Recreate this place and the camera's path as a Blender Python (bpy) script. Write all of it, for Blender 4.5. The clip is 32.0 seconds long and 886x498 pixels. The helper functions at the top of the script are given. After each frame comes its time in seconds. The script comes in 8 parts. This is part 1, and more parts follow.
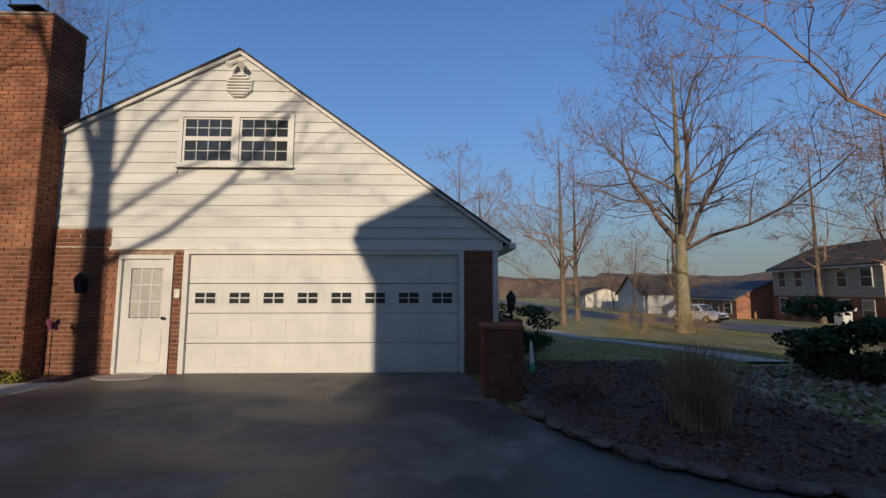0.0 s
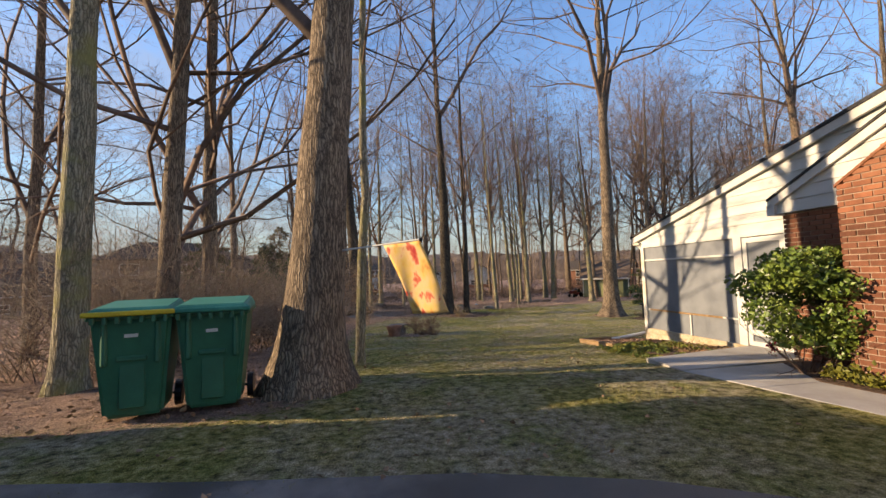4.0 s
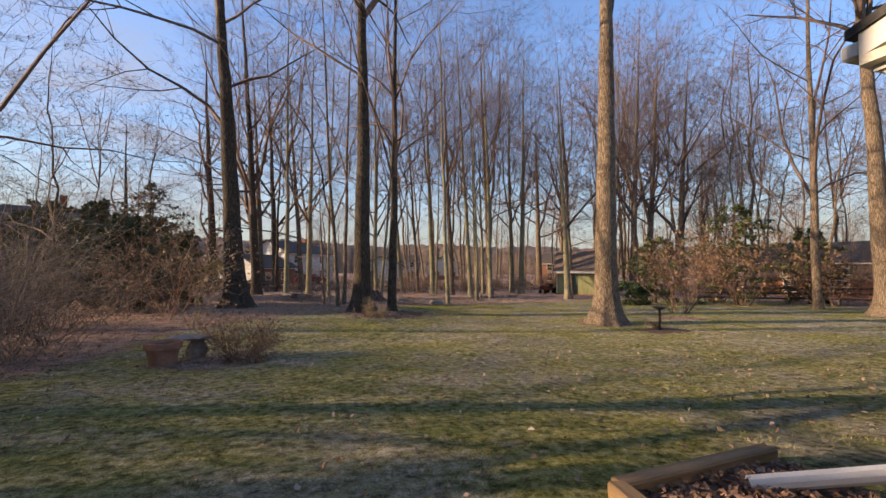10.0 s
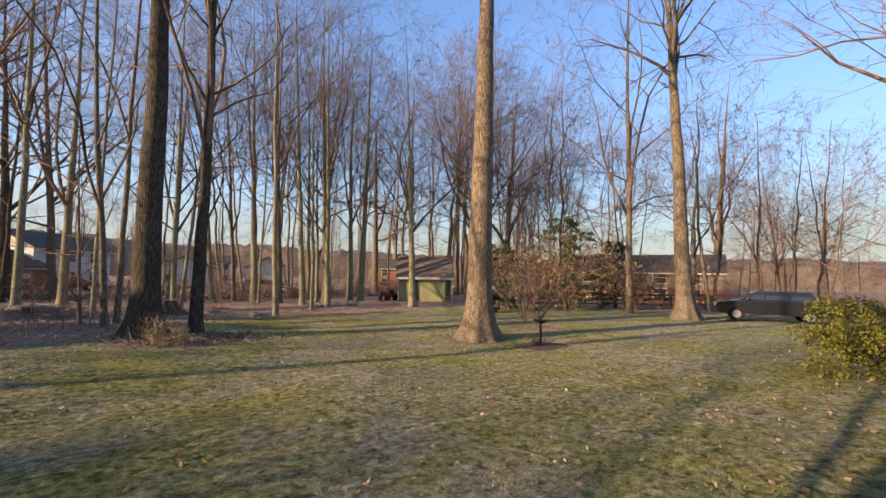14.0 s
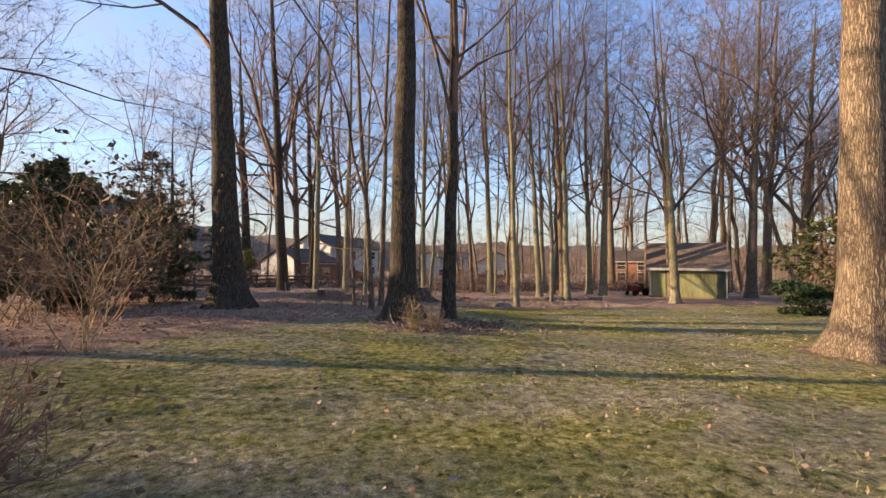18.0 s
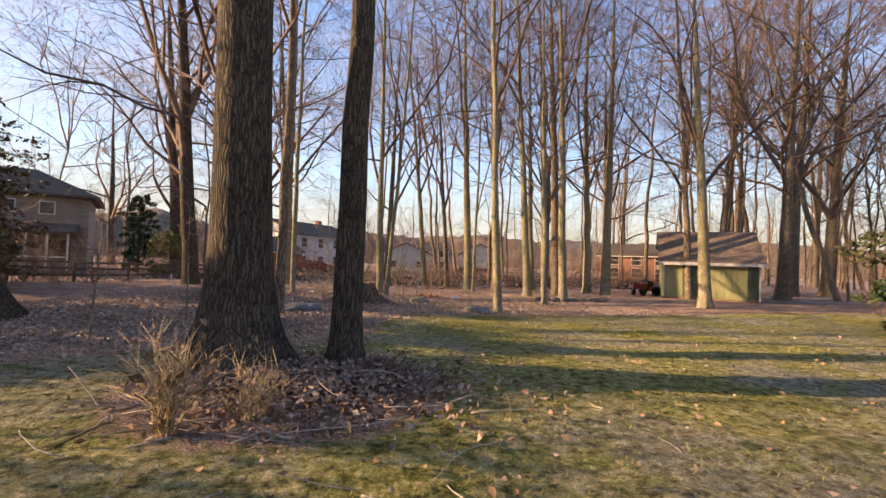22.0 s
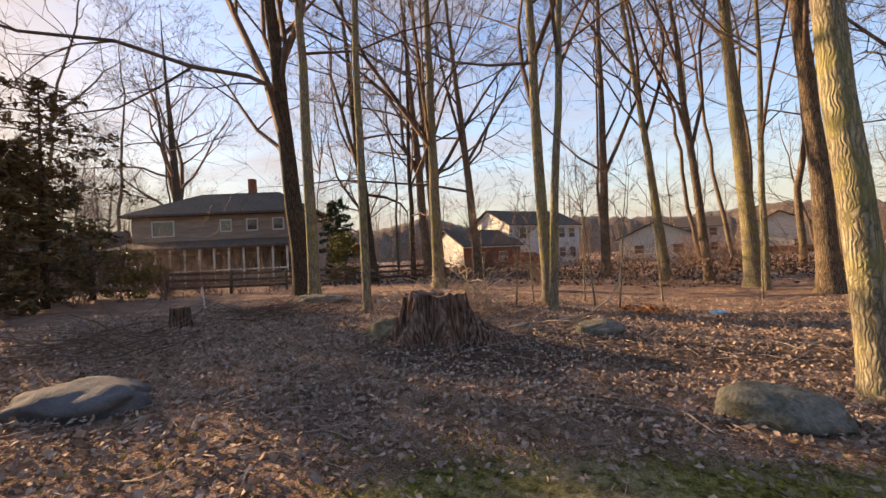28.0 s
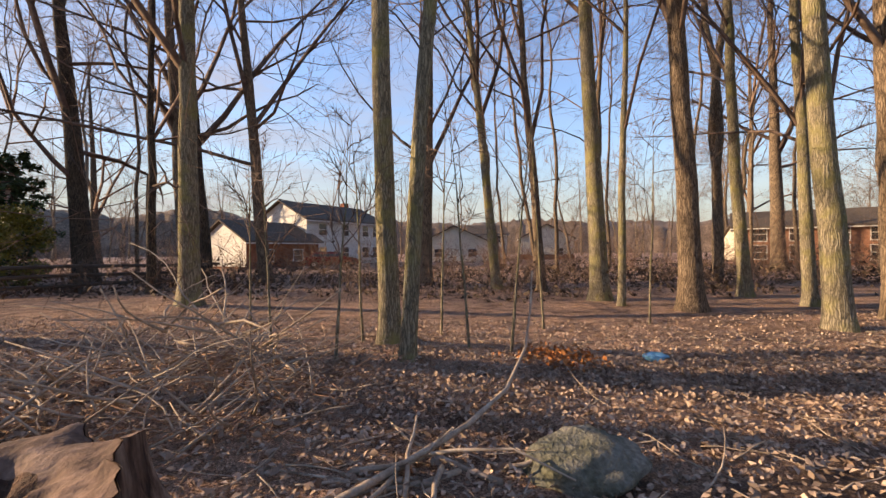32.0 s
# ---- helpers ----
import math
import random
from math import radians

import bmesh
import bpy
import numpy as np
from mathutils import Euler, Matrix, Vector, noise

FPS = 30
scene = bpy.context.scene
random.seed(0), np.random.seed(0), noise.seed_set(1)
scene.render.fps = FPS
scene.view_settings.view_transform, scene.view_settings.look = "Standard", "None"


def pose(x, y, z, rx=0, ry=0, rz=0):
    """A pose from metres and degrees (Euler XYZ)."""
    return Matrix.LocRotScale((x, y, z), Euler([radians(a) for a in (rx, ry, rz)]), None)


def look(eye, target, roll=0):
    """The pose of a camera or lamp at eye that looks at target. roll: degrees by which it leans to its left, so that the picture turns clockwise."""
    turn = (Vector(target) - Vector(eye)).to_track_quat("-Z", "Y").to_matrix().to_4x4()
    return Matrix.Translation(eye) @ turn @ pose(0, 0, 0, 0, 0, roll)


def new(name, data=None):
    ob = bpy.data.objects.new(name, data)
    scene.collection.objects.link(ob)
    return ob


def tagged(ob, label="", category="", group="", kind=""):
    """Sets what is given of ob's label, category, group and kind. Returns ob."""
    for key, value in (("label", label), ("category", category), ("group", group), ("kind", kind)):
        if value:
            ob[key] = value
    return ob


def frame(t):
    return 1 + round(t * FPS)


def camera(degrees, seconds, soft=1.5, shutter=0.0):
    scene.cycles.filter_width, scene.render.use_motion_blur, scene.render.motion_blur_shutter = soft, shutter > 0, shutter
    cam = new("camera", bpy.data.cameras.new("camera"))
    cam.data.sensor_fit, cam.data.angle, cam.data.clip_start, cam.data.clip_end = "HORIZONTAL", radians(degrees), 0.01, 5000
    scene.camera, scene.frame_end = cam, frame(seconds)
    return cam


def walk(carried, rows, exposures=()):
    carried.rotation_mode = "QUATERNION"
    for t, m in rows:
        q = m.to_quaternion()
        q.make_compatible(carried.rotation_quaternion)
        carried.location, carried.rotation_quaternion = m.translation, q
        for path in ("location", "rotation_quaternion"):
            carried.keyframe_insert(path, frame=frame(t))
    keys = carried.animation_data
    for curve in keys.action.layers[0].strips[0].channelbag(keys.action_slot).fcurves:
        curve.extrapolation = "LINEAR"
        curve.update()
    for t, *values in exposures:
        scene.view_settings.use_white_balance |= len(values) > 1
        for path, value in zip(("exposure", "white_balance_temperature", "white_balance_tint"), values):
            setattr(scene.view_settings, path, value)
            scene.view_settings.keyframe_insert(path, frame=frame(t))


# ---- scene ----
EXPOSURES = [(0, 0.30, 6150, 10), (1.5, 0.32, 5950, 11), (2.1, 0.58, 5800, 11), (2.7, 1.1, 6400, 11), (3.5, 1.45, 7000, 11), (5.5, 1.45, 7800, 18), (8, 1.32, 7300, 17), (9, 1.35, 7200, 17), (10, 1.45, 7300, 18), (11, 1.55, 7200, 17), (13, 1.58, 7200, 15), (16, 1.6, 7300, 15), (17, 1.65, 7400, 16), (19, 1.82, 7800, 19), (20, 1.9, 8300, 22), (23, 1.95, 8500, 22), (24, 1.95, 8600, 22), (27, 1.76, 9500, 21), (28, 1.76, 9400, 21), (30, 1.7, 9100, 19), (31, 1.58, 8400, 19), (32, 1.6, 8000, 19)]
cam = camera(93.6, 32.0)
PATH = [
    (0, (-7.62, -4.413, 1.488), (-5.63, -4.459, 1.682), -0.0),
    (0.5, (-7.558, -4.124, 1.728), (-5.679, -3.453, 1.869), -0.3),
    (1, (-7.317, -3.731, 1.649), (-5.733, -2.52, 1.803), -0.8),
    (1.5, (-7.206, -3.141, 1.596), (-5.958, -1.587, 1.761), -1.0),
    (2, (-7.086, -2.501, 1.585), (-6.149, -0.742, 1.753), -1.3),
    (2.5, (-7.054, -1.859, 1.614), (-6.379, 0.017, 1.775), -1.6),
    (3, (-6.93, -1.237, 1.593), (-6.457, 0.7, 1.747), -1.8),
    (3.5, (-6.765, -0.602, 1.581), (-6.424, 1.363, 1.718), -1.9),
    (5.5, (-5.129, 2.125, 1.078), (-4.687, 4.072, 1.188), 0.4),
    (6, (-4.567, 2.71, 1.106), (-4.001, 4.625, 1.215), 0.6),
    (6.5, (-4.027, 3.316, 1.121), (-3.366, 5.201, 1.227), 0.5),
    (7, (-3.544, 3.923, 1.127), (-2.841, 5.792, 1.23), 0.3),
    (7.5, (-3.169, 4.645, 1.08), (-2.485, 6.522, 1.18), 0.3),
    (8, (-2.914, 5.428, 1.038), (-2.29, 7.326, 1.134), 0.4),
    (8.5, (-2.737, 6.282, 0.995), (-2.176, 8.199, 1.091), 0.4),
    (9, (-2.581, 7.144, 0.92), (-2.071, 9.075, 1.014), 0.4),
    (9.5, (-2.445, 7.989, 0.884), (-1.96, 9.927, 0.975), 0.3),
    (10, (-2.388, 8.74, 0.873), (-1.916, 10.681, 0.963), 0.4),
    (10.5, (-2.249, 9.491, 0.853), (-1.785, 11.435, 0.937), 0.4),
    (11, (-2.168, 10.216, 0.84), (-1.696, 12.158, 0.922), 0.4),
    (11.5, (-2.064, 10.95, 0.823), (-1.54, 12.879, 0.904), 0.4),
    (12, (-1.949, 11.591, 0.875), (-1.295, 13.479, 0.956), 0.4),
    (12.5, (-1.811, 12.074, 0.911), (-0.964, 13.884, 1.0), 0.8),
    (13, (-1.797, 12.264, 0.992), (-0.748, 13.964, 1.097), 1.1),
    (13.5, (-1.817, 12.326, 0.985), (-0.614, 13.919, 1.107), 1.2),
    (15.5, (-2.361, 12.983, 0.529), (-1.263, 14.646, 0.694), 2.0),
    (16, (-2.278, 13.354, 0.54), (-1.349, 15.118, 0.695), 1.8),
    (16.5, (-2.17, 13.842, 0.509), (-1.437, 15.698, 0.648), 1.6),
    (17, (-2.07, 14.419, 0.472), (-1.533, 16.342, 0.593), 1.3),
    (17.5, (-1.917, 15.035, 0.428), (-1.549, 16.998, 0.528), 1.3),
    (18, (-1.853, 15.73, 0.398), (-1.603, 17.712, 0.484), 1.0),
    (18.5, (-1.712, 16.458, 0.391), (-1.535, 18.448, 0.468), 1.0),
    (19, (-1.568, 17.235, 0.382), (-1.441, 19.229, 0.453), 1.0),
    (19.5, (-1.327, 18.047, 0.298), (-1.23, 20.043, 0.366), 1.0),
    (20, (-1.162, 18.949, 0.272), (-1.061, 20.945, 0.34), 0.9),
    (20.5, (-0.869, 19.797, 0.295), (-0.731, 21.791, 0.364), 0.8),
    (21, (-0.558, 20.612, 0.292), (-0.356, 22.601, 0.36), 0.9),
    (21.5, (-0.183, 21.362, 0.279), (0.091, 23.342, 0.342), 1.2),
    (22, (0.237, 22.107, 0.228), (0.559, 24.08, 0.283), 1.9),
    (22.5, (0.804, 22.902, 0.204), (1.141, 24.873, 0.258), 2.1),
    (23, (1.249, 23.717, 0.16), (1.576, 25.69, 0.218), 2.0),
    (23.5, (1.683, 24.461, 0.121), (1.978, 26.439, 0.173), 1.9),
    (24, (2.18, 25.19, 0.104), (2.405, 27.177, 0.153), 1.9),
    (24.5, (2.327, 26.355, 0.074), (2.503, 28.347, 0.112), 2.0),
    (26.5, (3.189, 30.103, -0.008), (2.831, 32.071, 0.005), -1.5),
    (27, (3.215, 30.949, -0.013), (2.696, 32.88, 0.001), -2.2),
    (27.5, (3.204, 31.769, -0.039), (2.522, 33.649, -0.018), -2.5),
    (28, (2.999, 32.69, -0.087), (2.162, 34.507, -0.06), -2.7),
    (28.5, (2.78, 33.613, -0.096), (1.819, 35.367, -0.064), -2.9),
    (29, (2.527, 34.468, -0.094), (1.469, 36.165, -0.057), -2.9),
    (29.5, (2.209, 35.202, -0.112), (1.096, 36.864, -0.072), -2.8),
    (30, (1.769, 35.939, -0.136), (0.656, 37.601, -0.096), -2.7),
    (30.5, (1.406, 36.606, -0.062), (0.388, 38.327, -0.03), -2.5),
    (31, (1.186, 37.26, -0.019), (0.4, 39.099, 0.003), -2.1),
    (31.5, (1.025, 37.815, -0.053), (0.617, 39.772, -0.042), -1.1),
    (32, (1.119, 38.267, -0.099), (1.221, 40.264, -0.099), -0.4),
]
walk(cam, [(t, look(eye, aim, roll)) for t, eye, aim, roll in PATH], EXPOSURES)

# ---- world and sun ----
SUN_AZ = radians(172)      # where the sun stands, seen from above, from +x towards +y
SUN_EL = radians(16)
world = bpy.data.worlds.new("World")
scene.world = world
world.use_nodes = True
wn = world.node_tree
sky = wn.nodes.new("ShaderNodeTexSky")
sky.sky_type = "NISHITA"
sky.sun_disc = False
sky.sun_elevation = SUN_EL
sky.sun_rotation = radians(90) - SUN_AZ
sky.air_density, sky.dust_density, sky.ozone_density = 1.0, 0.25, 1.6
deep = wn.nodes.new("ShaderNodeHueSaturation")
deep.inputs["Saturation"].default_value, deep.inputs["Hue"].default_value = 1.22, 0.511
wn.links.new(sky.outputs[0], deep.inputs["Color"])


def world_math(kind, a, b=None):
    n = wn.nodes.new("ShaderNodeMath")
    n.operation = kind
    for socket, v in zip(n.inputs, (a, b)):
        if isinstance(v, bpy.types.NodeSocket):
            wn.links.new(v, socket)
        elif v is not None:
            socket.default_value = v
    return n.outputs[0]


# thin haze evens out the glow round the low sun
SKY_TOP = 2.3
grey = wn.nodes.new("ShaderNodeRGBToBW")
wn.links.new(deep.outputs[0], grey.inputs[0])
lum = world_math("DIVIDE", grey.outputs[0], SKY_TOP)
dim = world_math("DIVIDE", 1.0, world_math("SQRT", world_math("ADD", world_math("MULTIPLY", lum, lum), 1.0)))

even = wn.nodes.new("ShaderNodeVectorMath")
even.operation = "SCALE"
wn.links.new(deep.outputs[0], even.inputs[0])
wn.links.new(dim, even.inputs["Scale"])
# wisps of high cloud, thicker towards the west
way = wn.nodes.new("ShaderNodeSeparateXYZ")
wn.links.new(wn.nodes.new("ShaderNodeTexCoord").outputs["Generated"], way.inputs[0])
high = world_math("ADD", world_math("MAXIMUM", way.outputs["Z"], 0.0), 0.16)
plane = wn.nodes.new("ShaderNodeCombineXYZ")
wn.links.new(world_math("DIVIDE", way.outputs["X"], high), plane.inputs[0])
wn.links.new(world_math("MULTIPLY", world_math("DIVIDE", way.outputs["Y"], high), 2.0), plane.inputs[1])
wisp = wn.nodes.new("ShaderNodeTexNoise")
wisp.inputs["Scale"].default_value, wisp.inputs["Detail"].default_value, wisp.inputs["Roughness"].default_value, wisp.inputs["Distortion"].default_value = 0.9, 7.0, 0.62, 0.6
wn.links.new(plane.outputs[0], wisp.inputs["Vector"])
veil = wn.nodes.new("ShaderNodeMapRange")
wn.links.new(wisp.outputs["Fac"], veil.inputs["Value"])
for k, v in (("From Min", 0.42), ("From Max", 0.72), ("To Min", 0.0), ("To Max", 0.9)):
    veil.inputs[k].default_value = v
west = wn.nodes.new("ShaderNodeMapRange")
west.interpolation_type = "SMOOTHSTEP"
wn.links.new(way.outputs["X"], west.inputs["Value"])
for k, v in (("From Min", 0.55), ("From Max", -0.45), ("To Min", 0.05), ("To Max", 1.0)):
    west.inputs[k].default_value = v
cloud = wn.nodes.new("ShaderNodeMix")
cloud.data_type = "RGBA"
wn.links.new(world_math("MULTIPLY", veil.outputs[0], west.outputs[0]), cloud.inputs[0])
wn.links.new(even.outputs[0], cloud.inputs[6])
cloud.inputs[7].default_value = (1.22, 1.30, 1.52, 1)
# pale bluish haze low over the horizon
low = wn.nodes.new("ShaderNodeMapRange")
low.interpolation_type = "SMOOTHSTEP"
wn.links.new(way.outputs["Z"], low.inputs["Value"])
for k, v in (("From Min", 0.22), ("From Max", 0.0), ("To Min", 0.0), ("To Max", 0.75)):
    low.inputs[k].default_value = v
haze = wn.nodes.new("ShaderNodeMix")
haze.data_type = "RGBA"
wn.links.new(low.outputs[0], haze.inputs[0])
wn.links.new(cloud.outputs[2], haze.inputs[6])
haze.inputs[7].default_value = (1.12, 1.27, 1.52, 1)
wn.links.new(haze.outputs[2], wn.nodes["Background"].inputs[0])
wn.nodes["Background"].inputs[1].default_value = 0.15
sun_data = bpy.data.lights.new("sun", "SUN")
sun_data.energy, sun_data.angle, sun_data.color = 3.4, radians(0.6), (1.0, 0.80, 0.56)
sun = new("sun", sun_data)
SUN_DIR = Vector((math.cos(SUN_AZ) * math.cos(SUN_EL), math.sin(SUN_AZ) * math.cos(SUN_EL), math.sin(SUN_EL)))
sun.matrix_world = look((0, 0, 30), Vector((0, 0, 30)) - SUN_DIR)


# ---- materials ----
def ramp(nt, fac, stops):
    n = nt.nodes.new("ShaderNodeValToRGB")
    while len(n.color_ramp.elements) < len(stops):
        n.color_ramp.elements.new(0.5)
    for e, (p, c) in zip(n.color_ramp.elements, stops):
        e.position, e.color = p, (*c, 1) if len(c) == 3 else c
    nt.links.new(fac, n.inputs[0])
    return n.outputs[0]


def tex_noise(nt, scale, detail=4.0, rough=0.6, vec=None, stretch=None):
    n = nt.nodes.new("ShaderNodeTexNoise")
    n.inputs["Scale"].default_value, n.inputs["Detail"].default_value, n.inputs["Roughness"].default_value = scale, detail, rough
    if vec is None:
        vec = nt.nodes.new("ShaderNodeTexCoord").outputs["Object"]
    if stretch:
        m = nt.nodes.new("ShaderNodeMapping")
        m.inputs["Scale"].default_value = stretch
        nt.links.new(vec, m.inputs[0])
        vec = m.outputs[0]
    nt.links.new(vec, n.inputs["Vector"])
    return n.outputs["Fac"]


def mixc(nt, fac, a, b, kind="MIX"):
    n = nt.nodes.new("ShaderNodeMix")
    n.data_type, n.blend_type = "RGBA", kind
    for s, v in ((n.inputs[0], fac), (n.inputs[6], a), (n.inputs[7], b)):
        if isinstance(v, bpy.types.NodeSocket):
            nt.links.new(v, s)
        elif isinstance(v, (int, float)):
            s.default_value = v
        else:
            s.default_value = (*v, 1)
    return n.outputs[2]


def material(name, colors, scale=6.0, rough=0.8, bump=0.15, fine=60.0, metal=0.0, stretch=None, spec=0.3, vary=0.12, island=False, obj_random=False, bump_dist=0.01, spread=0.38):
    """A surface: three colours in two scales of noise, with relief of its own."""
    m = bpy.data.materials.new(name)
    m.use_nodes = True
    nt = m.node_tree
    bs = nt.nodes["Principled BSDF"]
    big = tex_noise(nt, scale, 5, 0.62, stretch=stretch)
    small = tex_noise(nt, fine, 3, 0.6, stretch=stretch)
    c = ramp(nt, big, [(0.30, colors[0]), (0.5, colors[1]), (0.70, colors[-1])])
    g = ramp(nt, small, [(0.25, (1 - vary * 2,) * 3), (0.75, (1 + vary,) * 3)])
    c = mixc(nt, 1.0, c, g, "MULTIPLY")
    if island or obj_random:
        info = nt.nodes.new("ShaderNodeNewGeometry" if island else "ShaderNodeObjectInfo")
        r = ramp(nt, info.outputs["Random Per Island" if island else "Random"], [(0.0, (1 - spread, 1 - spread * 1.05, 1 - spread * 1.05)), (0.5, (1, 1, 1)), (1.0, (1 + spread * 0.74, 1 + spread * 0.53, 1 + spread * 0.32))])
        c = mixc(nt, 1.0, c, r, "MULTIPLY")
    nt.links.new(c, bs.inputs["Base Color"])
    bs.inputs["Roughness"].default_value, bs.inputs["Metallic"].default_value = rough, metal
    bs.inputs["Specular IOR Level"].default_value = spec
    if bump:
        b = nt.nodes.new("ShaderNodeBump")
        b.inputs["Strength"].default_value, b.inputs["Distance"].default_value = bump, bump_dist
        nt.links.new(small, b.inputs["Height"])
        nt.links.new(b.outputs[0], bs.inputs["Normal"])
    return m


def tone(c, k):
    return tuple(v * k for v in c)


def plain3(c, d=0.15):
    return [tone(c, 1 - d), c, tone(c, 1 + d)]


def bark(name, dark, mid, light, moss=None, grain=False):
    """Furrowed bark: cracks run up the trunk."""
    m = bpy.data.materials.new(name)
    m.use_nodes = True
    nt = m.node_tree
    bs = nt.nodes["Principled BSDF"]
    co = nt.nodes.new("ShaderNodeTexCoord").outputs["Object"]
    bend = nt.nodes.new("ShaderNodeTexNoise")
    bend.inputs["Scale"].default_value, bend.inputs["Detail"].default_value = 6.0, 3.0
    nt.links.new(co, bend.inputs["Vector"])
    shift = nt.nodes.new("ShaderNodeVectorMath")
    shift.operation = "MULTIPLY_ADD"
    nt.links.new(bend.outputs["Color"], shift.inputs[0])
    shift.inputs[1].default_value = (0.10, 0.10, 0.10)
    nt.links.new(co, shift.inputs[2])
    flat = nt.nodes.new("ShaderNodeMapping")
    flat.inputs["Scale"].default_value = (1, 1, 0.075)
    nt.links.new(shift.outputs[0], flat.inputs[0])
    cell = nt.nodes.new("ShaderNodeTexVoronoi")
    cell.feature = "DISTANCE_TO_EDGE"
    cell.inputs["Scale"].default_value = 26.0
    nt.links.new(flat.outputs[0], cell.inputs["Vector"])
    plates = tex_noise(nt, 22.0, 4, 0.55, stretch=(1, 1, 0.035)) if grain else cell.outputs["Distance"]
    fine = tex_noise(nt, 60.0, 4, 0.6, stretch=(1, 1, 0.4))
    big = tex_noise(nt, 0.7, 3, 0.5)
    c = ramp(nt, plates, [(0.33, dark), (0.5, mid), (0.7, light)] if grain else [(0.0, dark), (0.12, mid), (0.40, light)])
    c = mixc(nt, 1.0, c, ramp(nt, fine, [(0.3, (0.72,) * 3), (0.7, (1.15,) * 3)]), "MULTIPLY")
    c = mixc(nt, 1.0, c, ramp(nt, big, [(0.3, (0.85,) * 3), (0.7, (1.15,) * 3)]), "MULTIPLY")
    if moss:
        c = mixc(nt, ramp(nt, tex_noise(nt, 1.6, 4, 0.6), [(0.48, (0, 0, 0)), (0.66, (0.8,) * 3)]), c, moss)
    nt.links.new(c, bs.inputs["Base Color"])
    bs.inputs["Roughness"].default_value, bs.inputs["Specular IOR Level"].default_value = 0.92, 0.15
    b = nt.nodes.new("ShaderNodeBump")
    b.inputs["Strength"].default_value, b.inputs["Distance"].default_value = (0.6, 0.012) if grain else (0.8, 0.035)
    nt.links.new(plates, b.inputs["Height"])
    nt.links.new(b.outputs[0], bs.inputs["Normal"])
    return m


M_BARK = bark("bark_grey_brown", (0.07, 0.052, 0.038), (0.19, 0.142, 0.10), (0.36, 0.275, 0.19))
M_BARK_MOSS = bark("bark_mossy", (0.11, 0.098, 0.07), (0.26, 0.225, 0.155), (0.42, 0.37, 0.265), (0.27, 0.25, 0.09))
M_BARK_DARK = bark("bark_dark", (0.03, 0.024, 0.018), (0.08, 0.063, 0.046), (0.16, 0.128, 0.09))
M_TWIG = material("twig", [(0.10, 0.068, 0.052), (0.17, 0.118, 0.092), (0.25, 0.18, 0.14)], 3, 0.9, 0, 40, island=True)
M_TWIG_RED = material("twig_reddish", [(0.17, 0.10, 0.068), (0.26, 0.155, 0.105), (0.36, 0.22, 0.15)], 3, 0.9, 0, 40, island=True)
M_SIDING = material("white_siding", [(0.46, 0.45, 0.415), (0.555, 0.545, 0.51), (0.63, 0.62, 0.585)], 1.2, 0.5, 0.08, 90, stretch=(1, 0.25, 2), vary=0.04)
M_TRIM = material("white_trim", plain3((0.57, 0.555, 0.52), 0.08), 2, 0.5, 0.05, 80, vary=0.04)
M_TRIM_OLD = material("weathered_trim", [(0.52, 0.44, 0.33), (0.68, 0.63, 0.54), (0.76, 0.74, 0.69)], 3, 0.6, 0.1, 60)
M_BRICK = material("red_brick", [(0.115, 0.045, 0.027), (0.20, 0.08, 0.046), (0.33, 0.15, 0.085)], 1.6, 0.9, 0.4, 70, obj_random=True, spread=0.3)
M_BRICK_FAR = material("red_brick_joined", [(0.15, 0.06, 0.034), (0.25, 0.097, 0.052), (0.38, 0.168, 0.086)], 1.6, 0.9, 0.4, 70, island=True, spread=0.2)
M_MORTAR = material("mortar", [(0.23, 0.155, 0.115), (0.31, 0.22, 0.165), (0.40, 0.30, 0.235)], 8, 0.95, 0.3, 90)
M_SHINGLE = material("roof_shingle", [(0.028, 0.027, 0.028), (0.05, 0.047, 0.045), (0.08, 0.073, 0.068)], 14, 0.9, 0.4, 90)
M_ASPHALT = material("asphalt", [(0.10, 0.094, 0.088), (0.155, 0.145, 0.135), (0.225, 0.21, 0.193)], 0.6, 0.6, 0.5, 160, vary=0.22, spec=0.35)


def seal_asphalt(m):
    """Dark, smoother patches of old sealer over the dry grey asphalt."""
    nt = m.node_tree
    bs = nt.nodes["Principled BSDF"]
    base = bs.inputs["Base Color"].links[0].from_socket
    patch = tex_noise(nt, 0.55, 6, 0.55)
    mask = ramp(nt, patch, [(0.47, (0, 0, 0)), (0.51, (1, 1, 1))])
    worn = ramp(nt, tex_noise(nt, 2.4, 5, 0.7), [(0.3, (0.75,) * 3), (0.7, (1.3, 1.25, 1.2))])
    dry = mixc(nt, 1.0, base, worn, "MULTIPLY")
    dark = mixc(nt, 1.0, base, (0.52, 0.51, 0.50), "MULTIPLY")
    nt.links.new(mixc(nt, mask, dry, dark), bs.inputs["Base Color"])
    nt.links.new(ramp(nt, patch, [(0.47, (0.72,) * 3), (0.51, (0.5,) * 3)]), bs.inputs["Roughness"])


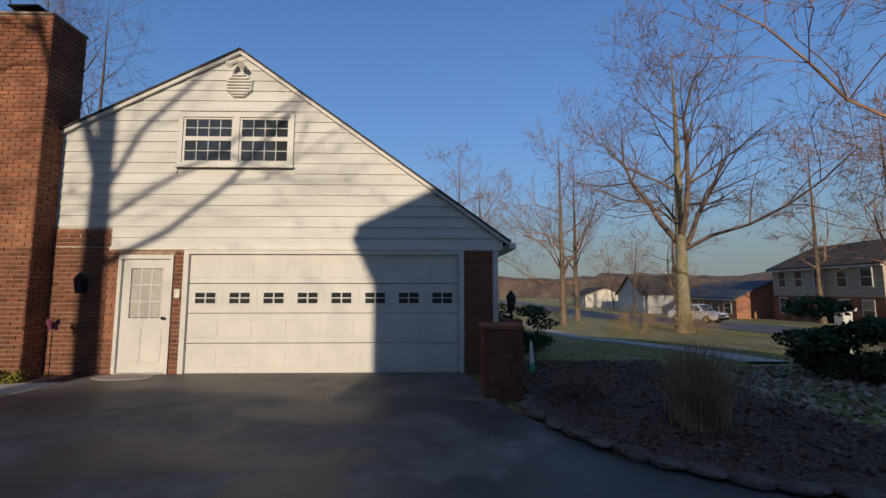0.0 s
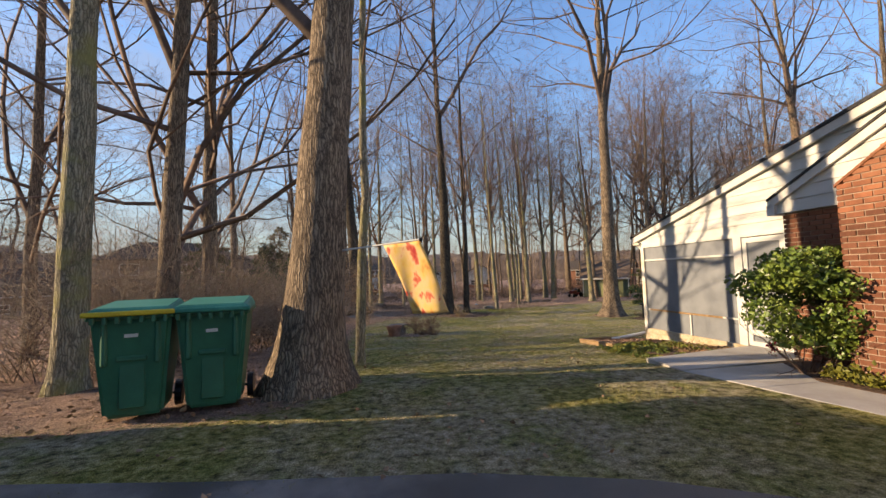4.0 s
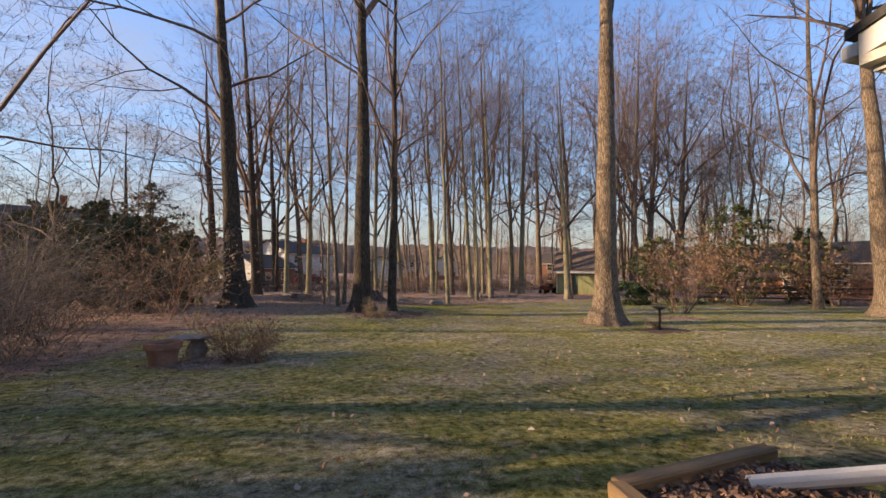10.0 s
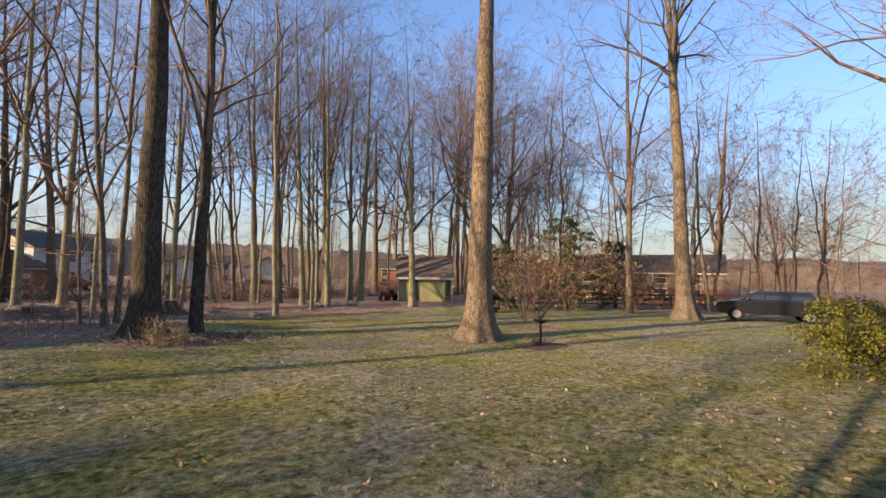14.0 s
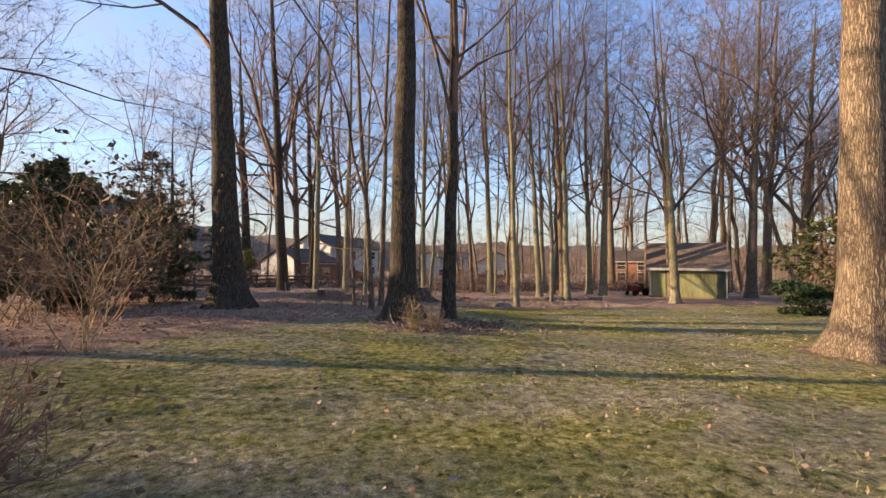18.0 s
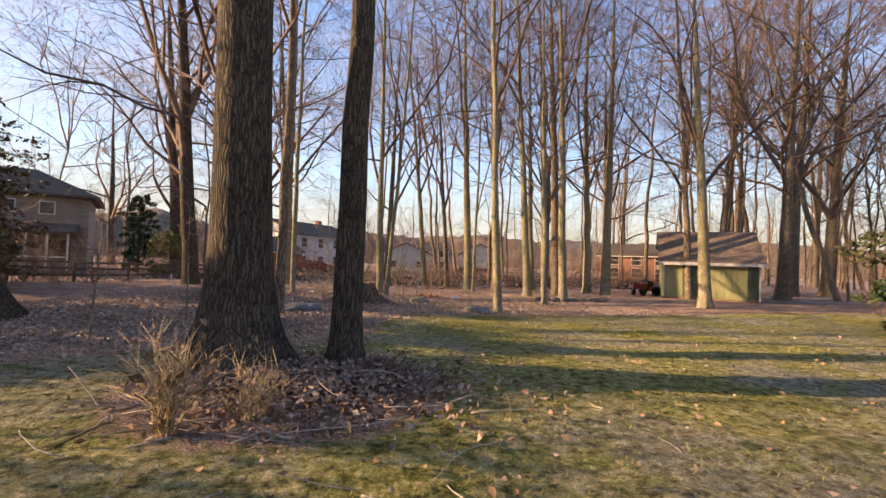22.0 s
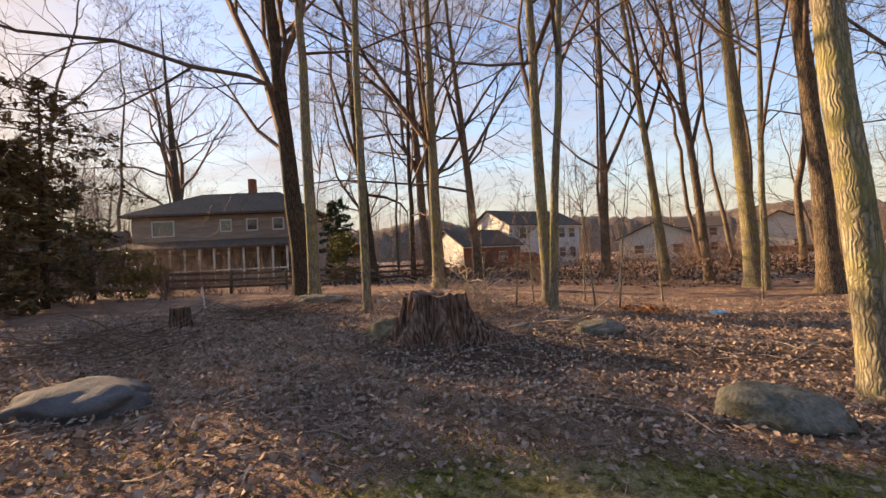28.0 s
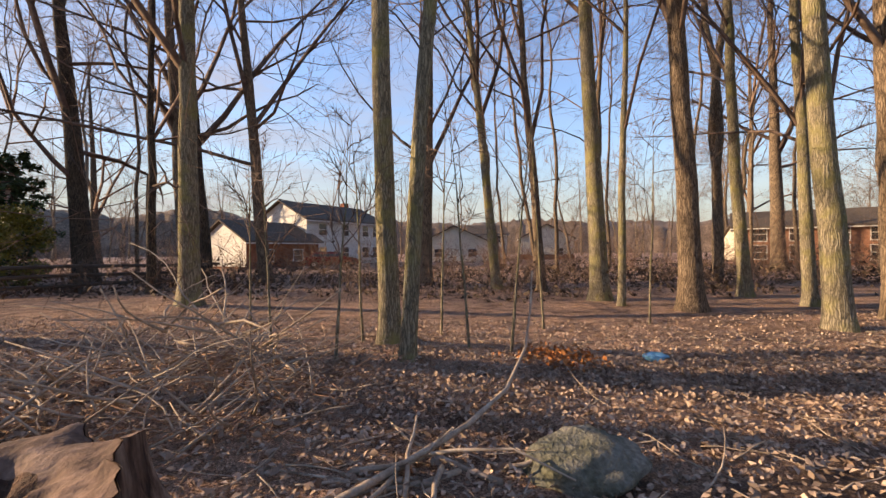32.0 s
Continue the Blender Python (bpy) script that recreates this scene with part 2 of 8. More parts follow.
seal_asphalt(M_ASPHALT)
M_CONCRETE = material("concrete", [(0.33, 0.30, 0.26), (0.42, 0.39, 0.35), (0.50, 0.47, 0.42)], 1.3, 0.85, 0.25, 110)
M_MULCH = material("dark_mulch", [(0.06, 0.036, 0.025), (0.125, 0.078, 0.053), (0.23, 0.15, 0.105)], 22, 0.95, 0.9, 90, vary=0.3, bump_dist=0.03)
M_STONE = material("field_stone", [(0.13, 0.11, 0.095), (0.22, 0.19, 0.165), (0.32, 0.285, 0.25)], 5, 0.9, 0.5, 50, bump_dist=0.02)
M_BOULDER = material("mossy_boulder", [(0.09, 0.095, 0.06), (0.17, 0.17, 0.135), (0.28, 0.265, 0.225)], 4, 0.92, 1.0, 26, bump_dist=0.03, vary=0.25)
M_BLACK = material("black_metal", plain3((0.02, 0.02, 0.022)), 8, 0.45, 0.1, 80, metal=0.6)
M_GREEN_BIN = material("green_plastic", [(0.014, 0.095, 0.052), (0.019, 0.12, 0.066), (0.027, 0.145, 0.082)], 3, 0.42, 0.06, 120, spec=0.5)
M_GREEN_LID = material("faded_green_lid", [(0.02, 0.16, 0.11), (0.03, 0.20, 0.14), (0.05, 0.26, 0.19)], 3, 0.5, 0.06, 120)
M_YELLOW = material("yellow_lid", plain3((0.55, 0.42, 0.03), 0.12), 4, 0.45, 0.05, 80)
M_TIMBER = material("landscape_timber", [(0.16, 0.10, 0.05), (0.27, 0.17, 0.085), (0.36, 0.24, 0.13)], 3, 0.85, 0.4, 30, stretch=(0.3, 4, 4))
M_TERRA = material("terracotta", [(0.25, 0.115, 0.07), (0.33, 0.16, 0.10), (0.40, 0.22, 0.15)], 5, 0.85, 0.15, 70)
M_SHED = material("green_shed_paint", [(0.22, 0.22, 0.095), (0.31, 0.305, 0.14), (0.40, 0.385, 0.20)], 1.2, 0.8, 0.2, 40, stretch=(3, 3, 0.5))
M_STUMP = bark("old_stump_wood", (0.03, 0.017, 0.013), (0.14, 0.085, 0.062), (0.33, 0.235, 0.18), grain=True)
M_DEADWOOD = material("dead_wood", [(0.13, 0.10, 0.075), (0.24, 0.19, 0.145), (0.36, 0.30, 0.23)], 5, 0.9, 0.3, 40)
M_LEAF = material("green_leaf", [(0.06, 0.105, 0.015), (0.12, 0.18, 0.027), (0.21, 0.26, 0.045)], 3, 0.42, 0, 50, island=True, spec=0.5)
M_LEAF_DARK = material("dark_evergreen_leaf", [(0.02, 0.042, 0.018), (0.036, 0.07, 0.027), (0.07, 0.105, 0.04)], 3, 0.6, 0, 50, island=True)
M_LEAF_YEL = material("yellow_green_leaf", [(0.09, 0.10, 0.015), (0.15, 0.15, 0.025), (0.23, 0.20, 0.035)], 3, 0.55, 0, 50, island=True)
M_DRY = material("dry_leaf", [(0.15, 0.085, 0.045), (0.26, 0.16, 0.09), (0.40, 0.28, 0.18)], 4, 0.85, 0, 50, island=True)
M_DRYGRASS = material("dry_grass", [(0.26, 0.19, 0.10), (0.37, 0.28, 0.16), (0.46, 0.37, 0.23)], 4, 0.85, 0, 50, island=True)
M_BLADE = material("grass_blade", [(0.15, 0.15, 0.04), (0.28, 0.26, 0.09), (0.46, 0.40, 0.20)], 0.5, 0.8, 0, 5, island=True, spec=0.1)
M_GLASS = bpy.data.materials.new("window_glass")
M_GLASS.use_nodes = True
_g = M_GLASS.node_tree.nodes["Principled BSDF"]
_g.inputs["Base Color"].default_value, _g.inputs["Roughness"].default_value, _g.inputs["Specular IOR Level"].default_value = (0.03, 0.035, 0.04, 1), 0.04, 0.8
M_CURTAIN = material("window_shade", plain3((0.42, 0.40, 0.36), 0.1), 6, 0.9, 0.1, 50)
M_SCREEN = material("grey_porch_screen", [(0.145, 0.155, 0.17), (0.18, 0.19, 0.205), (0.22, 0.23, 0.245)], 1.5, 0.55, 0.1, 200, vary=0.05, spec=0.4)


def ground_material():
    """Winter lawn, bare leaf litter where the wood begins, by the mask of the sheet."""
    m = bpy.data.materials.new("lawn_and_leaf_litter")
    m.use_nodes = True
    nt = m.node_tree
    bs = nt.nodes["Principled BSDF"]
    at = nt.nodes.new("ShaderNodeAttribute")
    at.attribute_name = "litter"
    patch = tex_noise(nt, 0.45, 5, 0.6)
    clod = tex_noise(nt, 1.7, 5, 0.65)
    tuft = tex_noise(nt, 9, 6, 0.72)
    fine = tex_noise(nt, 55, 4, 0.7)
    # the darkest stops put the shade between tufts into the colour
    lawn = ramp(nt, tuft, [(0.34, (0.05, 0.05, 0.015)), (0.45, (0.25, 0.235, 0.06)), (0.55, (0.50, 0.43, 0.15)), (0.67, (0.72, 0.62, 0.34))])
    dead = ramp(nt, tuft, [(0.34, (0.085, 0.07, 0.045)), (0.48, (0.38, 0.325, 0.21)), (0.67, (0.72, 0.64, 0.47))])
    green = ramp(nt, tuft, [(0.34, (0.04, 0.05, 0.012)), (0.48, (0.20, 0.22, 0.05)), (0.67, (0.45, 0.45, 0.14))])
    # dead grass patches; their pale contrast also stands in for sunlit stretches
    lawn = mixc(nt, ramp(nt, patch, [(0.42, (0, 0, 0)), (0.60, (1, 1, 1))]), lawn, dead)
    lawn = mixc(nt, ramp(nt, clod, [(0.50, (0, 0, 0)), (0.66, (0.85,) * 3)]), lawn, green)
    lawn = mixc(nt, ramp(nt, clod, [(0.30, (0.7,) * 3), (0.40, (0, 0, 0))]), lawn, dead)
    lit = ramp(nt, fine, [(0.28, (0.11, 0.077, 0.06)), (0.44, (0.34, 0.24, 0.185)), (0.58, (0.54, 0.405, 0.32)), (0.74, (0.74, 0.61, 0.50))])
    clump = tex_noise(nt, 2.6, 4, 0.6)
    lit = mixc(nt, 1.0, lit, ramp(nt, clump, [(0.32, (0.5, 0.48, 0.47)), (0.5, (1, 1, 1)), (0.68, (1.3, 1.25, 1.2))]), "MULTIPLY")
    lit = mixc(nt, 1.0, lit, ramp(nt, patch, [(0.3, (0.66, 0.64, 0.66)), (0.7, (1.25, 1.1, 1.0))]), "MULTIPLY")
    edge = nt.nodes.new("ShaderNodeMath")
    edge.operation = "ADD"
    nt.links.new(at.outputs["Fac"], edge.inputs[0])
    half = nt.nodes.new("ShaderNodeMath")
    half.operation = "MULTIPLY_ADD"
    nt.links.new(tuft, half.inputs[0])
    half.inputs[1].default_value, half.inputs[2].default_value = 1.4, -0.7
    nt.links.new(half.outputs[0], edge.inputs[1])
    c = mixc(nt, ramp(nt, edge.outputs[0], [(0.38, (0, 0, 0)), (0.62, (1, 1, 1))]), lawn, lit)
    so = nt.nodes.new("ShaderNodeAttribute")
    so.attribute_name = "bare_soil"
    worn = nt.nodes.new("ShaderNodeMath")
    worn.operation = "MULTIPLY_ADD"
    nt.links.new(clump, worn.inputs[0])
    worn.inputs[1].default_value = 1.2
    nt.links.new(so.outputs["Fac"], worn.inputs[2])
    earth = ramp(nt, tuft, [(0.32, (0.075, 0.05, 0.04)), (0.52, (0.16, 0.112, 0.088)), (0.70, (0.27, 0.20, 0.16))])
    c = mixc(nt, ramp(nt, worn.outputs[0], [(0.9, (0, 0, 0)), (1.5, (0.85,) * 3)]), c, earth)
    c = mixc(nt, 1.0, c, ramp(nt, fine, [(0.3, (0.5,) * 3), (0.7, (1.35,) * 3)]), "MULTIPLY")
    nt.links.new(c, bs.inputs["Base Color"])
    bs.inputs["Roughness"].default_value, bs.inputs["Specular IOR Level"].default_value = 0.95, 0.1
    b = nt.nodes.new("ShaderNodeBump")
    b.inputs["Strength"].default_value, b.inputs["Distance"].default_value = 0.9, 0.045
    nt.links.new(fine, b.inputs["Height"])
    b2 = nt.nodes.new("ShaderNodeBump")
    b2.inputs["Strength"].default_value, b2.inputs["Distance"].default_value = 1.0, 0.11
    nt.links.new(tuft, b2.inputs["Height"])
    nt.links.new(b.outputs[0], b2.inputs["Normal"])
    nt.links.new(b2.outputs[0], bs.inputs["Normal"])
    return m


M_GROUND = ground_material()


# ---- builders ----
def part(name, bm, mat, parent=None, label=""):
    me = bpy.data.meshes.new(name)
    bm.to_mesh(me)
    bm.free()
    me.materials.append(mat)
    ob = new(name, me)
    if parent is not None:
        ob.parent = parent
    if label:
        ob["label"] = label
    return ob


def mesh_of(name, verts, faces, mat, parent=None, label="", smooth=False):
    me = bpy.data.meshes.new(name)
    me.from_pydata(verts, [], faces)
    me.materials.append(mat)
    if smooth:
        me.polygons.foreach_set("use_smooth", np.ones(len(me.polygons), bool))
    ob = new(name, me)
    if parent is not None:
        ob.parent = parent
    if label:
        ob["label"] = label
    return ob


def thing(name, label, category, x=0.0, y=0.0, z=0.0, rz=0.0, group="", kind=""):
    ob = new(name)
    ob.empty_display_size = 0.1
    ob.matrix_world = pose(x, y, z, 0, 0, rz)
    return tagged(ob, label, category, group, kind)


def box(bm, x0, x1, y0, y1, z0, z1, bevel=0.0):
    r = bmesh.ops.create_cube(bm, size=1.0, matrix=Matrix.Translation(((x0 + x1) / 2, (y0 + y1) / 2, (z0 + z1) / 2)) @ Matrix.Diagonal((abs(x1 - x0), abs(y1 - y0), abs(z1 - z0), 1)))
    if bevel:
        es = list({e for v in r["verts"] for e in v.link_edges})
        bmesh.ops.bevel(bm, geom=es, offset=bevel, segments=1, affect="EDGES")
    return bm


def bx(x0, x1, y0, y1, z0, z1, bevel=0.0):
    return box(bmesh.new(), x0, x1, y0, y1, z0, z1, bevel)


def prism(bm, poly, lift):
    """A plate: the polygon's points and the vector through which it is drawn out."""
    a = [bm.verts.new(p) for p in poly]
    b = [bm.verts.new(Vector(p) + Vector(lift)) for p in poly]
    n = len(a)
    bm.faces.new(a[::-1])
    bm.faces.new(b)
    for i in range(n):
        bm.faces.new((a[i], a[(i + 1) % n], b[(i + 1) % n], b[i]))
    bmesh.ops.recalc_face_normals(bm, faces=bm.faces[:])
    return bm


def cyl(bm, p0, p1, r0, r1=None, n=10):
    p0, p1 = Vector(p0), Vector(p1)
    d = p1 - p0
    m = Matrix.Translation((p0 + p1) / 2) @ d.to_track_quat("Z", "Y").to_matrix().to_4x4()
    bmesh.ops.create_cone(bm, cap_ends=True, segments=n, radius1=r0, radius2=r0 if r1 is None else r1, depth=d.length, matrix=m)
    return bm


def lump(bm, x, y, z, sx, sy, sz, seed=0, rough=0.25, sub=2):
    r = bmesh.ops.create_icosphere(bm, subdivisions=sub, radius=1.0)
    off = Vector((seed * 3.7, seed * 1.9, seed * 5.3))
    for v in r["verts"]:
        k = 1 + rough * noise.noise(v.co * 1.4 + off) + rough * 0.4 * noise.noise(v.co * 4 + off)
        v.co = Vector((x + v.co.x * sx * k, y + v.co.y * sy * k, z + v.co.z * sz * k))
    return bm


# ---- ground ----
def smooth(a, b, v):
    t = min(1.0, max(0.0, (v - a) / (b - a)))
    return t * t * (3 - 2 * t)


GROUND = [(-80, -0.2, -0.4, -1.2), (-40, 0.0, -0.35, -1.15), (-12, 0.0, -0.35, -1.15), (-6, 0.0, -0.12, -0.9), (3.5, 0.0, -0.02, -0.5), (6, -0.07, -0.10, -0.4), (10, -0.38, -0.46, -0.7), (13.4, -0.70, -0.92, -0.95), (15, -0.81, -1.0, -1.05),
          (18, -1.03, -1.09, -1.12), (20, -1.15, -1.19, -1.15), (25, -1.10, -1.27, -1.25), (28, -1.15, -1.33, -1.32), (30, -1.24, -1.46, -1.36), (36, -1.38, -1.70, -1.5), (39, -1.42, -1.85, -1.58), (43, -1.50, -1.88, -1.58),
          (48, -1.66, -1.86, -1.6), (60, -1.8, -1.9, -1.8), (200, -2.2, -2.2, -2.2), (900, -4, -4, -4)]
GROUND_ROWS = np.array(GROUND)


def gz(x, y):
    """The height of the ground: three lines along the garden, at x = -3, 5 and 16."""
    a, b, c = (float(np.interp(y, GROUND_ROWS[:, 0], GROUND_ROWS[:, k])) for k in (1, 2, 3))
    if x < 5:
        z = a + (b - a) * max(-0.4, (x + 3) / 8)
        return min(z, 0.0) if y < 4 else z
    z = b + (c - b) * min(1.0, (x - 5) / 11)
    return z - (0.03 * min(40, x - 16) if x > 16 and y < 10 else 0.0)


EDGE_X = [-9, -3, 0, 0.7, 2, 5, 12, 20, 30]
EDGE_Y = [26.5, 28, 29.8, 33.6, 35.3, 36.4, 36.2, 37, 38]


def litter(x, y):
    """1 where leaves cover the ground, 0 on the lawn."""
    v = 0.0
    v = max(v, smooth(-6.3, -8.4, x - 0.6 * max(0, y - 22)) * smooth(4.2, 6, y))
    edge = float(np.interp(x, EDGE_X, EDGE_Y))
    v = max(v, smooth(edge - 0.6, edge + 1.2, y))
    for cx, cy, r in ((-0.6, 26.9, 2.3), (-6.0, 30.0, 2.6), (7.6, 23.0, 1.5), (11.9, 24, 1.3), (-4.9, 17.8, 1.4)):
        d = math.hypot(x - cx, y - cy)
        v = max(v, 0.85 * smooth(r, r * 0.5, d))
    v = max(v, smooth(26, 30, x) * smooth(0, 4, y))
    return v


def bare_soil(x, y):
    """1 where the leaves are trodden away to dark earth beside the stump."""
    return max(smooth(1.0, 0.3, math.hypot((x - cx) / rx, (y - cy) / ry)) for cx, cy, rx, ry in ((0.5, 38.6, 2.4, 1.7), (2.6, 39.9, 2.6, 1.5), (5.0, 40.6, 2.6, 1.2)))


def build_ground():
    def axis(lo, hi, step, far):
        a = list(np.arange(lo, hi + 1e-6, step))
        s, v = step, hi
        while v < far:
            s *= 1.35
            v += s
            a.append(v)
        s, v = step, lo
        while v > -far:
            s *= 1.35
            v -= s
            a.insert(0, v)
        return a
    xs, ys = axis(-14, 26, 0.24, 900), axis(-10, 50, 0.24, 900)
    verts, mask, soil = [], [], []
    for y in ys:
        for x in xs:
            near = -14 <= x <= 26 and -10 <= y <= 50
            l = litter(x, y)
            b = 0.025 * noise.noise(Vector((x * 0.7, y * 0.7, 0))) + 0.028 * noise.noise(Vector((x * 1.9, y * 1.9, 7))) + (0.03 * l * noise.noise(Vector((x * 1.7, y * 1.7, 4)))) if near else 0.0
            if y < 4.6 and x > -16.5:
                b = 0.0
            elif x > -3 and y < 11:
                b *= 0.2
            verts.append((x, y, gz(x, y) + b))
            mask.append(l)
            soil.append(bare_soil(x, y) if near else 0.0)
    n = len(xs)
    faces = [(j * n + i, j * n + i + 1, (j + 1) * n + i + 1, (j + 1) * n + i) for j in range(len(ys) - 1) for i in range(n - 1)]
    ob = mesh_of("ground", verts, faces, M_GROUND, smooth=True)
    a = ob.data.attributes.new("litter", "FLOAT", "POINT")
    a.data.foreach_set("value", mask)
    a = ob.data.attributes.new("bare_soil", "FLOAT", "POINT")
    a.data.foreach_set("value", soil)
    tagged(ob, "winter lawn with dead leaves, turning to leaf litter under the trees", "ground", kind="structure")


build_ground()



def sheet(name, poly, mat, label, category, top=0.012, thick=0.12, kind="structure"):
    """A paved plate that lies on the ground: its outline, and how far it stands proud."""
    bm = bmesh.new()
    prism(bm, [(x, y, gz(x, y) + top - thick) for x, y in poly], (0, 0, thick))
    return tagged(part(name, bm, mat), label, category, kind=kind)


# driveway: asphalt apron before the garage
bm = bmesh.new()
prism(bm, [(x, y, -0.1) for x, y in ((0.03, -5.0), (-2.3, -5.35), (-3.9, -6.1), (-4.5, -7.6), (-4.6, -24), (-13.2, -24), (-13.2, 3.3), (-9.5, 3.9), (-7.6, 3.5), (-5.8, 3.2), (-4.6, 2.8), (-3.8, 2.35), (-2.6, 1.7), (-1.2, 1.5), (0.03, 1.45))], (0, 0, 0.112))
tagged(part("driveway", bm, M_ASPHALT), "dark asphalt driveway with damp patches in front of the garage", "driveway", kind="structure")

# ---- house ----
APEX_Y, APEX_Z = -0.74, 6.0
R_EAVE, L_EAVE = -5.72, 6.12  # y of the eaves
R_Z, L_Z = 2.42, 2.55


def roof_z(y):
    if y < APEX_Y:
        return R_Z + (APEX_Z - R_Z) * (y - R_EAVE) / (APEX_Y - R_EAVE)
    return APEX_Z + (L_Z - APEX_Z) * (y - APEX_Y) / (L_EAVE - APEX_Y)


def brick_wall(owner, cells, thick, nearest, name="brick"):
    """Bricks in running bond. cells: (origin, along, out, width, z0, z1, top(u)) faces; nearest: how many are parts."""
    L, H, J = 0.203, 0.067, 0.011
    spots = []
    for (o, along, out, width, z0, z1, keep) in cells:
        o, along, out = Vector(o), Vector(along), Vector(out)
        rows = int(round((z1 - z0) / (H + J)))
        for r in range(rows):
            z = z0 + r * (H + J)
            u = -(L + J) / 2 if r % 2 else 0.0
            while u < width - 0.02:
                a, b = max(u, 0.0), min(u + L, width)
                if b - a > 0.03 and keep((a + b) / 2, z + H / 2):
                    spots.append((o + along * (a + b) / 2, along, out, b - a, z))
                u += L + J
    base = {}

    def corners(w):
        e, t = 0.004, thick
        return [(-w / 2, 0, 0), (w / 2, 0, 0), (w / 2, 0, H), (-w / 2, 0, H), (-w / 2 + e, t, e), (w / 2 - e, t, e), (w / 2 - e, t, H - e), (-w / 2 + e, t, H - e)]
    quads = [(4, 7, 6, 5), (0, 4, 5, 1), (1, 5, 6, 2), (2, 6, 7, 3), (3, 7, 4, 0)]
    verts, faces = [], []
    for i, (c, along, out, w, z) in enumerate(spots):
        turn = Matrix((along, out, (0, 0, 1))).transposed()
        m = Matrix.Translation((c.x, c.y, z)) @ turn.to_4x4()
        m = m @ Matrix.Translation((0, random.uniform(-0.003, 0.002), 0))
        flip = turn.determinant() < 0
        if i < nearest:
            k = (round(w, 2), flip)
            if k not in base:
                me = bpy.data.meshes.new(name)
                me.from_pydata(corners(k[0]), [], [q if flip else q[::-1] for q in quads])
                me.materials.append(M_BRICK)
                base[k] = me
            b = new(name, base[k])
            b.parent = owner
            b.matrix_local = m
        else:
            s = len(verts)
            verts += [tuple(m @ Vector(v)) for v in corners(w)]
            faces += [tuple(s + j for j in (q if flip else q[::-1])) for q in quads]
    if verts:
        ob = mesh_of("brickwork", verts, faces, M_BRICK_FAR, owner)
        ob["kind"] = "stuff"


def siding(owner, x, y_lo, y_hi, z0, z1, top, hole=None, face=-1, step=0.2):
    """Clapboards from z0 up, cut along the line top(y)."""
    z = z0
    while z < z1 - 0.02:
        zt = min(z + step, z1)
        ys = np.linspace(y_lo, y_hi, 241)
        ok = [y for y in ys if top(y) >= z + 0.02]
        runs = [(min(ok), max(ok))] if ok else []
        if hole and hole[2] < zt - 0.03 and hole[3] > z + 0.03:
            runs = [r for a, b in runs for r in ((a, min(b, hole[0])), (max(a, hole[1]), b)) if r[1] - r[0] > 0.05]
        for a, b in runs:
            bm = bmesh.new()
            ta, tb = a, b
            okt = [y for y in ys if top(y) >= zt]
            if okt:
                if a == min(ok):
                    ta = max(a, min(okt))
                if b == max(ok):
                    tb = min(b, max(okt))
            elif not hole or b - a > 0.2:
                ta = tb = max(a, min(b, APEX_Y)) if top is roof_z else (a + b) / 2
            v = [bm.verts.new(p) for p in ((x + face * 0.026, a, z), (x + face * 0.026, b, z), (x + face * 0.008, tb, zt), (x + face * 0.008, ta, zt),
                                           (x, a, z), (x, b, z), (x, tb, zt), (x, ta, zt))]
            for q in ((0, 1, 2, 3), (4, 5, 1, 0), (4, 0, 3, 7), (1, 5, 6, 2), (7, 3, 2, 6), (5, 4, 7, 6)):
                bm.faces.new([v[k] for k in q])
            bmesh.ops.remove_doubles(bm, verts=bm.verts[:], dist=0.001)
            bmesh.ops.recalc_face_normals(bm, faces=bm.faces[:])
            part("siding_board", bm, M_SIDING, owner)
        z += step


# garage gable wall: backing with openings, brick below, clapboard above
wall = thing("wall_garage", "garage gable wall, red brick below and white clapboard above", "wall", kind="structure")
GD, GDZ = (-4.88, 0.0), 2.13
ED, EDZ = (0.33, 1.18), 2.04
T = 0.2
for a, b, za, zb in ((-5.48, GD[0] - 0.09, -0.1, 2.25), (GD[1] + 0.09, ED[0] - 0.06, -0.1, 2.25), (ED[1] + 0.06, 1.42, -0.1, 2.25), (1.42, 2.5, -0.1, 2.6)):
    part("backing", bx(0.006, T, a, b, za, zb), M_MORTAR, wall)
for a, b, za in ((GD[0] - 0.09, GD[1] + 0.09, GDZ + 0.09), (ED[0] - 0.06, ED[1] + 0.06, EDZ + 0.07)):
    part("backing", bx(0.006, T, a, b, za, 2.25), M_MORTAR, wall)
WIN = (-1.80, 0.33, 3.74, 4.78)
bm = bmesh.new()
prism(bm, [(0.03, R_EAVE + 0.25, 2.25), (0.03, R_EAVE + 0.25, roof_z(R_EAVE + 0.25) - 0.03), (0.03, APEX_Y, APEX_Z - 0.05), (0.03, 2.5, roof_z(2.5) - 0.05), (0.03, 2.5, 2.25)], (T - 0.03, 0, 0))
part("backing", bm, M_TRIM, wall)
siding(wall, 0.028, R_EAVE + 0.02, 2.5, 2.23, APEX_Z, roof_z, WIN)
part("drip_edge", bx(-0.035, 0.02, R_EAVE + 0.05, 1.42, 2.205, 2.232), M_TRIM_OLD, wall)
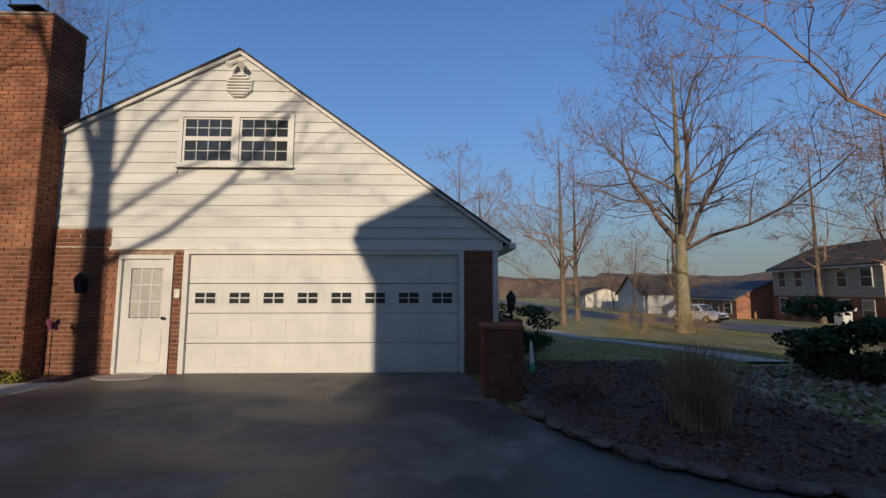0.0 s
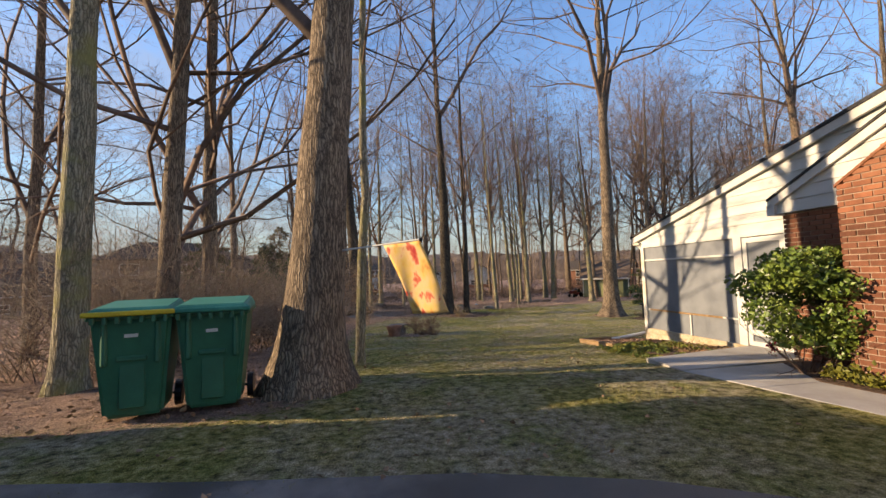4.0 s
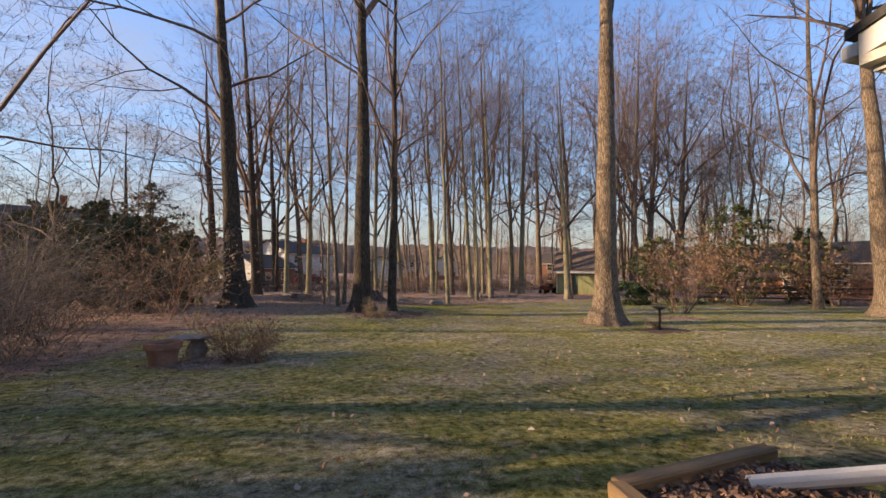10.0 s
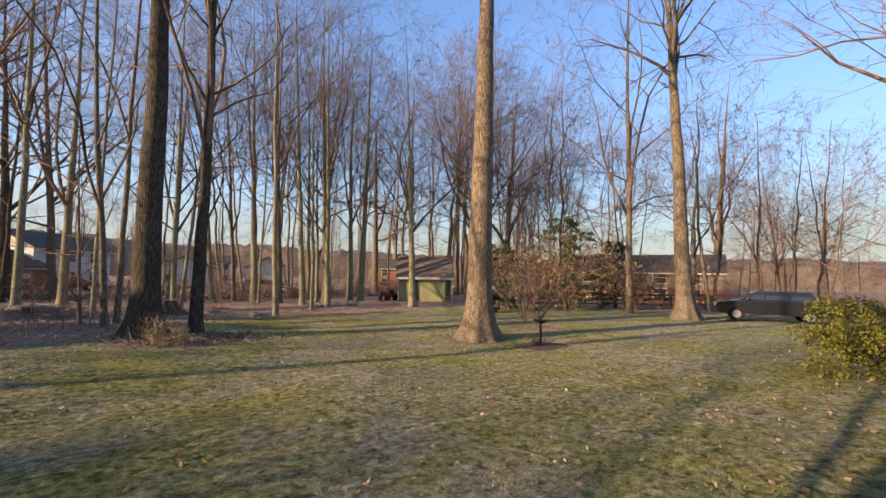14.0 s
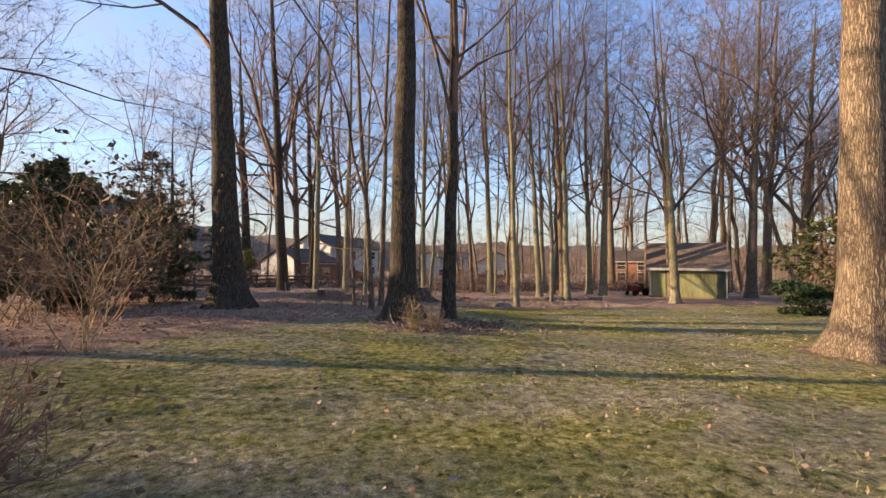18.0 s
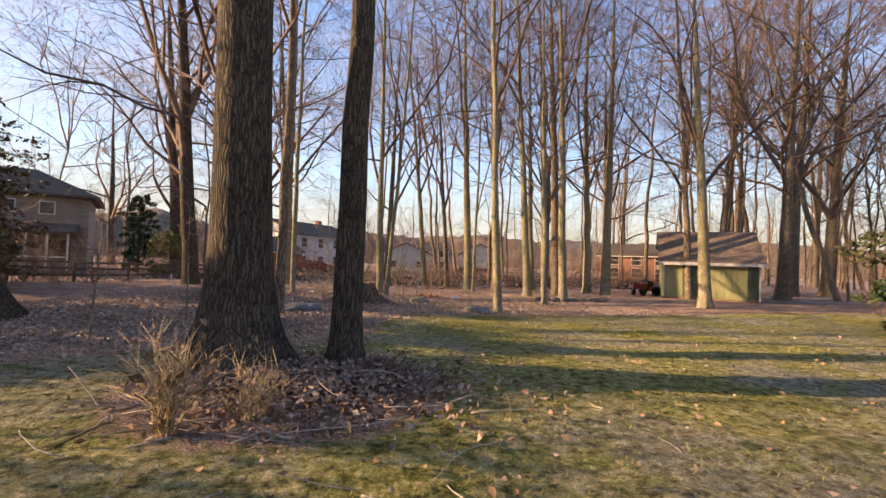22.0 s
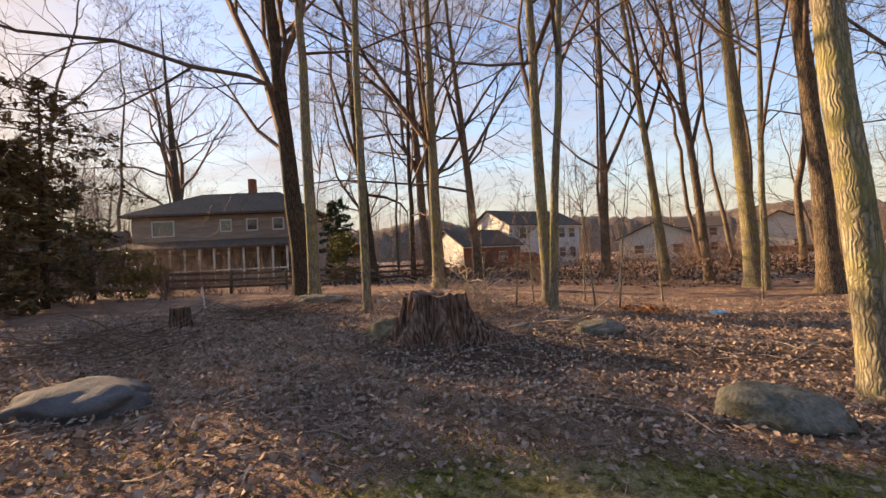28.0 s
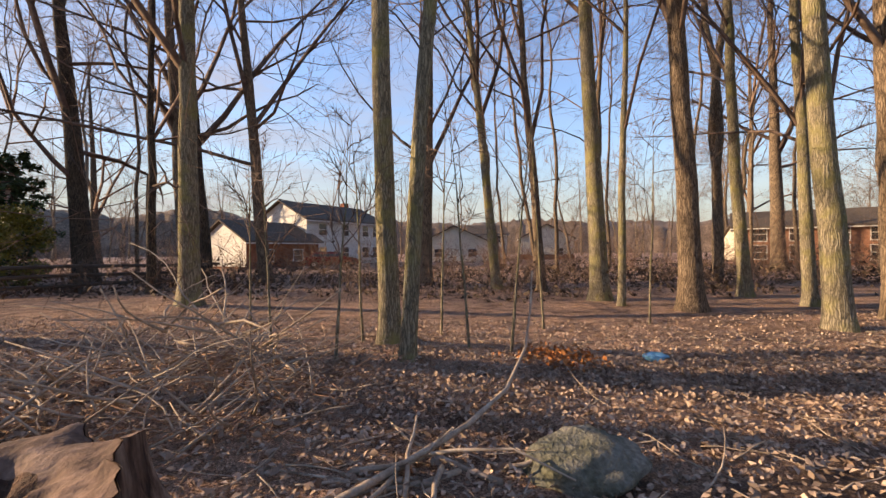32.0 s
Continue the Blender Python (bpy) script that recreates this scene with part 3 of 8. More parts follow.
brick_wall(wall, [((0.012, GD[0] - 0.1, 0), (0, -1, 0), (-1, 0, 0), 0.52, 0.0, 2.2, lambda u, z: True),
                  ((0.012, ED[0] - 0.07, 0), (0, -1, 0), (-1, 0, 0), 0.16, 0.0, 2.2, lambda u, z: True),
                  ((0.012, 2.5, 0), (0, -1, 0), (-1, 0, 0), 1.08, 0.0, 2.6, lambda u, z: True),
                  ((0.012, ED[1] + 0.24, 0), (0, -1, 0), (-1, 0, 0), 0.17, 0.0, 2.2, lambda u, z: True)], 0.022, 300)

# the house behind the gable: body and roof
body = thing("wall_house", "plain house walls behind the gable", "wall", kind="structure")
part("side_wall", bx(T, 11, R_EAVE + 0.25, R_EAVE + 0.45, -0.6, 2.3), M_SIDING, body)
part("back_wall", bx(10.8, 11, R_EAVE + 0.25, 6.0, -0.6, 2.6), M_SIDING, body)
roof = thing("roof", "dark asphalt shingle roof with white rake boards", "roof", kind="structure")
for nm, ya, yb, xa in (("roof_slope", R_EAVE - 0.12, APEX_Y, -0.065), ("roof_slope", APEX_Y, 2.5, -0.065), ("roof_slope", 2.5, L_EAVE, 0.22)):
    bm = bmesh.new()
    za = roof_z(ya) if ya != R_EAVE - 0.12 else R_Z - 0.09
    zb = roof_z(yb)
    prism(bm, [(xa, ya, za + 0.015), (xa, yb, zb + 0.015), (11.1, yb, zb + 0.015), (11.1, ya, za + 0.015)], (0, 0, 0.04))
    part(nm, bm, M_SHINGLE, roof)
for ya, yb in ((R_EAVE - 0.1, APEX_Y), (APEX_Y, 2.5)):
    bm = bmesh.new()
    za, zb = roof_z(ya), roof_z(yb)
    prism(bm, [(-0.045, ya, za - 0.06), (-0.045, yb, zb - 0.06), (-0.045, yb, zb + 0.012), (-0.045, ya, za + 0.012)], (0.045, 0, 0))
    part("rake_board", bm, M_TRIM, roof)
gut = thing("gutter", "white aluminium gutter along the eave with a downspout", "gutter", 0, 0, 0)
part("trough", bx(-0.12, 11, R_EAVE - 0.2, R_EAVE - 0.08, 2.22, 2.34, 0.015), M_TRIM, gut)
part("downspout", bx(-0.02, 0.06, R_EAVE + 0.12, R_EAVE + 0.22, 0.05, 2.24, 0.01), M_TRIM, gut)


# gable window: two double-hung sashes side by side
def muntin_sash(owner, x, y0, y1, z0, z1, cols, rows, name="sash", glass=M_GLASS, bar=0.014, rim=0.04):
    s = part(name, bx(x - 0.012, x + 0.012, y0, y1, z0, z0 + rim), M_TRIM, owner)
    for args in ((y0, y1, z1 - rim, z1), (y0, y0 + rim, z0 + rim, z1 - rim), (y1 - rim, y1, z0 + rim, z1 - rim)):
        part("rail", bx(x - 0.014, x + 0.014, *args), M_TRIM, s)
    gy0, gy1, gz0, gz1 = y0 + rim, y1 - rim, z0 + rim, z1 - rim
    for c in range(cols):
        for r in range(rows):
            ya, yb = gy0 + (gy1 - gy0) * c / cols + bar / 2, gy0 + (gy1 - gy0) * (c + 1) / cols - bar / 2
            za, zb = gz0 + (gz1 - gz0) * r / rows + bar / 2, gz0 + (gz1 - gz0) * (r + 1) / rows - bar / 2
            part("pane", bx(x - 0.003, x + 0.003, ya, yb, za, zb), glass, s)
    for c in range(1, cols):
        y = gy0 + (gy1 - gy0) * c / cols
        part("muntin", bx(x - 0.010, x + 0.010, y - bar / 2, y + bar / 2, gz0, gz1), M_TRIM, s)
    for r in range(1, rows):
        z = gz0 + (gz1 - gz0) * r / rows
        part("muntin", bx(x - 0.0085, x + 0.0085, gy0, gy1, z - bar / 2, z + bar / 2), M_TRIM, s)
    return s


win = thing("window_1", "pair of white double-hung windows with grilles in the gable", "window", kind="structure")
y0, y1, z0, z1 = WIN
for args in ((y0, y1, z0, z0 + 0.09), (y0, y1, z1 - 0.08, z1), (y0, y0 + 0.08, z0 + 0.09, z1 - 0.08), (y1 - 0.08, y1, z0 + 0.09, z1 - 0.08), (-0.79, -0.68, z0 + 0.09, z1 - 0.08)):
    part("window_frame", bx(-0.03, 0.028, *args), M_TRIM, win)
part("window_sill", bx(-0.06, -0.03, y0 - 0.02, y1 + 0.02, z0 - 0.01, z0 + 0.03), M_TRIM, win)
for a, b in ((y0 + 0.08, -0.79), (-0.68, y1 - 0.08)):
    mid = (z0 + z1) / 2 + 0.01
    muntin_sash(win, 0.008, a, b, z0 + 0.09, mid + 0.02, 4, 2, "lower_sash")
    muntin_sash(win, 0.008, a, b, mid + 0.022, z1 - 0.08, 4, 2, "upper_sash")
    part("shade", bx(0.024, 0.0275, a, b, z0 + 0.09, z1 - 0.08), M_CURTAIN, win)

# round louvred vent, and the twin flood lamp at the ridge
vent = thing("gable_vent", "round white louvred vent under the ridge", "vent", -0.02, -0.75, 5.33)
bm = bmesh.new()
bmesh.ops.create_cone(bm, cap_ends=True, segments=8, radius1=0.27, radius2=0.25, depth=0.05, matrix=pose(0, 0, 0, 0, -90, 0) @ pose(0, 0, 0, 0, 0, 22.5))
part("frame", bm, M_TRIM, vent)
for i in range(7):
    z = -0.18 + i * 0.06
    w = math.sqrt(max(0.01, 0.22 ** 2 - z * z))
    bm = bmesh.new()
    box(bm, -0.012, 0.012, -w, w, -0.024, 0.012)
    s = part("slat", bm, M_TRIM_OLD if i % 2 else M_TRIM, vent)
    s.matrix_local = pose(-0.035, 0, z, 0, 25, 0)
flood = thing("flood_lamp", "twin white flood lamps under the gable ridge", "lamp", -0.02, APEX_Y, 5.72)
part("base", cyl(bmesh.new(), (0, 0, 0.05), (-0.05, 0, 0.05), 0.06), M_TRIM_OLD, flood)
for s in (-1, 1):
    part("lamp_head", cyl(bmesh.new(), (-0.05, s * 0.03, 0.04), (-0.2, s * 0.12, -0.10), 0.035, 0.065), M_TRIM_OLD, flood)

# garage door: panels, windows, frame
gd = thing("garage_door", "white panelled overhead garage door with eight small windows", "garage door")
rows = 4
hh = GDZ / rows
for r in range(rows):
    za, zb = r * hh + 0.006, (r + 1) * hh - 0.006
    if r == 2:
        n = 8
        w = 4.88 / n
        for i in range(n):
            ya = GD[0] + i * w
            ca, cb, wz0, wz1 = ya + w / 2 - 0.20, ya + w / 2 + 0.20, za + 0.15, za + 0.38
            bm = bmesh.new()
            for args in ((ya + 0.001, ca, za, zb), (cb, ya + w - 0.001, za, zb), (ca, cb, za, wz0), (ca, cb, wz1, zb)):
                box(bm, 0.03, 0.07, *args)
            part("panel", bm, M_TRIM, gd)
            pw = part("window_frame", bx(0.022, 0.036, ca, cb, wz0, wz0 + 0.02), M_TRIM, gd)
            for args in ((ca, cb, wz1 - 0.02, wz1), (ca, ca + 0.02, wz0 + 0.02, wz1 - 0.02), (cb - 0.02, cb, wz0 + 0.02, wz1 - 0.02), ((ca + cb) / 2 - 0.012, (ca + cb) / 2 + 0.012, wz0 + 0.02, wz1 - 0.02)):
                part("rail", bx(0.022, 0.036, *args), M_TRIM, pw)
            part("rail", bx(0.023, 0.034, ca + 0.02, cb - 0.02, (wz0 + wz1) / 2 - 0.01, (wz0 + wz1) / 2 + 0.01), M_TRIM, pw)
            part("pane", bx(0.045, 0.05, ca, cb, wz0, wz1), M_GLASS, pw)
    else:
        bm = bx(0.03, 0.07, GD[0], GD[1], za, zb, 0.004)
        part("panel", bm, M_TRIM, gd)
        for i in range(8):
            w = 4.88 / 8
            ya = GD[0] + i * w
            part("raised_panel", bx(0.024, 0.034, ya + 0.07, ya + w - 0.07, za + 0.10, zb - 0.10, 0.004), M_TRIM, gd)
part("weather_strip", bx(0.02, 0.075, GD[0], GD[1], -0.012, 0.012), M_BLACK, gd)
gf = thing("trim_garage", "white painted garage door casing", "trim", kind="structure")
part("jamb", bx(-0.03, 0.08, GD[0] - 0.09, GD[0], -0.01, GDZ), M_TRIM, gf)
part("jamb", bx(-0.03, 0.08, GD[1], GD[1] + 0.09, -0.01, GDZ), M_TRIM, gf)
part("head", bx(-0.03, 0.08, GD[0] - 0.09, GD[1] + 0.09, GDZ, GDZ + 0.07), M_TRIM, gf)

# side door with nine panes, its casing, step and mat
ed = thing("door_1", "white half-glazed entry door with nine panes, closed", "door", kind="structure")
a, b = ED
part("leaf", bx(0.02, 0.06, a, b, 0.03, 0.95), M_TRIM, ed)
part("leaf", bx(0.0205, 0.0595, a, b, 1.90, EDZ), M_TRIM, ed)
part("leaf", bx(0.0205, 0.0595, a, a + 0.12, 0.95, 1.90), M_TRIM, ed)
part("leaf", bx(0.0205, 0.0595, b - 0.12, b, 0.95, 1.90), M_TRIM, ed)
muntin_sash(ed, 0.03, a + 0.12, b - 0.12, 0.95, 1.90, 3, 3, "glazing", M_CURTAIN, 0.022, 0.03)
for ya, yb in ((a + 0.1, a + 0.38), (a + 0.46, b - 0.1)):
    part("raised_panel", bx(0.012, 0.024, ya, yb, 0.2, 0.8, 0.006), M_TRIM, ed)
part("door_handle", lump(bmesh.new(), -0.03, a + 0.07, 0.98, 0.03, 0.03, 0.03, 1, 0.0), M_BLACK, ed)
for args in ((a - 0.06, a, 0, EDZ), (b, b + 0.06, 0, EDZ), (a - 0.06, b + 0.06, EDZ, EDZ + 0.07)):
    part("casing", bx(-0.03, 0.06, *args), M_TRIM, ed)
part("threshold", bx(-0.06, 0.06, a, b, 0.0, 0.03), M_CONCRETE, ed)
mat = thing("door_mat", "flat pale woven doormat before the entry door", "mat", -0.32, (a + b) / 2 + 0.05, 0.014)
bm = bmesh.new()
bmesh.ops.create_circle(bm, cap_ends=True, segments=20, radius=1.0, matrix=Matrix.Diagonal((0.24, 0.5, 1, 1)))
ex = bmesh.ops.extrude_face_region(bm, geom=bm.faces[:])
bmesh.ops.translate(bm, vec=(0, 0, 0.015), verts=[v for v in ex["geom"] if isinstance(v, bmesh.types.BMVert)])
part("pad", bm, material("mat_fibre", plain3((0.30, 0.27, 0.23)), 12, 0.95, 0.5, 90), mat)


def lantern(x, y, z, label, wallside):
    l = thing("wall_lantern" if wallside else "post_lantern", label, "lamp", x, y, z)
    if wallside:
        part("bracket", bx(-0.02, 0.0, -0.05, 0.05, -0.12, 0.12, 0.008), M_BLACK, l)
        part("arm", cyl(bmesh.new(), (-0.01, 0, 0.1), (-0.12, 0, 0.16), 0.012), M_BLACK, l)
        ox = -0.12
    else:
        part("stem", cyl(bmesh.new(), (0, 0, 0), (0, 0, 0.13), 0.03, 0.02), M_BLACK, l)
        ox = 0.0
    zb = -0.12 if wallside else 0.13
    part("cage", cyl(bmesh.new(), (ox, 0, zb), (ox, 0, zb + 0.24), 0.05, 0.08, 6), M_GLASS, l)
    for k in range(6):
        c, s = math.cos(k * math.pi / 3), math.sin(k * math.pi / 3)
        part("bar", cyl(bmesh.new(), (ox + 0.052 * c, 0.052 * s, zb), (ox + 0.083 * c, 0.083 * s, zb + 0.24), 0.007, n=5), M_BLACK, l)
    part("cap", cyl(bmesh.new(), (ox, 0, zb + 0.24), (ox, 0, zb + 0.36), 0.10, 0.015, 6), M_BLACK, l)
    return l


lantern(-0.02, 1.80, 1.55, "black metal wall lantern on brick beside the door", True)
plate = thing("number_plate", "small pale house number plate on brick", "sign", -0.016, ED[0] - 0.15, 1.42)
part("plate", bx(-0.01, 0.0, -0.05, 0.05, -0.08, 0.08, 0.003), M_TRIM_OLD, plate)

# ---- chimney ----
ch = thing("chimney", "tall red brick chimney with a sloping shoulder and dark flue cap", "chimney")
CX, CY0, CY1, CW, CZ, SZ0, SZ1 = -0.4, 2.45, 3.72, 4.56, 6.42, 2.48, 3.04
bm = bmesh.new()
prism(bm, [(CX + 0.006, CY0 + 0.012, -0.15), (CX + 0.006, CW - 0.012, -0.15), (CX + 0.006, CW - 0.012, SZ0 - 0.012), (CX + 0.006, CY1 - 0.012, SZ1 - 0.012), (CX + 0.006, CY1 - 0.012, CZ), (CX + 0.006, CY0 + 0.012, CZ)], (0.72, 0, 0))
part("core", bm, M_MORTAR, ch)
shoulder = lambda u, z: z < SZ0 or u < CY1 - CY0 or z < SZ1 - (u - (CY1 - CY0)) * (SZ1 - SZ0) / (CW - CY1) - 0.02
brick_wall(ch, [((CX + 0.012, CY0, 0), (0, 1, 0), (-1, 0, 0), CW - CY0, -0.05, SZ1, shoulder),
                ((CX + 0.012, CY0, 0), (0, 1, 0), (-1, 0, 0), CY1 - CY0, SZ1 - 0.002, CZ, lambda u, z: True),
                ((CX, CY0 + 0.012, 0), (1, 0, 0), (0, -1, 0), 0.72, -0.05, CZ, lambda u, z: True),
                ((CX, CW - 0.012, 0), (1, 0, 0), (0, 1, 0), 0.72, -0.05, SZ0, lambda u, z: True),
                ((CX, CY1 - 0.012, 0), (1, 0, 0), (0, 1, 0), 0.72, SZ1, CZ, lambda u, z: True),
                ((CX + 0.72, CY0, 0), (0, 1, 0), (1, 0, 0), CY1 - CY0, 3.4, CZ, lambda u, z: True)], 0.022, 300)
bm = bmesh.new()
prism(bm, [(CX - 0.02, CY1 - 0.02, SZ1 + 0.01), (CX - 0.02, CW + 0.02, SZ0), (CX + 0.74, CW + 0.02, SZ0), (CX + 0.74, CY1 - 0.02, SZ1 + 0.01)], (0, 0, 0.04))
part("shoulder_cap", bm, M_BRICK_FAR, ch, "sloping brick shoulder")
part("crown", bx(CX - 0.02, CX + 0.76, CY0 - 0.02, CY1 + 0.02, CZ, CZ + 0.05, 0.01), M_MORTAR, ch)
part("flue", bx(CX + 0.2, CX + 0.52, CY0 + 0.5, CY0 + 0.82, CZ + 0.05, CZ + 0.2), M_BLACK, ch)
part("flue_cap", bx(CX + 0.1, CX + 0.62, CY0 + 0.38, CY0 + 0.94, CZ + 0.24, CZ + 0.27), M_BLACK, ch)
for sx in (0.2, 0.5):
    for sy in (0.5, 0.8):
        part("leg", cyl(bmesh.new(), (CX + sx, CY0 + sy, CZ + 0.15), (CX + sx, CY0 + sy, CZ + 0.25), 0.01, n=5), M_BLACK, ch)

# ---- brick return and gable end left of the chimney ----
XR = 0.38
ret = thing("wall_return", "red brick wall with a white clapboard gable end above", "wall", kind="structure")
part("backing", bx(XR + 0.006, XR + 0.25, 2.5, 5.95, -0.2, 2.35), M_MORTAR, ret)
brick_wall(ret, [((XR + 0.012, 5.98, 0), (0, -1, 0), (-1, 0, 0), 1.45, -0.1, 2.33, lambda u, z: True),
                 ((XR, 5.938, 0), (1, 0, 0), (0, 1, 0), 0.42, -0.1, 2.33, lambda u, z: True)], 0.022, 200)
bm = bmesh.new()
prism(bm, [(XR - 0.06, 2.5, 2.34), (XR - 0.06, 6.06, 2.34), (XR - 0.06, 6.06, roof_z(6.06)), (XR - 0.06, 2.5, roof_z(2.5))], (0.3, 0, 0))
part("backing", bm, M_TRIM, ret)
siding(ret, XR - 0.062, 2.5, 6.06, 2.34, 4.4, lambda y: roof_z(y) - 0.02)
bm = bmesh.new()
prism(bm, [(XR - 0.14, 2.5, roof_z(2.5) - 0.12), (XR - 0.14, L_EAVE, L_Z - 0.12), (XR - 0.14, L_EAVE, L_Z + 0.012), (XR - 0.14, 2.5, roof_z(2.5) + 0.012)], (0.05, 0, 0))
part("rake_board", bm, M_TRIM, ret)
part("eave_return", bx(XR - 0.14, XR + 0.4, 6.0, 6.14, 2.32, 2.5), M_TRIM, ret)

# ---- screened porch ----
XP, PY0, PY1 = 0.80, 5.95, 10.3
P_TIP_Y, P_TIP_Z, P_SL = 10.58, 2.33, 0.262
porch_top = lambda y: P_TIP_Z + (P_TIP_Y - y) * P_SL
pw = thing("wall_porch", "screened porch wall of grey screen panels in white framing", "porch", kind="structure")
M_STAINED = material("stained_board", [(0.38, 0.27, 0.15), (0.52, 0.42, 0.28), (0.64, 0.56, 0.43)], 2.2, 0.75, 0.2, 60, vary=0.3)
part("footing", bx(XP - 0.03, XP + 0.2, PY0, PY1 + 0.03, -0.75, -0.2), M_STAINED, pw, "rust-stained footing")
part("sill", bx(XP - 0.06, XP + 0.12, PY0, PY1 + 0.03, -0.2, -0.08, 0.01), M_STAINED, pw)
for ya, yb in ((PY1 - 0.1, PY1 + 0.02), (7.2, 7.38), (6.22, 6.32)):
    part("post", bx(XP - 0.05, XP + 0.1, ya, yb, -0.08, 2.05), M_TRIM if ya < 9 else M_TRIM_OLD, pw)
part("header", bx(XP - 0.04, XP + 0.1, PY0, PY1 + 0.02, 2.05, 2.12), M_TRIM, pw)
part("rail", bx(XP - 0.035, XP + 0.05, 7.38, PY1 - 0.1, 1.69, 1.73), M_TRIM, pw)
part("rail", bx(XP - 0.035, XP + 0.05, 7.78, PY1 - 0.22, 0.392, 0.428), M_TIMBER, pw, "bare wooden rail")
part("rail", bx(XP - 0.03, XP + 0.05, 7.38, 7.78, 0.395, 0.425), M_TRIM, pw)
part("rail", bx(XP - 0.03, XP + 0.05, PY1 - 0.22, PY1 - 0.1, 0.395, 0.425), M_TRIM, pw)
part("stud", bx(XP - 0.03, XP + 0.05, 8.67, 8.71, -0.08, 0.39), M_TRIM, pw)
for ya, yb, za, zb in ((7.38, PY1 - 0.1, 1.73, 2.05), (7.38, PY1 - 0.1, 0.43, 1.69), (7.38, 8.66, -0.08, 0.39), (8.72, PY1 - 0.1, -0.08, 0.39)):
    part("screen", bx(XP + 0.0, XP + 0.01, ya, yb, za, zb), M_SCREEN, pw)
pd = thing("screen_door", "white framed screen door of the porch, closed", "door")
for args in ((6.32, 6.42, -0.06, 2.03), (7.10, 7.19, -0.06, 2.03), (6.42, 7.10, 1.93, 2.03), (6.42, 7.10, 0.62, 0.72), (6.42, 7.10, 0.14, 0.24), (6.42, 7.10, -0.06, 0.02)):
    part("rail", bx(XP - 0.03, XP + 0.03, *args), M_TRIM, pd)
for za, zb in ((0.72, 1.93), (0.24, 0.62), (0.02, 0.14)):
    part("screen", bx(XP + 0.0, XP + 0.01, 6.42, 7.10, za, zb), M_SCREEN, pd)
part("door_handle", bx(XP - 0.06, XP - 0.03, 7.12, 7.15, 0.85, 1.0, 0.005), M_BLACK, pd)
bm = bmesh.new()
prism(bm, [(XP + 0.01, 4.62, 2.12), (XP + 0.01, PY1 + 0.02, 2.12), (XP + 0.01, PY1 + 0.02, porch_top(PY1 + 0.02)), (XP + 0.01, 4.62, porch_top(4.62))], (0.1, 0, 0))
part("backing", bm, M_TRIM, pw)
siding(pw, XP + 0.008, 4.65, P_TIP_Y - 0.02, 2.10, 3.95, lambda y: porch_top(y) - 0.04)
part("side_wall", bx(XP + 0.1, 7.5, PY1 - 0.08, PY1 + 0.02, -0.7, 2.2), M_SCREEN, pw)
part("corner_board", bx(XP + 0.1, XP + 0.22, PY1 + 0.02, PY1 + 0.05, -0.1, 2.1), M_TRIM_OLD, pw)
pr = thing("roof_porch", "low shingle roof of the screened porch", "roof", kind="structure")
bm = bmesh.new()
prism(bm, [(XP - 0.12, P_TIP_Y + 0.06, porch_top(P_TIP_Y + 0.06) + 0.01), (XP - 0.12, 4.6, porch_top(4.6) + 0.01), (7.7, 4.6, porch_top(4.6) + 0.01), (7.7, P_TIP_Y + 0.06, porch_top(P_TIP_Y + 0.06) + 0.01)], (0, 0, 0.06))
part("roof_slope", bm, M_SHINGLE, pr)
bm = bmesh.new()
prism(bm, [(XP - 0.1, P_TIP_Y, P_TIP_Z - 0.14), (XP - 0.1, 4.6, porch_top(4.6) - 0.14), (XP - 0.1, 4.6, porch_top(4.6) + 0.008), (XP - 0.1, P_TIP_Y, P_TIP_Z + 0.008)], (0.06, 0, 0))
part("rake_board", bm, M_TRIM, pr)
part("soffit", bx(XP - 0.1, 7.6, PY1 + 0.02, P_TIP_Y, 2.14, 2.2), M_TRIM_OLD, pr)
pg = thing("porch_gutter", "white gutter with downspout and a drain pipe on the bed", "gutter")
part("trough", bx(XP - 0.1, 7.6, P_TIP_Y + 0.0, P_TIP_Y + 0.1, 2.2, 2.3, 0.012), M_TRIM, pg)
part("elbow", cyl(bmesh.new(), (XP + 0.02, P_TIP_Y + 0.04, 2.2), (XP + 0.06, PY1 + 0.07, 1.98), 0.035, n=8), M_TRIM, pg)
part("downspout", bx(XP + 0.02, XP + 0.09, PY1 + 0.05, PY1 + 0.12, -0.28, 2.0, 0.01), M_TRIM_OLD, pg)
part("drain_pipe", cyl(bmesh.new(), (XP + 0.05, PY1 + 0.1, -0.24), (XP - 0.72, PY1 + 0.55, gz(XP - 0.72, 10.9) + 0.06), 0.05, n=10), M_TRIM, pg)

# ---- walk, beds ----
walk_slabs = thing("pavement", "pale concrete garden walk of large slabs", "pavement", kind="structure")
outer = [(-1.30, 1.60), (-1.62, 3.1), (-1.80, 4.6), (-1.92, 5.72)]
inner = [(-0.55, 1.60), (-0.78, 3.1), (-0.86, 4.6), (-0.12, 5.76)]
for i in range(3):
    bm = bmesh.new()
    g = 0.008
    q = [outer[i], outer[i + 1], inner[i + 1], inner[i]]
    prism(bm, [(x, y + (g if k in (0, 3) else -g), gz(x, y) - 0.075) for k, (x, y) in enumerate(q)], (0, 0, 0.085))
    bmesh.ops.bevel(bm, geom=bm.edges[:], offset=0.008, segments=1, affect="EDGES")
    part("slab", bm, M_CONCRETE, walk_slabs)
bm = bmesh.new()
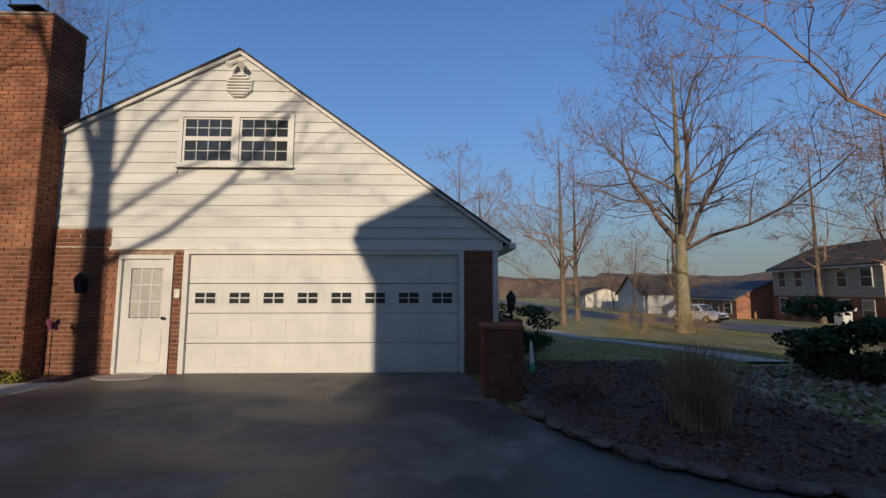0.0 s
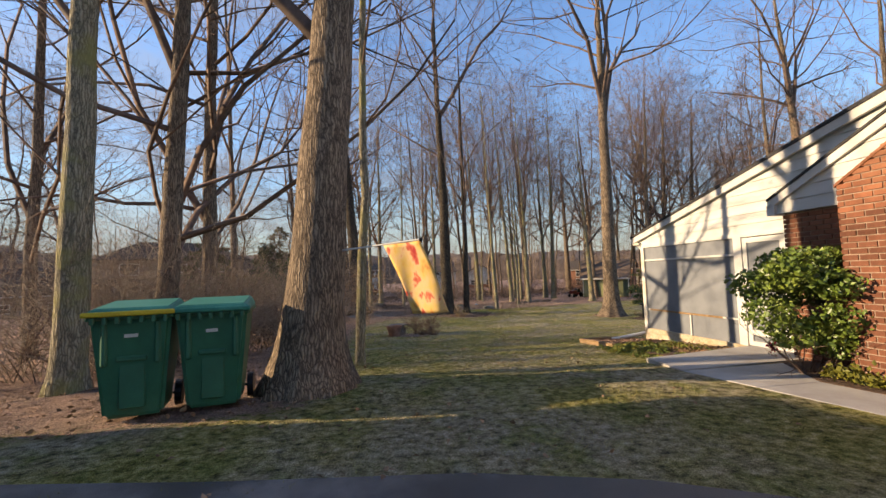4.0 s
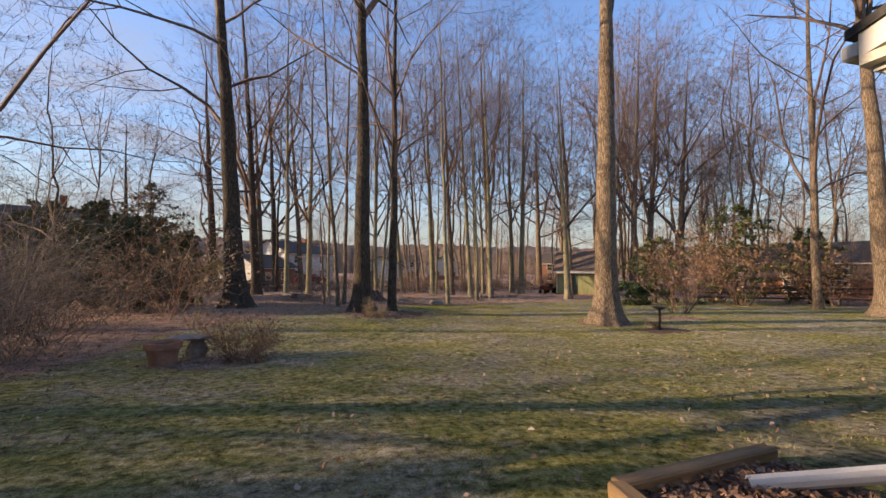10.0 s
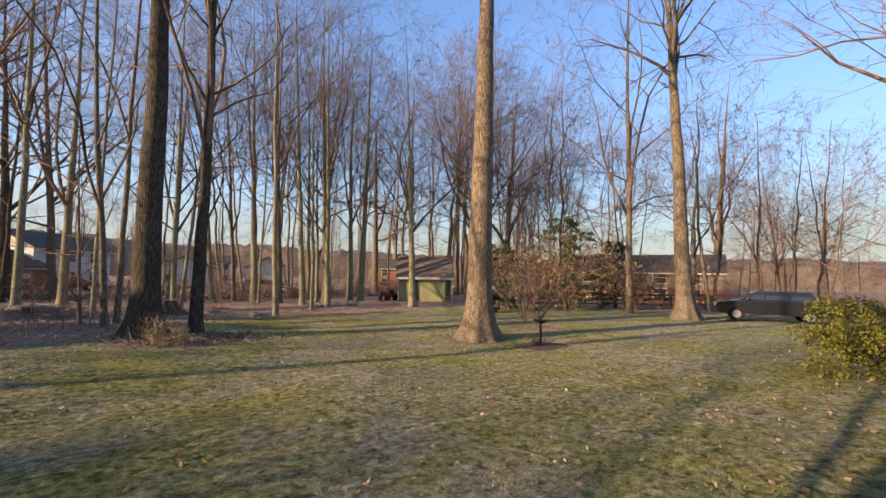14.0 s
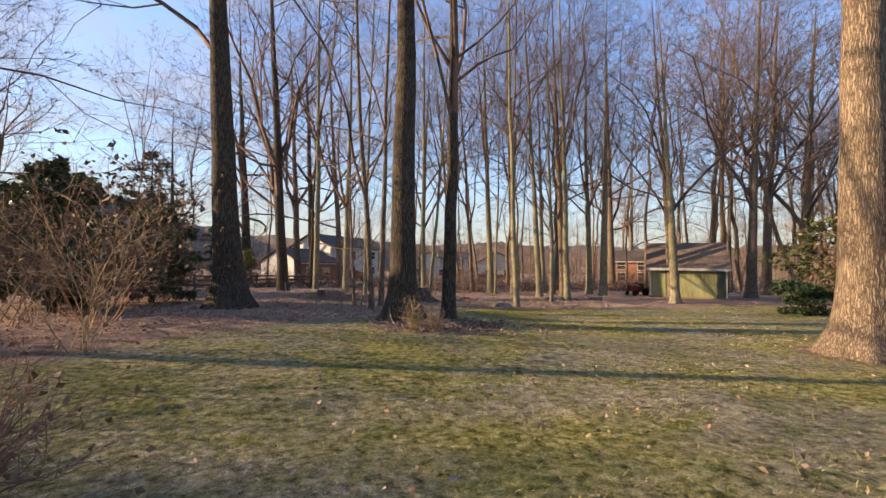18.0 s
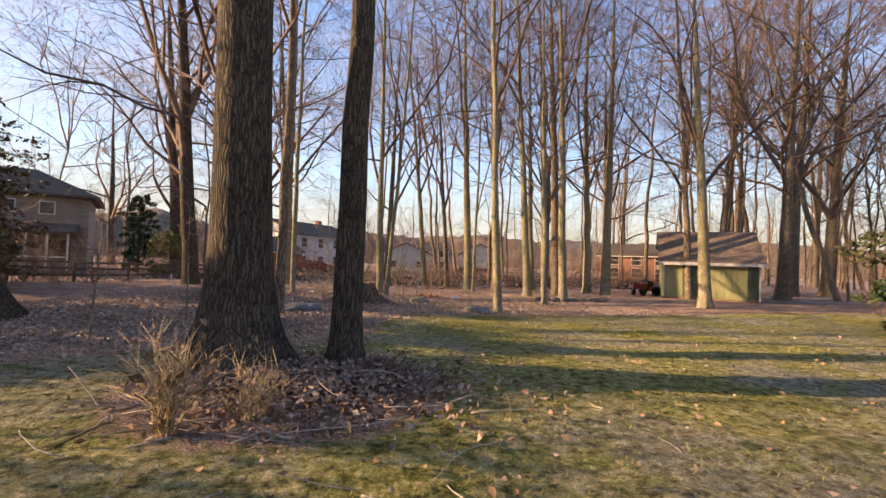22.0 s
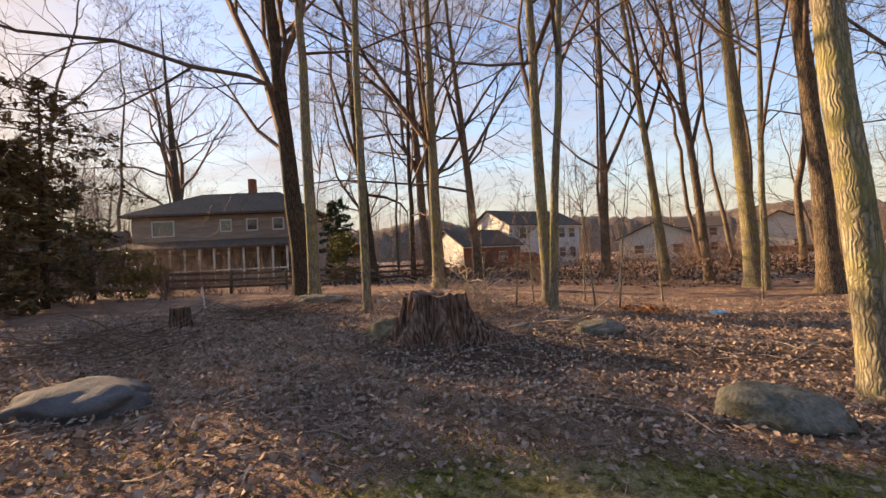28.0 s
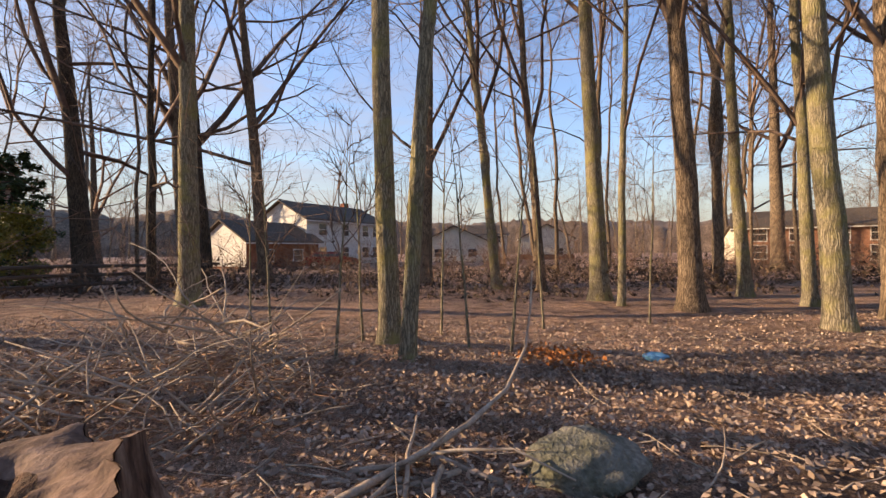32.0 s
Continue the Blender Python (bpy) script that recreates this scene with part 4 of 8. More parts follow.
prism(bm, [(x, y, -0.135) for x, y in ((-1.93, 5.75), (-1.85, 6.66), (XP - 0.08, 7.08), (XP - 0.08, 5.84))], (0, 0, 0.085))
part("slab", bm, M_CONCRETE, walk_slabs)

porch_bed = thing("flower_bed", "mulched bed beside the porch with timber edging", "flower bed")
bm = bmesh.new()
prism(bm, [(x, y, gz(x, y) - 0.05) for x, y in ((-1.1, 6.84), (-1.1, 9.2), (-0.75, 10.9), (XP - 0.08, 11.2), (XP - 0.08, 7.12))], (0, 0, 0.085))
part("mulch", bm, M_MULCH, porch_bed)
for p, q in (((-0.78, 10.95), (-1.05, 8.9)), ((-0.78, 10.95), (0.75, 11.25))):
    d = Vector((q[0] - p[0], q[1] - p[1], 0))
    bm = bx(0, d.length, -0.06, 0.06, -0.08, 0.10, 0.012)
    t = part("timber", bm, M_TIMBER, porch_bed)
    t.matrix_local = Matrix.Translation((p[0], p[1], gz(*p) + 0.02)) @ pose(0, 0, 0, 0, math.degrees(math.atan2(gz(*p) - gz(*q), d.length)), math.degrees(math.atan2(d.y, d.x)))
chim_bed = thing("flower_bed", "narrow earth bed at the foot of the chimney", "flower bed")
bm = bmesh.new()
prism(bm, [(x, y, gz(x, y) - 0.06) for x, y in ((-0.54, 1.6), (-0.77, 3.1), (-0.85, 4.6), (-0.14, 5.74), (XP - 0.1, 5.81), (XP - 0.1, 1.6))], (0, 0, 0.075))
part("soil", bm, M_MULCH, chim_bed)



# ---- trees ----
def tubes(segs, sides=4):
    """Tapered prisms for rows of x0 y0 z0 x1 y1 z1 r0 r1, as vertex and triangle arrays; where r1 is 0 a spike."""
    s = np.array(segs, float)
    s = s[np.argsort(s[:, 7] <= 0, kind="stable")]
    a, b, r0, r1 = s[:, :3], s[:, 3:6], s[:, 6], s[:, 7]
    d = b - a
    d /= np.linalg.norm(d, axis=1, keepdims=True) + 1e-9
    ref = np.where(np.abs(d[:, 2:3]) > 0.8, np.array([[1.0, 0, 0]]), np.array([[0, 0, 1.0]]))
    u = np.cross(d, ref)
    u /= np.linalg.norm(u, axis=1, keepdims=True) + 1e-9
    w = np.cross(d, u)
    n = len(s)
    full = int((r1 > 0).sum())
    ang = np.arange(sides) * 2 * np.pi / sides
    ring = np.cos(ang)[None, :, None] * u[:, None, :] + np.sin(ang)[None, :, None] * w[:, None, :]
    low, high = a[:, None, :] + ring * r0[:, None, None], b[:, None, :] + ring * r1[:, None, None]
    v = np.concatenate([low[:full], high[:full]], 1).reshape(-1, 3)
    k = np.arange(sides)
    e = (k + 1) % sides
    tri = np.concatenate([np.stack([k, e, e + sides], 1), np.stack([k, e + sides, k + sides], 1)])
    f = (tri[None] + (np.arange(full) * 2 * sides)[:, None, None]).reshape(-1, 3)
    if full < n:
        v2 = np.concatenate([low[full:], b[full:, None, :]], 1).reshape(-1, 3)
        t2 = np.stack([k, e, np.full(sides, sides)], 1)
        f2 = (t2[None] + (np.arange(n - full) * (sides + 1))[:, None, None]).reshape(-1, 3) + len(v)
        v, f = np.concatenate([v, v2]), np.concatenate([f, f2])
    return v, f


def raw_mesh(name, v, f, mat, parent=None, smooth=False):
    """A mesh from arrays: vertices, and quads or triangles."""
    me = bpy.data.meshes.new(name)
    k = f.shape[1]
    me.vertices.add(len(v))
    me.vertices.foreach_set("co", np.ascontiguousarray(v, np.float32).ravel())
    me.loops.add(f.size)
    me.loops.foreach_set("vertex_index", np.ascontiguousarray(f, np.int32).ravel())
    me.polygons.add(len(f))
    me.polygons.foreach_set("loop_start", np.arange(0, f.size, k, dtype=np.int32))
    if smooth:
        me.polygons.foreach_set("use_smooth", np.ones(len(f), bool))
    me.update(calc_edges=True)
    me.validate()
    me.materials.append(mat)
    ob = new(name, me)
    if parent is not None:
        ob.parent = parent
    return ob


def rot_about(d, rng, tilt):
    """The direction d, turned away by tilt radians to a random side."""
    a = Vector((rng.gauss(0, 1), rng.gauss(0, 1), rng.gauss(0, 1)))
    s = d.cross(a)
    if s.length < 1e-6:
        s = Vector((1, 0, 0))
    s.normalize()
    return (d * math.cos(tilt) + s * math.sin(tilt)).normalized()


def limb(rng, out, p, d, length, r, level, most, up=0.25, twigs=1.2, tips=2.4):
    """A bent branch with side branches; the last order are bare pointed twigs."""
    if level >= most:
        q = p + (d + Vector((0, 0, up * 0.3))).normalized() * length
        out.append((*p, *q, min(r, 0.007), 0.0))
        return
    n = 5 if level == 0 else (4 if most > 2 and level == 1 else (2 if level > 1 else 3))
    step = length / n
    r_end = max(0.003, r * 0.28)
    for i in range(n):
        d = (rot_about(d, rng, rng.uniform(0.08, 0.40)) + Vector((0, 0, up * 0.3))).normalized()
        q = p + d * step * rng.uniform(0.85, 1.15)
        ra, rb = r + (r_end - r) * i / n, r + (r_end - r) * (i + 1) / n
        out.append((*p, *q, ra, rb))
        p = q
        if i > 0 or level > 0:
            k = int((tips if level == most - 1 else twigs) + rng.random())
            for _ in range(k):
                limb(rng, out, p, rot_about(d, rng, rng.uniform(0.4, 1.1)), length * rng.uniform(0.34, 0.72) * (1.15 - 0.5 * i / n), max(0.0035, rb * 0.55), level + 1, most, up, twigs, tips)


def trunk_line(rng, height, lean, wander=0.12):
    pts, d = [Vector((0, 0, 0))], Vector((lean[0], lean[1], 1)).normalized()
    n = max(8, int(height / 1.1))
    off = Vector((0, 0, 0))
    for i in range(1, n + 1):
        off = off * 0.95 + Vector((rng.gauss(0, wander), rng.gauss(0, wander), 0)) * 0.22
        pts.append(d * height * i / n + off * min(1.0, i / 3))
    return pts


def trunk_mesh(pts, r0, taper, flare, sides, seed):
    """Rings along the trunk, with a flared, ribbed foot."""
    rng = random.Random(seed)
    dense = []
    for a, b in zip(pts[:3], pts[1:4]):
        dense += [a.lerp(b, k / 4) for k in range(4)]
    dense += pts[3:]
    h = pts[-1].z
    v, lobes, ph = [], rng.choice((4, 5, 6)), rng.uniform(0, 6)
    foot = dense[0] - Vector((0, 0, 0.3))
    for p in [foot] + dense:
        z = max(0.0, p.z)
        r = r0 * max(0.05, (1 - z / h) ** taper)
        fl = flare * math.exp(-z / (r0 * 1.25))
        for k in range(sides):
            t = k * 2 * math.pi / sides
            rr = r * (1 + fl * (0.45 + 0.55 * math.cos(lobes * t + ph) ** 2)) * (1 + 0.02 * noise.noise(Vector((math.cos(t) * 2, math.sin(t) * 2, z * 0.5 + seed))))
            v.append((p.x + rr * math.cos(t), p.y + rr * math.sin(t), p.z))
    f = []
    for j in range(len(dense)):
        for k in range(sides):
            f.append((j * sides + k, j * sides + (k + 1) % sides, (j + 1) * sides + (k + 1) % sides, (j + 1) * sides + k))
    return np.array(v), np.array(f)


def tree_parts(seed, height, r0, lean=(0, 0), first=0.4, limbs=12, most=2, reach=0.32, twigs=1.2, wander=0.12, taper=0.8, spread=0.75, tips=2.4, leaders=1):
    """The trunk's line and all branch segments: ascending limbs round the trunk, and steep co-leaders."""
    rng = random.Random(seed)
    pts = trunk_line(rng, height, lean, wander)
    out = []
    az = rng.uniform(0, 6.28)
    for i in range(limbs + leaders):
        lead = i >= limbs
        h = first + (0.97 - first) * (i + rng.random() * 0.6) / limbs if not lead else first + rng.uniform(-0.02, 0.15)
        k = min(len(pts) - 2, int(h * (len(pts) - 1)))
        p = pts[k].lerp(pts[k + 1], h * (len(pts) - 1) - k)
        az += 2.4 + rng.uniform(-0.5, 0.5)
        el = rng.uniform(0.98, 1.25) if lead else rng.uniform(0.1, 0.95)
        d = Vector((math.cos(az) * math.cos(el) * spread * 1.3, math.sin(az) * math.cos(el) * spread * 1.3, math.sin(el))).normalized()
        r = r0 * max(0.06, (1 - h) ** taper)
        ln = height * (0.42 if lead else reach * (1.05 - 0.7 * h) * rng.uniform(0.7, 1.35))
        limb(rng, out, p, d, ln, max(0.012, r * (0.66 if lead else 0.42)), 0, most, 0.3 if lead else 0.16, twigs, tips)
    return pts, out


TREE_SITES = []


def tree(x, y, r0, height, lean=(0, 0), bark_mat=None, seed=0, first=0.4, limbs=12, flare=0.55, most=2, reach=0.3, label="", twigs=1.2, sides=14, wander=0.10, forks=(), twig_mat=None, taper=1.0, spread=0.75, z=None):
    """A bare winter tree. forks: (height share, azimuth, rise, length, radius share) of the large limbs that split off."""
    TREE_SITES.append((x, y))
    t = thing("tree", label or "tall bare winter tree with furrowed grey-brown bark", "tree", x, y, gz(x, y) if z is None else z, group="trees of the wood")
    bark_mat = bark_mat or M_BARK
    pts, segs = tree_parts(seed, height, r0, lean, first, limbs, most, reach, twigs, wander, taper, spread, leaders=1 + seed % 3)
    v, f = trunk_mesh(pts, r0, taper, flare, sides, seed)
    raw_mesh("trunk", v, f, bark_mat, t, True)
    rng = random.Random(seed + 99)
    big = []
    for h, az, el, ln, k in forks:
        j = min(len(pts) - 2, int(h * (len(pts) - 1)))
        p = pts[j].lerp(pts[j + 1], h * (len(pts) - 1) - j)
        d = Vector((math.cos(az) * math.cos(el), math.sin(az) * math.cos(el), math.sin(el)))
        limb(rng, big, p, d, ln, r0 * k, 0, most, 0.3, twigs)
    segs = segs + big
    # twigs that stay far from the walk are drawn a little stouter
    fine = 0.0035 + 0.00022 * max(0.0, math.hypot(x - 0.5, y - 25) - 8)
    segs = [(*q[:6], max(q[6], fine), max(q[7], fine * 0.6) if q[7] > 0 else 0.0) for q in segs]
    if segs:
        v, f = tubes(segs, 3)
        c = raw_mesh("crown", v, f, twig_mat or M_TWIG, t)
        c["label"] = "bare branches and twigs"
    return t


# the placed trees: x, y, radius at breast height, height, lean, bark, label
TREES = [
    (-1.46, 27.86, 0.39, 27, -0.02, 0.00, "d", 0.50),
    (-0.11, 27.99, 0.21, 22, 0.00, 0.00, "d", 0.40),
    (7.56, 22.90, 0.44, 27, 0.00, 0.00, "g", 0.50),
    (21.70, 22.30, 0.42, 25, -0.05, 0.02, "g", 0.50),
    (15.60, 39.40, 0.27, 20, -0.04, 0.02, "m", 0.40),
    (-7.35, 31.17, 0.48, 26, -0.07, -0.02, "d", 0.50),
    (5.30, 38.63, 0.17, 20, -0.04, 0.00, "m", 0.45),
    (-6.55, 43.27, 0.20, 20, -0.01, -0.01, "m", 0.45),
    (-3.34, 41.63, 0.12, 20, -0.00, -0.00, "m", 0.45),
    (0.57, 45.50, 0.19, 20, -0.02, -0.00, "m", 0.35),
    (0.90, 44.32, 0.125, 20, 0.06, 0.00, "m", 0.40),
    (-11.30, 7.76, 0.24, 20, 0.03, 0.00, "m", 0.35),
    (-12.09, 12.85, 0.21, 20, 0.02, 0.00, "g", 0.35),
    (-11.85, 15.04, 0.26, 20, 0.02, 0.00, "g", 0.35),
    (-11.30, 10.85, 0.25, 20, 0.03, 0.00, "g", 0.35),
    (-17.42, 15.79, 0.20, 20, 0.00, 0.00, "g", 0.35),
    (22.93, 26.07, 0.22, 20, 0.00, -0.00, "g", 0.35),
    (57.30, 33.87, 0.50, 22, 0.02, -0.07, "g", 0.30),
    (-6.85, 60.06, 0.33, 22, -0.08, -0.01, "g", 0.30),
    (-11.40, 61.35, 0.40, 22, -0.06, -0.01, "g", 0.35),
    (11.59, 46.83, 0.30, 20, -0.04, 0.01, "g", 0.30),
    (37.02, 50.84, 0.50, 22, 0.03, -0.04, "g", 0.35),
    (-3.33, 33.69, 0.07, 10, -0.05, -0.01, "g", 0.30),
    (27.09, 67.23, 0.50, 22, -0.02, 0.01, "g", 0.40),
    (18.90, 44.36, 0.21, 20, -0.04, 0.03, "g", 0.35),
    (26.02, 44.92, 0.36, 22, 0.02, -0.03, "g", 0.35),
    (60.57, 70.87, 0.50, 22, 0.02, -0.02, "g", 0.35),
    (-2.53, 32.15, 0.12, 16, -0.07, -0.05, "g", 0.35),
    (-9.10, 45.50, 0.38, 22, -0.06, -0.04, "d", 0.30),
    (8.33, 49.05, 0.30, 20, -0.04, 0.01, "g", 0.40),
    (44.03, 90.52, 0.50, 22, 0.01, -0.00, "g", 0.35),
    (31.28, 48.84, 0.40, 22, 0.03, -0.03, "g", 0.35),
    (-2.20, 33.63, 0.13, 16, 0.01, 0.01, "g", 0.40),
    (-9.58, 59.41, 0.38, 22, -0.05, -0.02, "d", 0.35),
    (-38.40, 91.09, 0.50, 22, -0.02, -0.02, "d", 0.30),
    (9.40, 46.12, 0.24, 22, -0.05, 0.02, "m", 0.50),
    (8.47, 41.36, 0.14, 16, -0.03, 0.01, "m", 0.40),
    (10.44, 43.50, 0.23, 20, -0.03, 0.01, "m", 0.50),
    (14.67, 46.47, 0.29, 20, 0.01, -0.00, "m", 0.35),
    (14.76, 48.92, 0.27, 20, -0.02, 0.01, "m", 0.40),
    (6.03, 55.08, 0.20, 20, -0.07, 0.01, "g", 0.40),
    (-16.41, 60.92, 0.50, 22, -0.05, -0.04, "d", 0.25),
    (-5.39, 50.27, 0.28, 20, 0.00, 0.00, "m", 0.40),
    (4.45, 56.58, 0.23, 20, -0.10, 0.01, "m", 0.45),
    (7.03, 51.81, 0.30, 22, -0.04, 0.02, "m", 0.50),
    (7.06, 50.38, 0.12, 16, 0.01, -0.01, "m", 0.40),
    (11.67, 49.05, 0.17, 16, -0.03, 0.03, "m", 0.30),
    (1.36, 59.69, 0.29, 20, 0.02, -0.00, "g", 0.35),
    (11.82, 51.51, 0.21, 20, -0.03, 0.03, "m", 0.40),
    (-8.89, 54.21, 0.17, 16, 0.01, 0.00, "d", 0.30),
    (-6.75, 8.64, 0.10, 16, 0.02, 0.00, "m", 0.40),
    (-13.54, 23.98, 0.18, 20, -0.03, -0.01, "g", 0.30),
    (-47.60, 66.00, 0.70, 26, -0.04, -0.03, "d", 0.35),
]

# the large limbs into which some trunks part: height share, azimuth, rise, length, radius share
FORKS = {0: ((0.40, 2.6, 0.55, 7, 0.20), (0.50, 0.4, 1.1, 9, 0.45)), 1: ((0.36, 0.2, 0.6, 4.5, 0.24), (0.46, 2.9, 0.8, 4.5, 0.22)),
         2: ((0.44, 0.2, 1.2, 10, 0.50), (0.46, 3.3, 1.2, 10, 0.46), (0.50, 1.7, 1.25, 8, 0.4)), 3: ((0.52, 2.7, 0.7, 5, 0.30), (0.56, 0.3, 0.5, 6, 0.28), (0.62, 4.2, 0.9, 5, 0.25)),
         5: ((0.34, 3.0, 0.7, 8, 0.24), (0.42, 0.3, 0.6, 6, 0.2)), 28: ((0.22, 2.8, 0.9, 9, 0.4), (0.28, 5.6, 0.95, 9, 0.4)), 6: ((0.45, 0.3, 1.0, 5, 0.4),)}
for i, (x, y, r, h, lx, ly, kind, first) in enumerate(TREES):
    h = h if i < 6 or h < 15 else h * 1.32
    bushy = x < -10 and 9 < y < 16
    mats = {"g": M_BARK, "d": M_BARK_DARK, "m": M_BARK_MOSS}
    labels = {"g": "tall bare winter tree with furrowed grey-brown bark", "d": "tall bare tree with dark furrowed bark at the lawn's edge", "m": "slender bare tree with mossy yellow-grey bark"}
    tree(x, y, r, h, (lx, ly), mats[kind], 100 + i * 7, 0.11 if bushy else (first if r > 0.3 and i < 6 else first * 0.62), 19 if bushy else (12 if r > 0.12 else 8), 1.15 if r > 0.3 and i < 6 else (0.5 if r > 0.15 else 0.3), 3 if r > 0.12 else 2, 0.37, labels[kind], 1.15, (28 if i < 6 else 14) if r > 0.15 else 9, forks=FORKS.get(i, ()))


# ---- the wood beyond ----
def woods(name, count, region, keep, hs, rs, mat_t, mat_c, seed, variants=5, label="", limbs=12, tips=3.4, first=(0.16, 0.36), reach=0.34, fine=0.011):
    rng = random.Random(seed)
    base = []
    for k in range(variants):
        # built twenty metres tall, then brought to unit height
        pts, segs = tree_parts(seed + k, 20.0, 0.22, (rng.gauss(0, 0.075), rng.gauss(0, 0.075)), rng.uniform(*first), limbs, 2, reach, 1.6, 0.42, 1.0, tips=tips, leaders=k % 3)
        pts = [q / 20 for q in pts]
        seg_t = [(*a, *b, 0.0105 * (1 - i / len(pts)) + 0.0008, 0.0105 * (1 - (i + 1) / len(pts)) + 0.0008) for i, (a, b) in enumerate(zip(pts, pts[1:]))]
        segs = [tuple(c / 20 for c in s[:6]) + (max(fine, s[6]) / 20, max(fine * 0.6, s[7]) / 20 if s[7] > 0 else 0.0) for s in segs]
        base.append((tubes(seg_t, 6), tubes(segs, 3)))
    tv, tf, cv, cf, nt_, nc = [], [], [], [], 0, 0
    made = 0
    for _ in range(count * 30):
        if made >= count:
            break
        x, y = rng.uniform(region[0], region[1]), rng.uniform(region[2], region[3])
        if not keep(x, y):
            continue
        made += 1
        (a, b), (c, d) = rng.choice(base)
        h, turn, wide = rng.uniform(*hs), rng.uniform(0, 6.28), rng.uniform(*rs)
        R = np.array([[math.cos(turn), -math.sin(turn), 0], [math.sin(turn), math.cos(turn), 0], [0, 0, 1]])
        o = np.array([x, y, gz(x, y) - 0.1])
        # the trunk is widened on its own, the crown scales with the height
        ctr = a.reshape(-1, 6, 3).mean(1, keepdims=True)
        aw = (ctr + (a.reshape(-1, 6, 3) - ctr) * wide).reshape(-1, 3)
        tv.append(aw @ R.T * h + o)
        tf.append(b + nt_)
        nt_ += len(a)
        cv.append(c @ R.T * h + o)
        cf.append(d + nc)
        nc += len(c)
    w = thing(name, label, "woods", kind="stuff")
    a = raw_mesh("trunks", np.concatenate(tv), np.concatenate(tf), mat_t, w, True)
    b = raw_mesh("branches", np.concatenate(cv), np.concatenate(cf), mat_c, w)
    a["kind"] = b["kind"] = "stuff"


HOUSES = []


def clear(x, y, d=2.0):
    if any((x - a) ** 2 + (y - b) ** 2 < d * d for a, b in TREE_SITES):
        return False
    return all(not (a < x < b and c < y < e) for a, b, c, e in HOUSES)

# the large leaning tree beside the bins, and the street tree
# this first one is out of view, added so trunk and limbs shadow the gable
tree(-14.0, 3.72, 0.31, 21, (0.0, 0.0), M_BARK, 17, 0.36, 12, 0.5, 3, 0.34, "unseen tall bare tree placed for its shadow on the gable",
     forks=((0.28, -1.4, 0.75, 7, 0.26), (0.34, -1.75, 1.0, 7.5, 0.24), (0.42, -1.2, 0.9, 6.5, 0.2), (0.32, -1.55, 0.45, 6, 0.2)))
tree(-7.4, 6.35, 0.42, 21, (0.08, 0.02), M_BARK, 11, 0.35, 12, 0.9, 3, 0.3, "large leaning tree with sunlit furrowed bark beside the driveway", twigs=1.2, sides=22,
     forks=((0.24, 2.6, 0.9, 7, 0.35),))
tree(4.0, -20.5, 0.28, 18, (0.0, 0.03), M_BARK_MOSS, 23, 0.26, 13, 0.5, 3, 0.46, "bare shade tree beside the front path", twigs=1.4, twig_mat=M_TWIG_RED)
tree(19.5, -20.8, 0.45, 20, (-0.02, 0), M_BARK_MOSS, 21, 0.26, 16, 0.5, 3, 0.46, "broad bare shade tree on the front lawn", twigs=1.6, forks=((0.28, 0.5, 0.8, 9, 0.5), (0.3, 3.4, 0.8, 9, 0.5)))
for i, (tx, ty, tr, th) in enumerate(((28, -15.5, 0.3, 17), (12.5, 12.0, 0.2, 17), (36, -19.5, 0.3, 18), (30, -40, 0.25, 18), (20, -36, 0.22, 17), (14.5, -34, 0.2, 17), (48, -37, 0.3, 16), (27, -6.5, 0.25, 14), (33, -9, 0.25, 15), (6, -30, 0.3, 19), (9, -27, 0.2, 15))):
    tree(tx, ty, tr, th, (0, 0), M_BARK, 300 + i * 3, 0.2, 13, 0.4, 3, 0.38, "bare street tree on the far lawn", twigs=1.2, sides=9, twig_mat=M_TWIG_RED)

HOUSES += [(-34, -15, 44, 70), (-28, 2, 76, 105), (2, 24, 84, 105), (16.5, 25, 42, 50), (33, 52, 24, 44), (31, 50, 70, 88)]
woods("wood", 60, (-60, 70, 43, 80), lambda x, y: clear(x, y, 2.2) and not (abs(x - 1) < 10 and y < 58) and not (-60 < x < 0 and random.Random(int(x * 77 + y * 13)).random() < 0.7), (24, 34), (0.30, 0.72), M_BARK, M_TWIG, 500, 9, "grey-brown winter wood behind the garden", 11, 3.4, (0.34, 0.55), 0.36, 0.008)
woods("far_wood", 80, (-130, 140, 82, 150), lambda x, y: clear(x, y, 2.5), (16, 27), (0.5, 1.0), M_BARK, M_TWIG, 560, 6, "far winter wood of bare trees", 9, 2.2, (0.25, 0.45), 0.36, 0.012)
woods("far_tree_line", 48, (-170, 170, 100, 185), lambda x, y: clear(x, y, 3) and (x * x + (y - 30) ** 2 < 185 ** 2), (11, 19), (0.7, 1.3), M_BARK, M_TWIG, 590, 5, "far line of bare trees behind the houses", 9, 1.8, (0.08, 0.2), 0.40, 0.02)
woods("far_wood_west", 12, (-140, -66, -30, 110), lambda x, y: clear(x, y, 3), (10, 18), (0.8, 1.6), M_BARK, M_TWIG, 760, 5, "far bare wood to the west", 9, 3.0, (0.08, 0.22), 0.36, 0.02)
woods("wood_west_near", 5, (-28, -15, 18, 36), lambda x, y: clear(x, y, 2.5), (9, 15), (0.4, 0.75), M_BARK, M_TWIG, 970, 4, "bare young trees in the brush west of the lawn", 12, 4.2, (0.1, 0.25), 0.45)
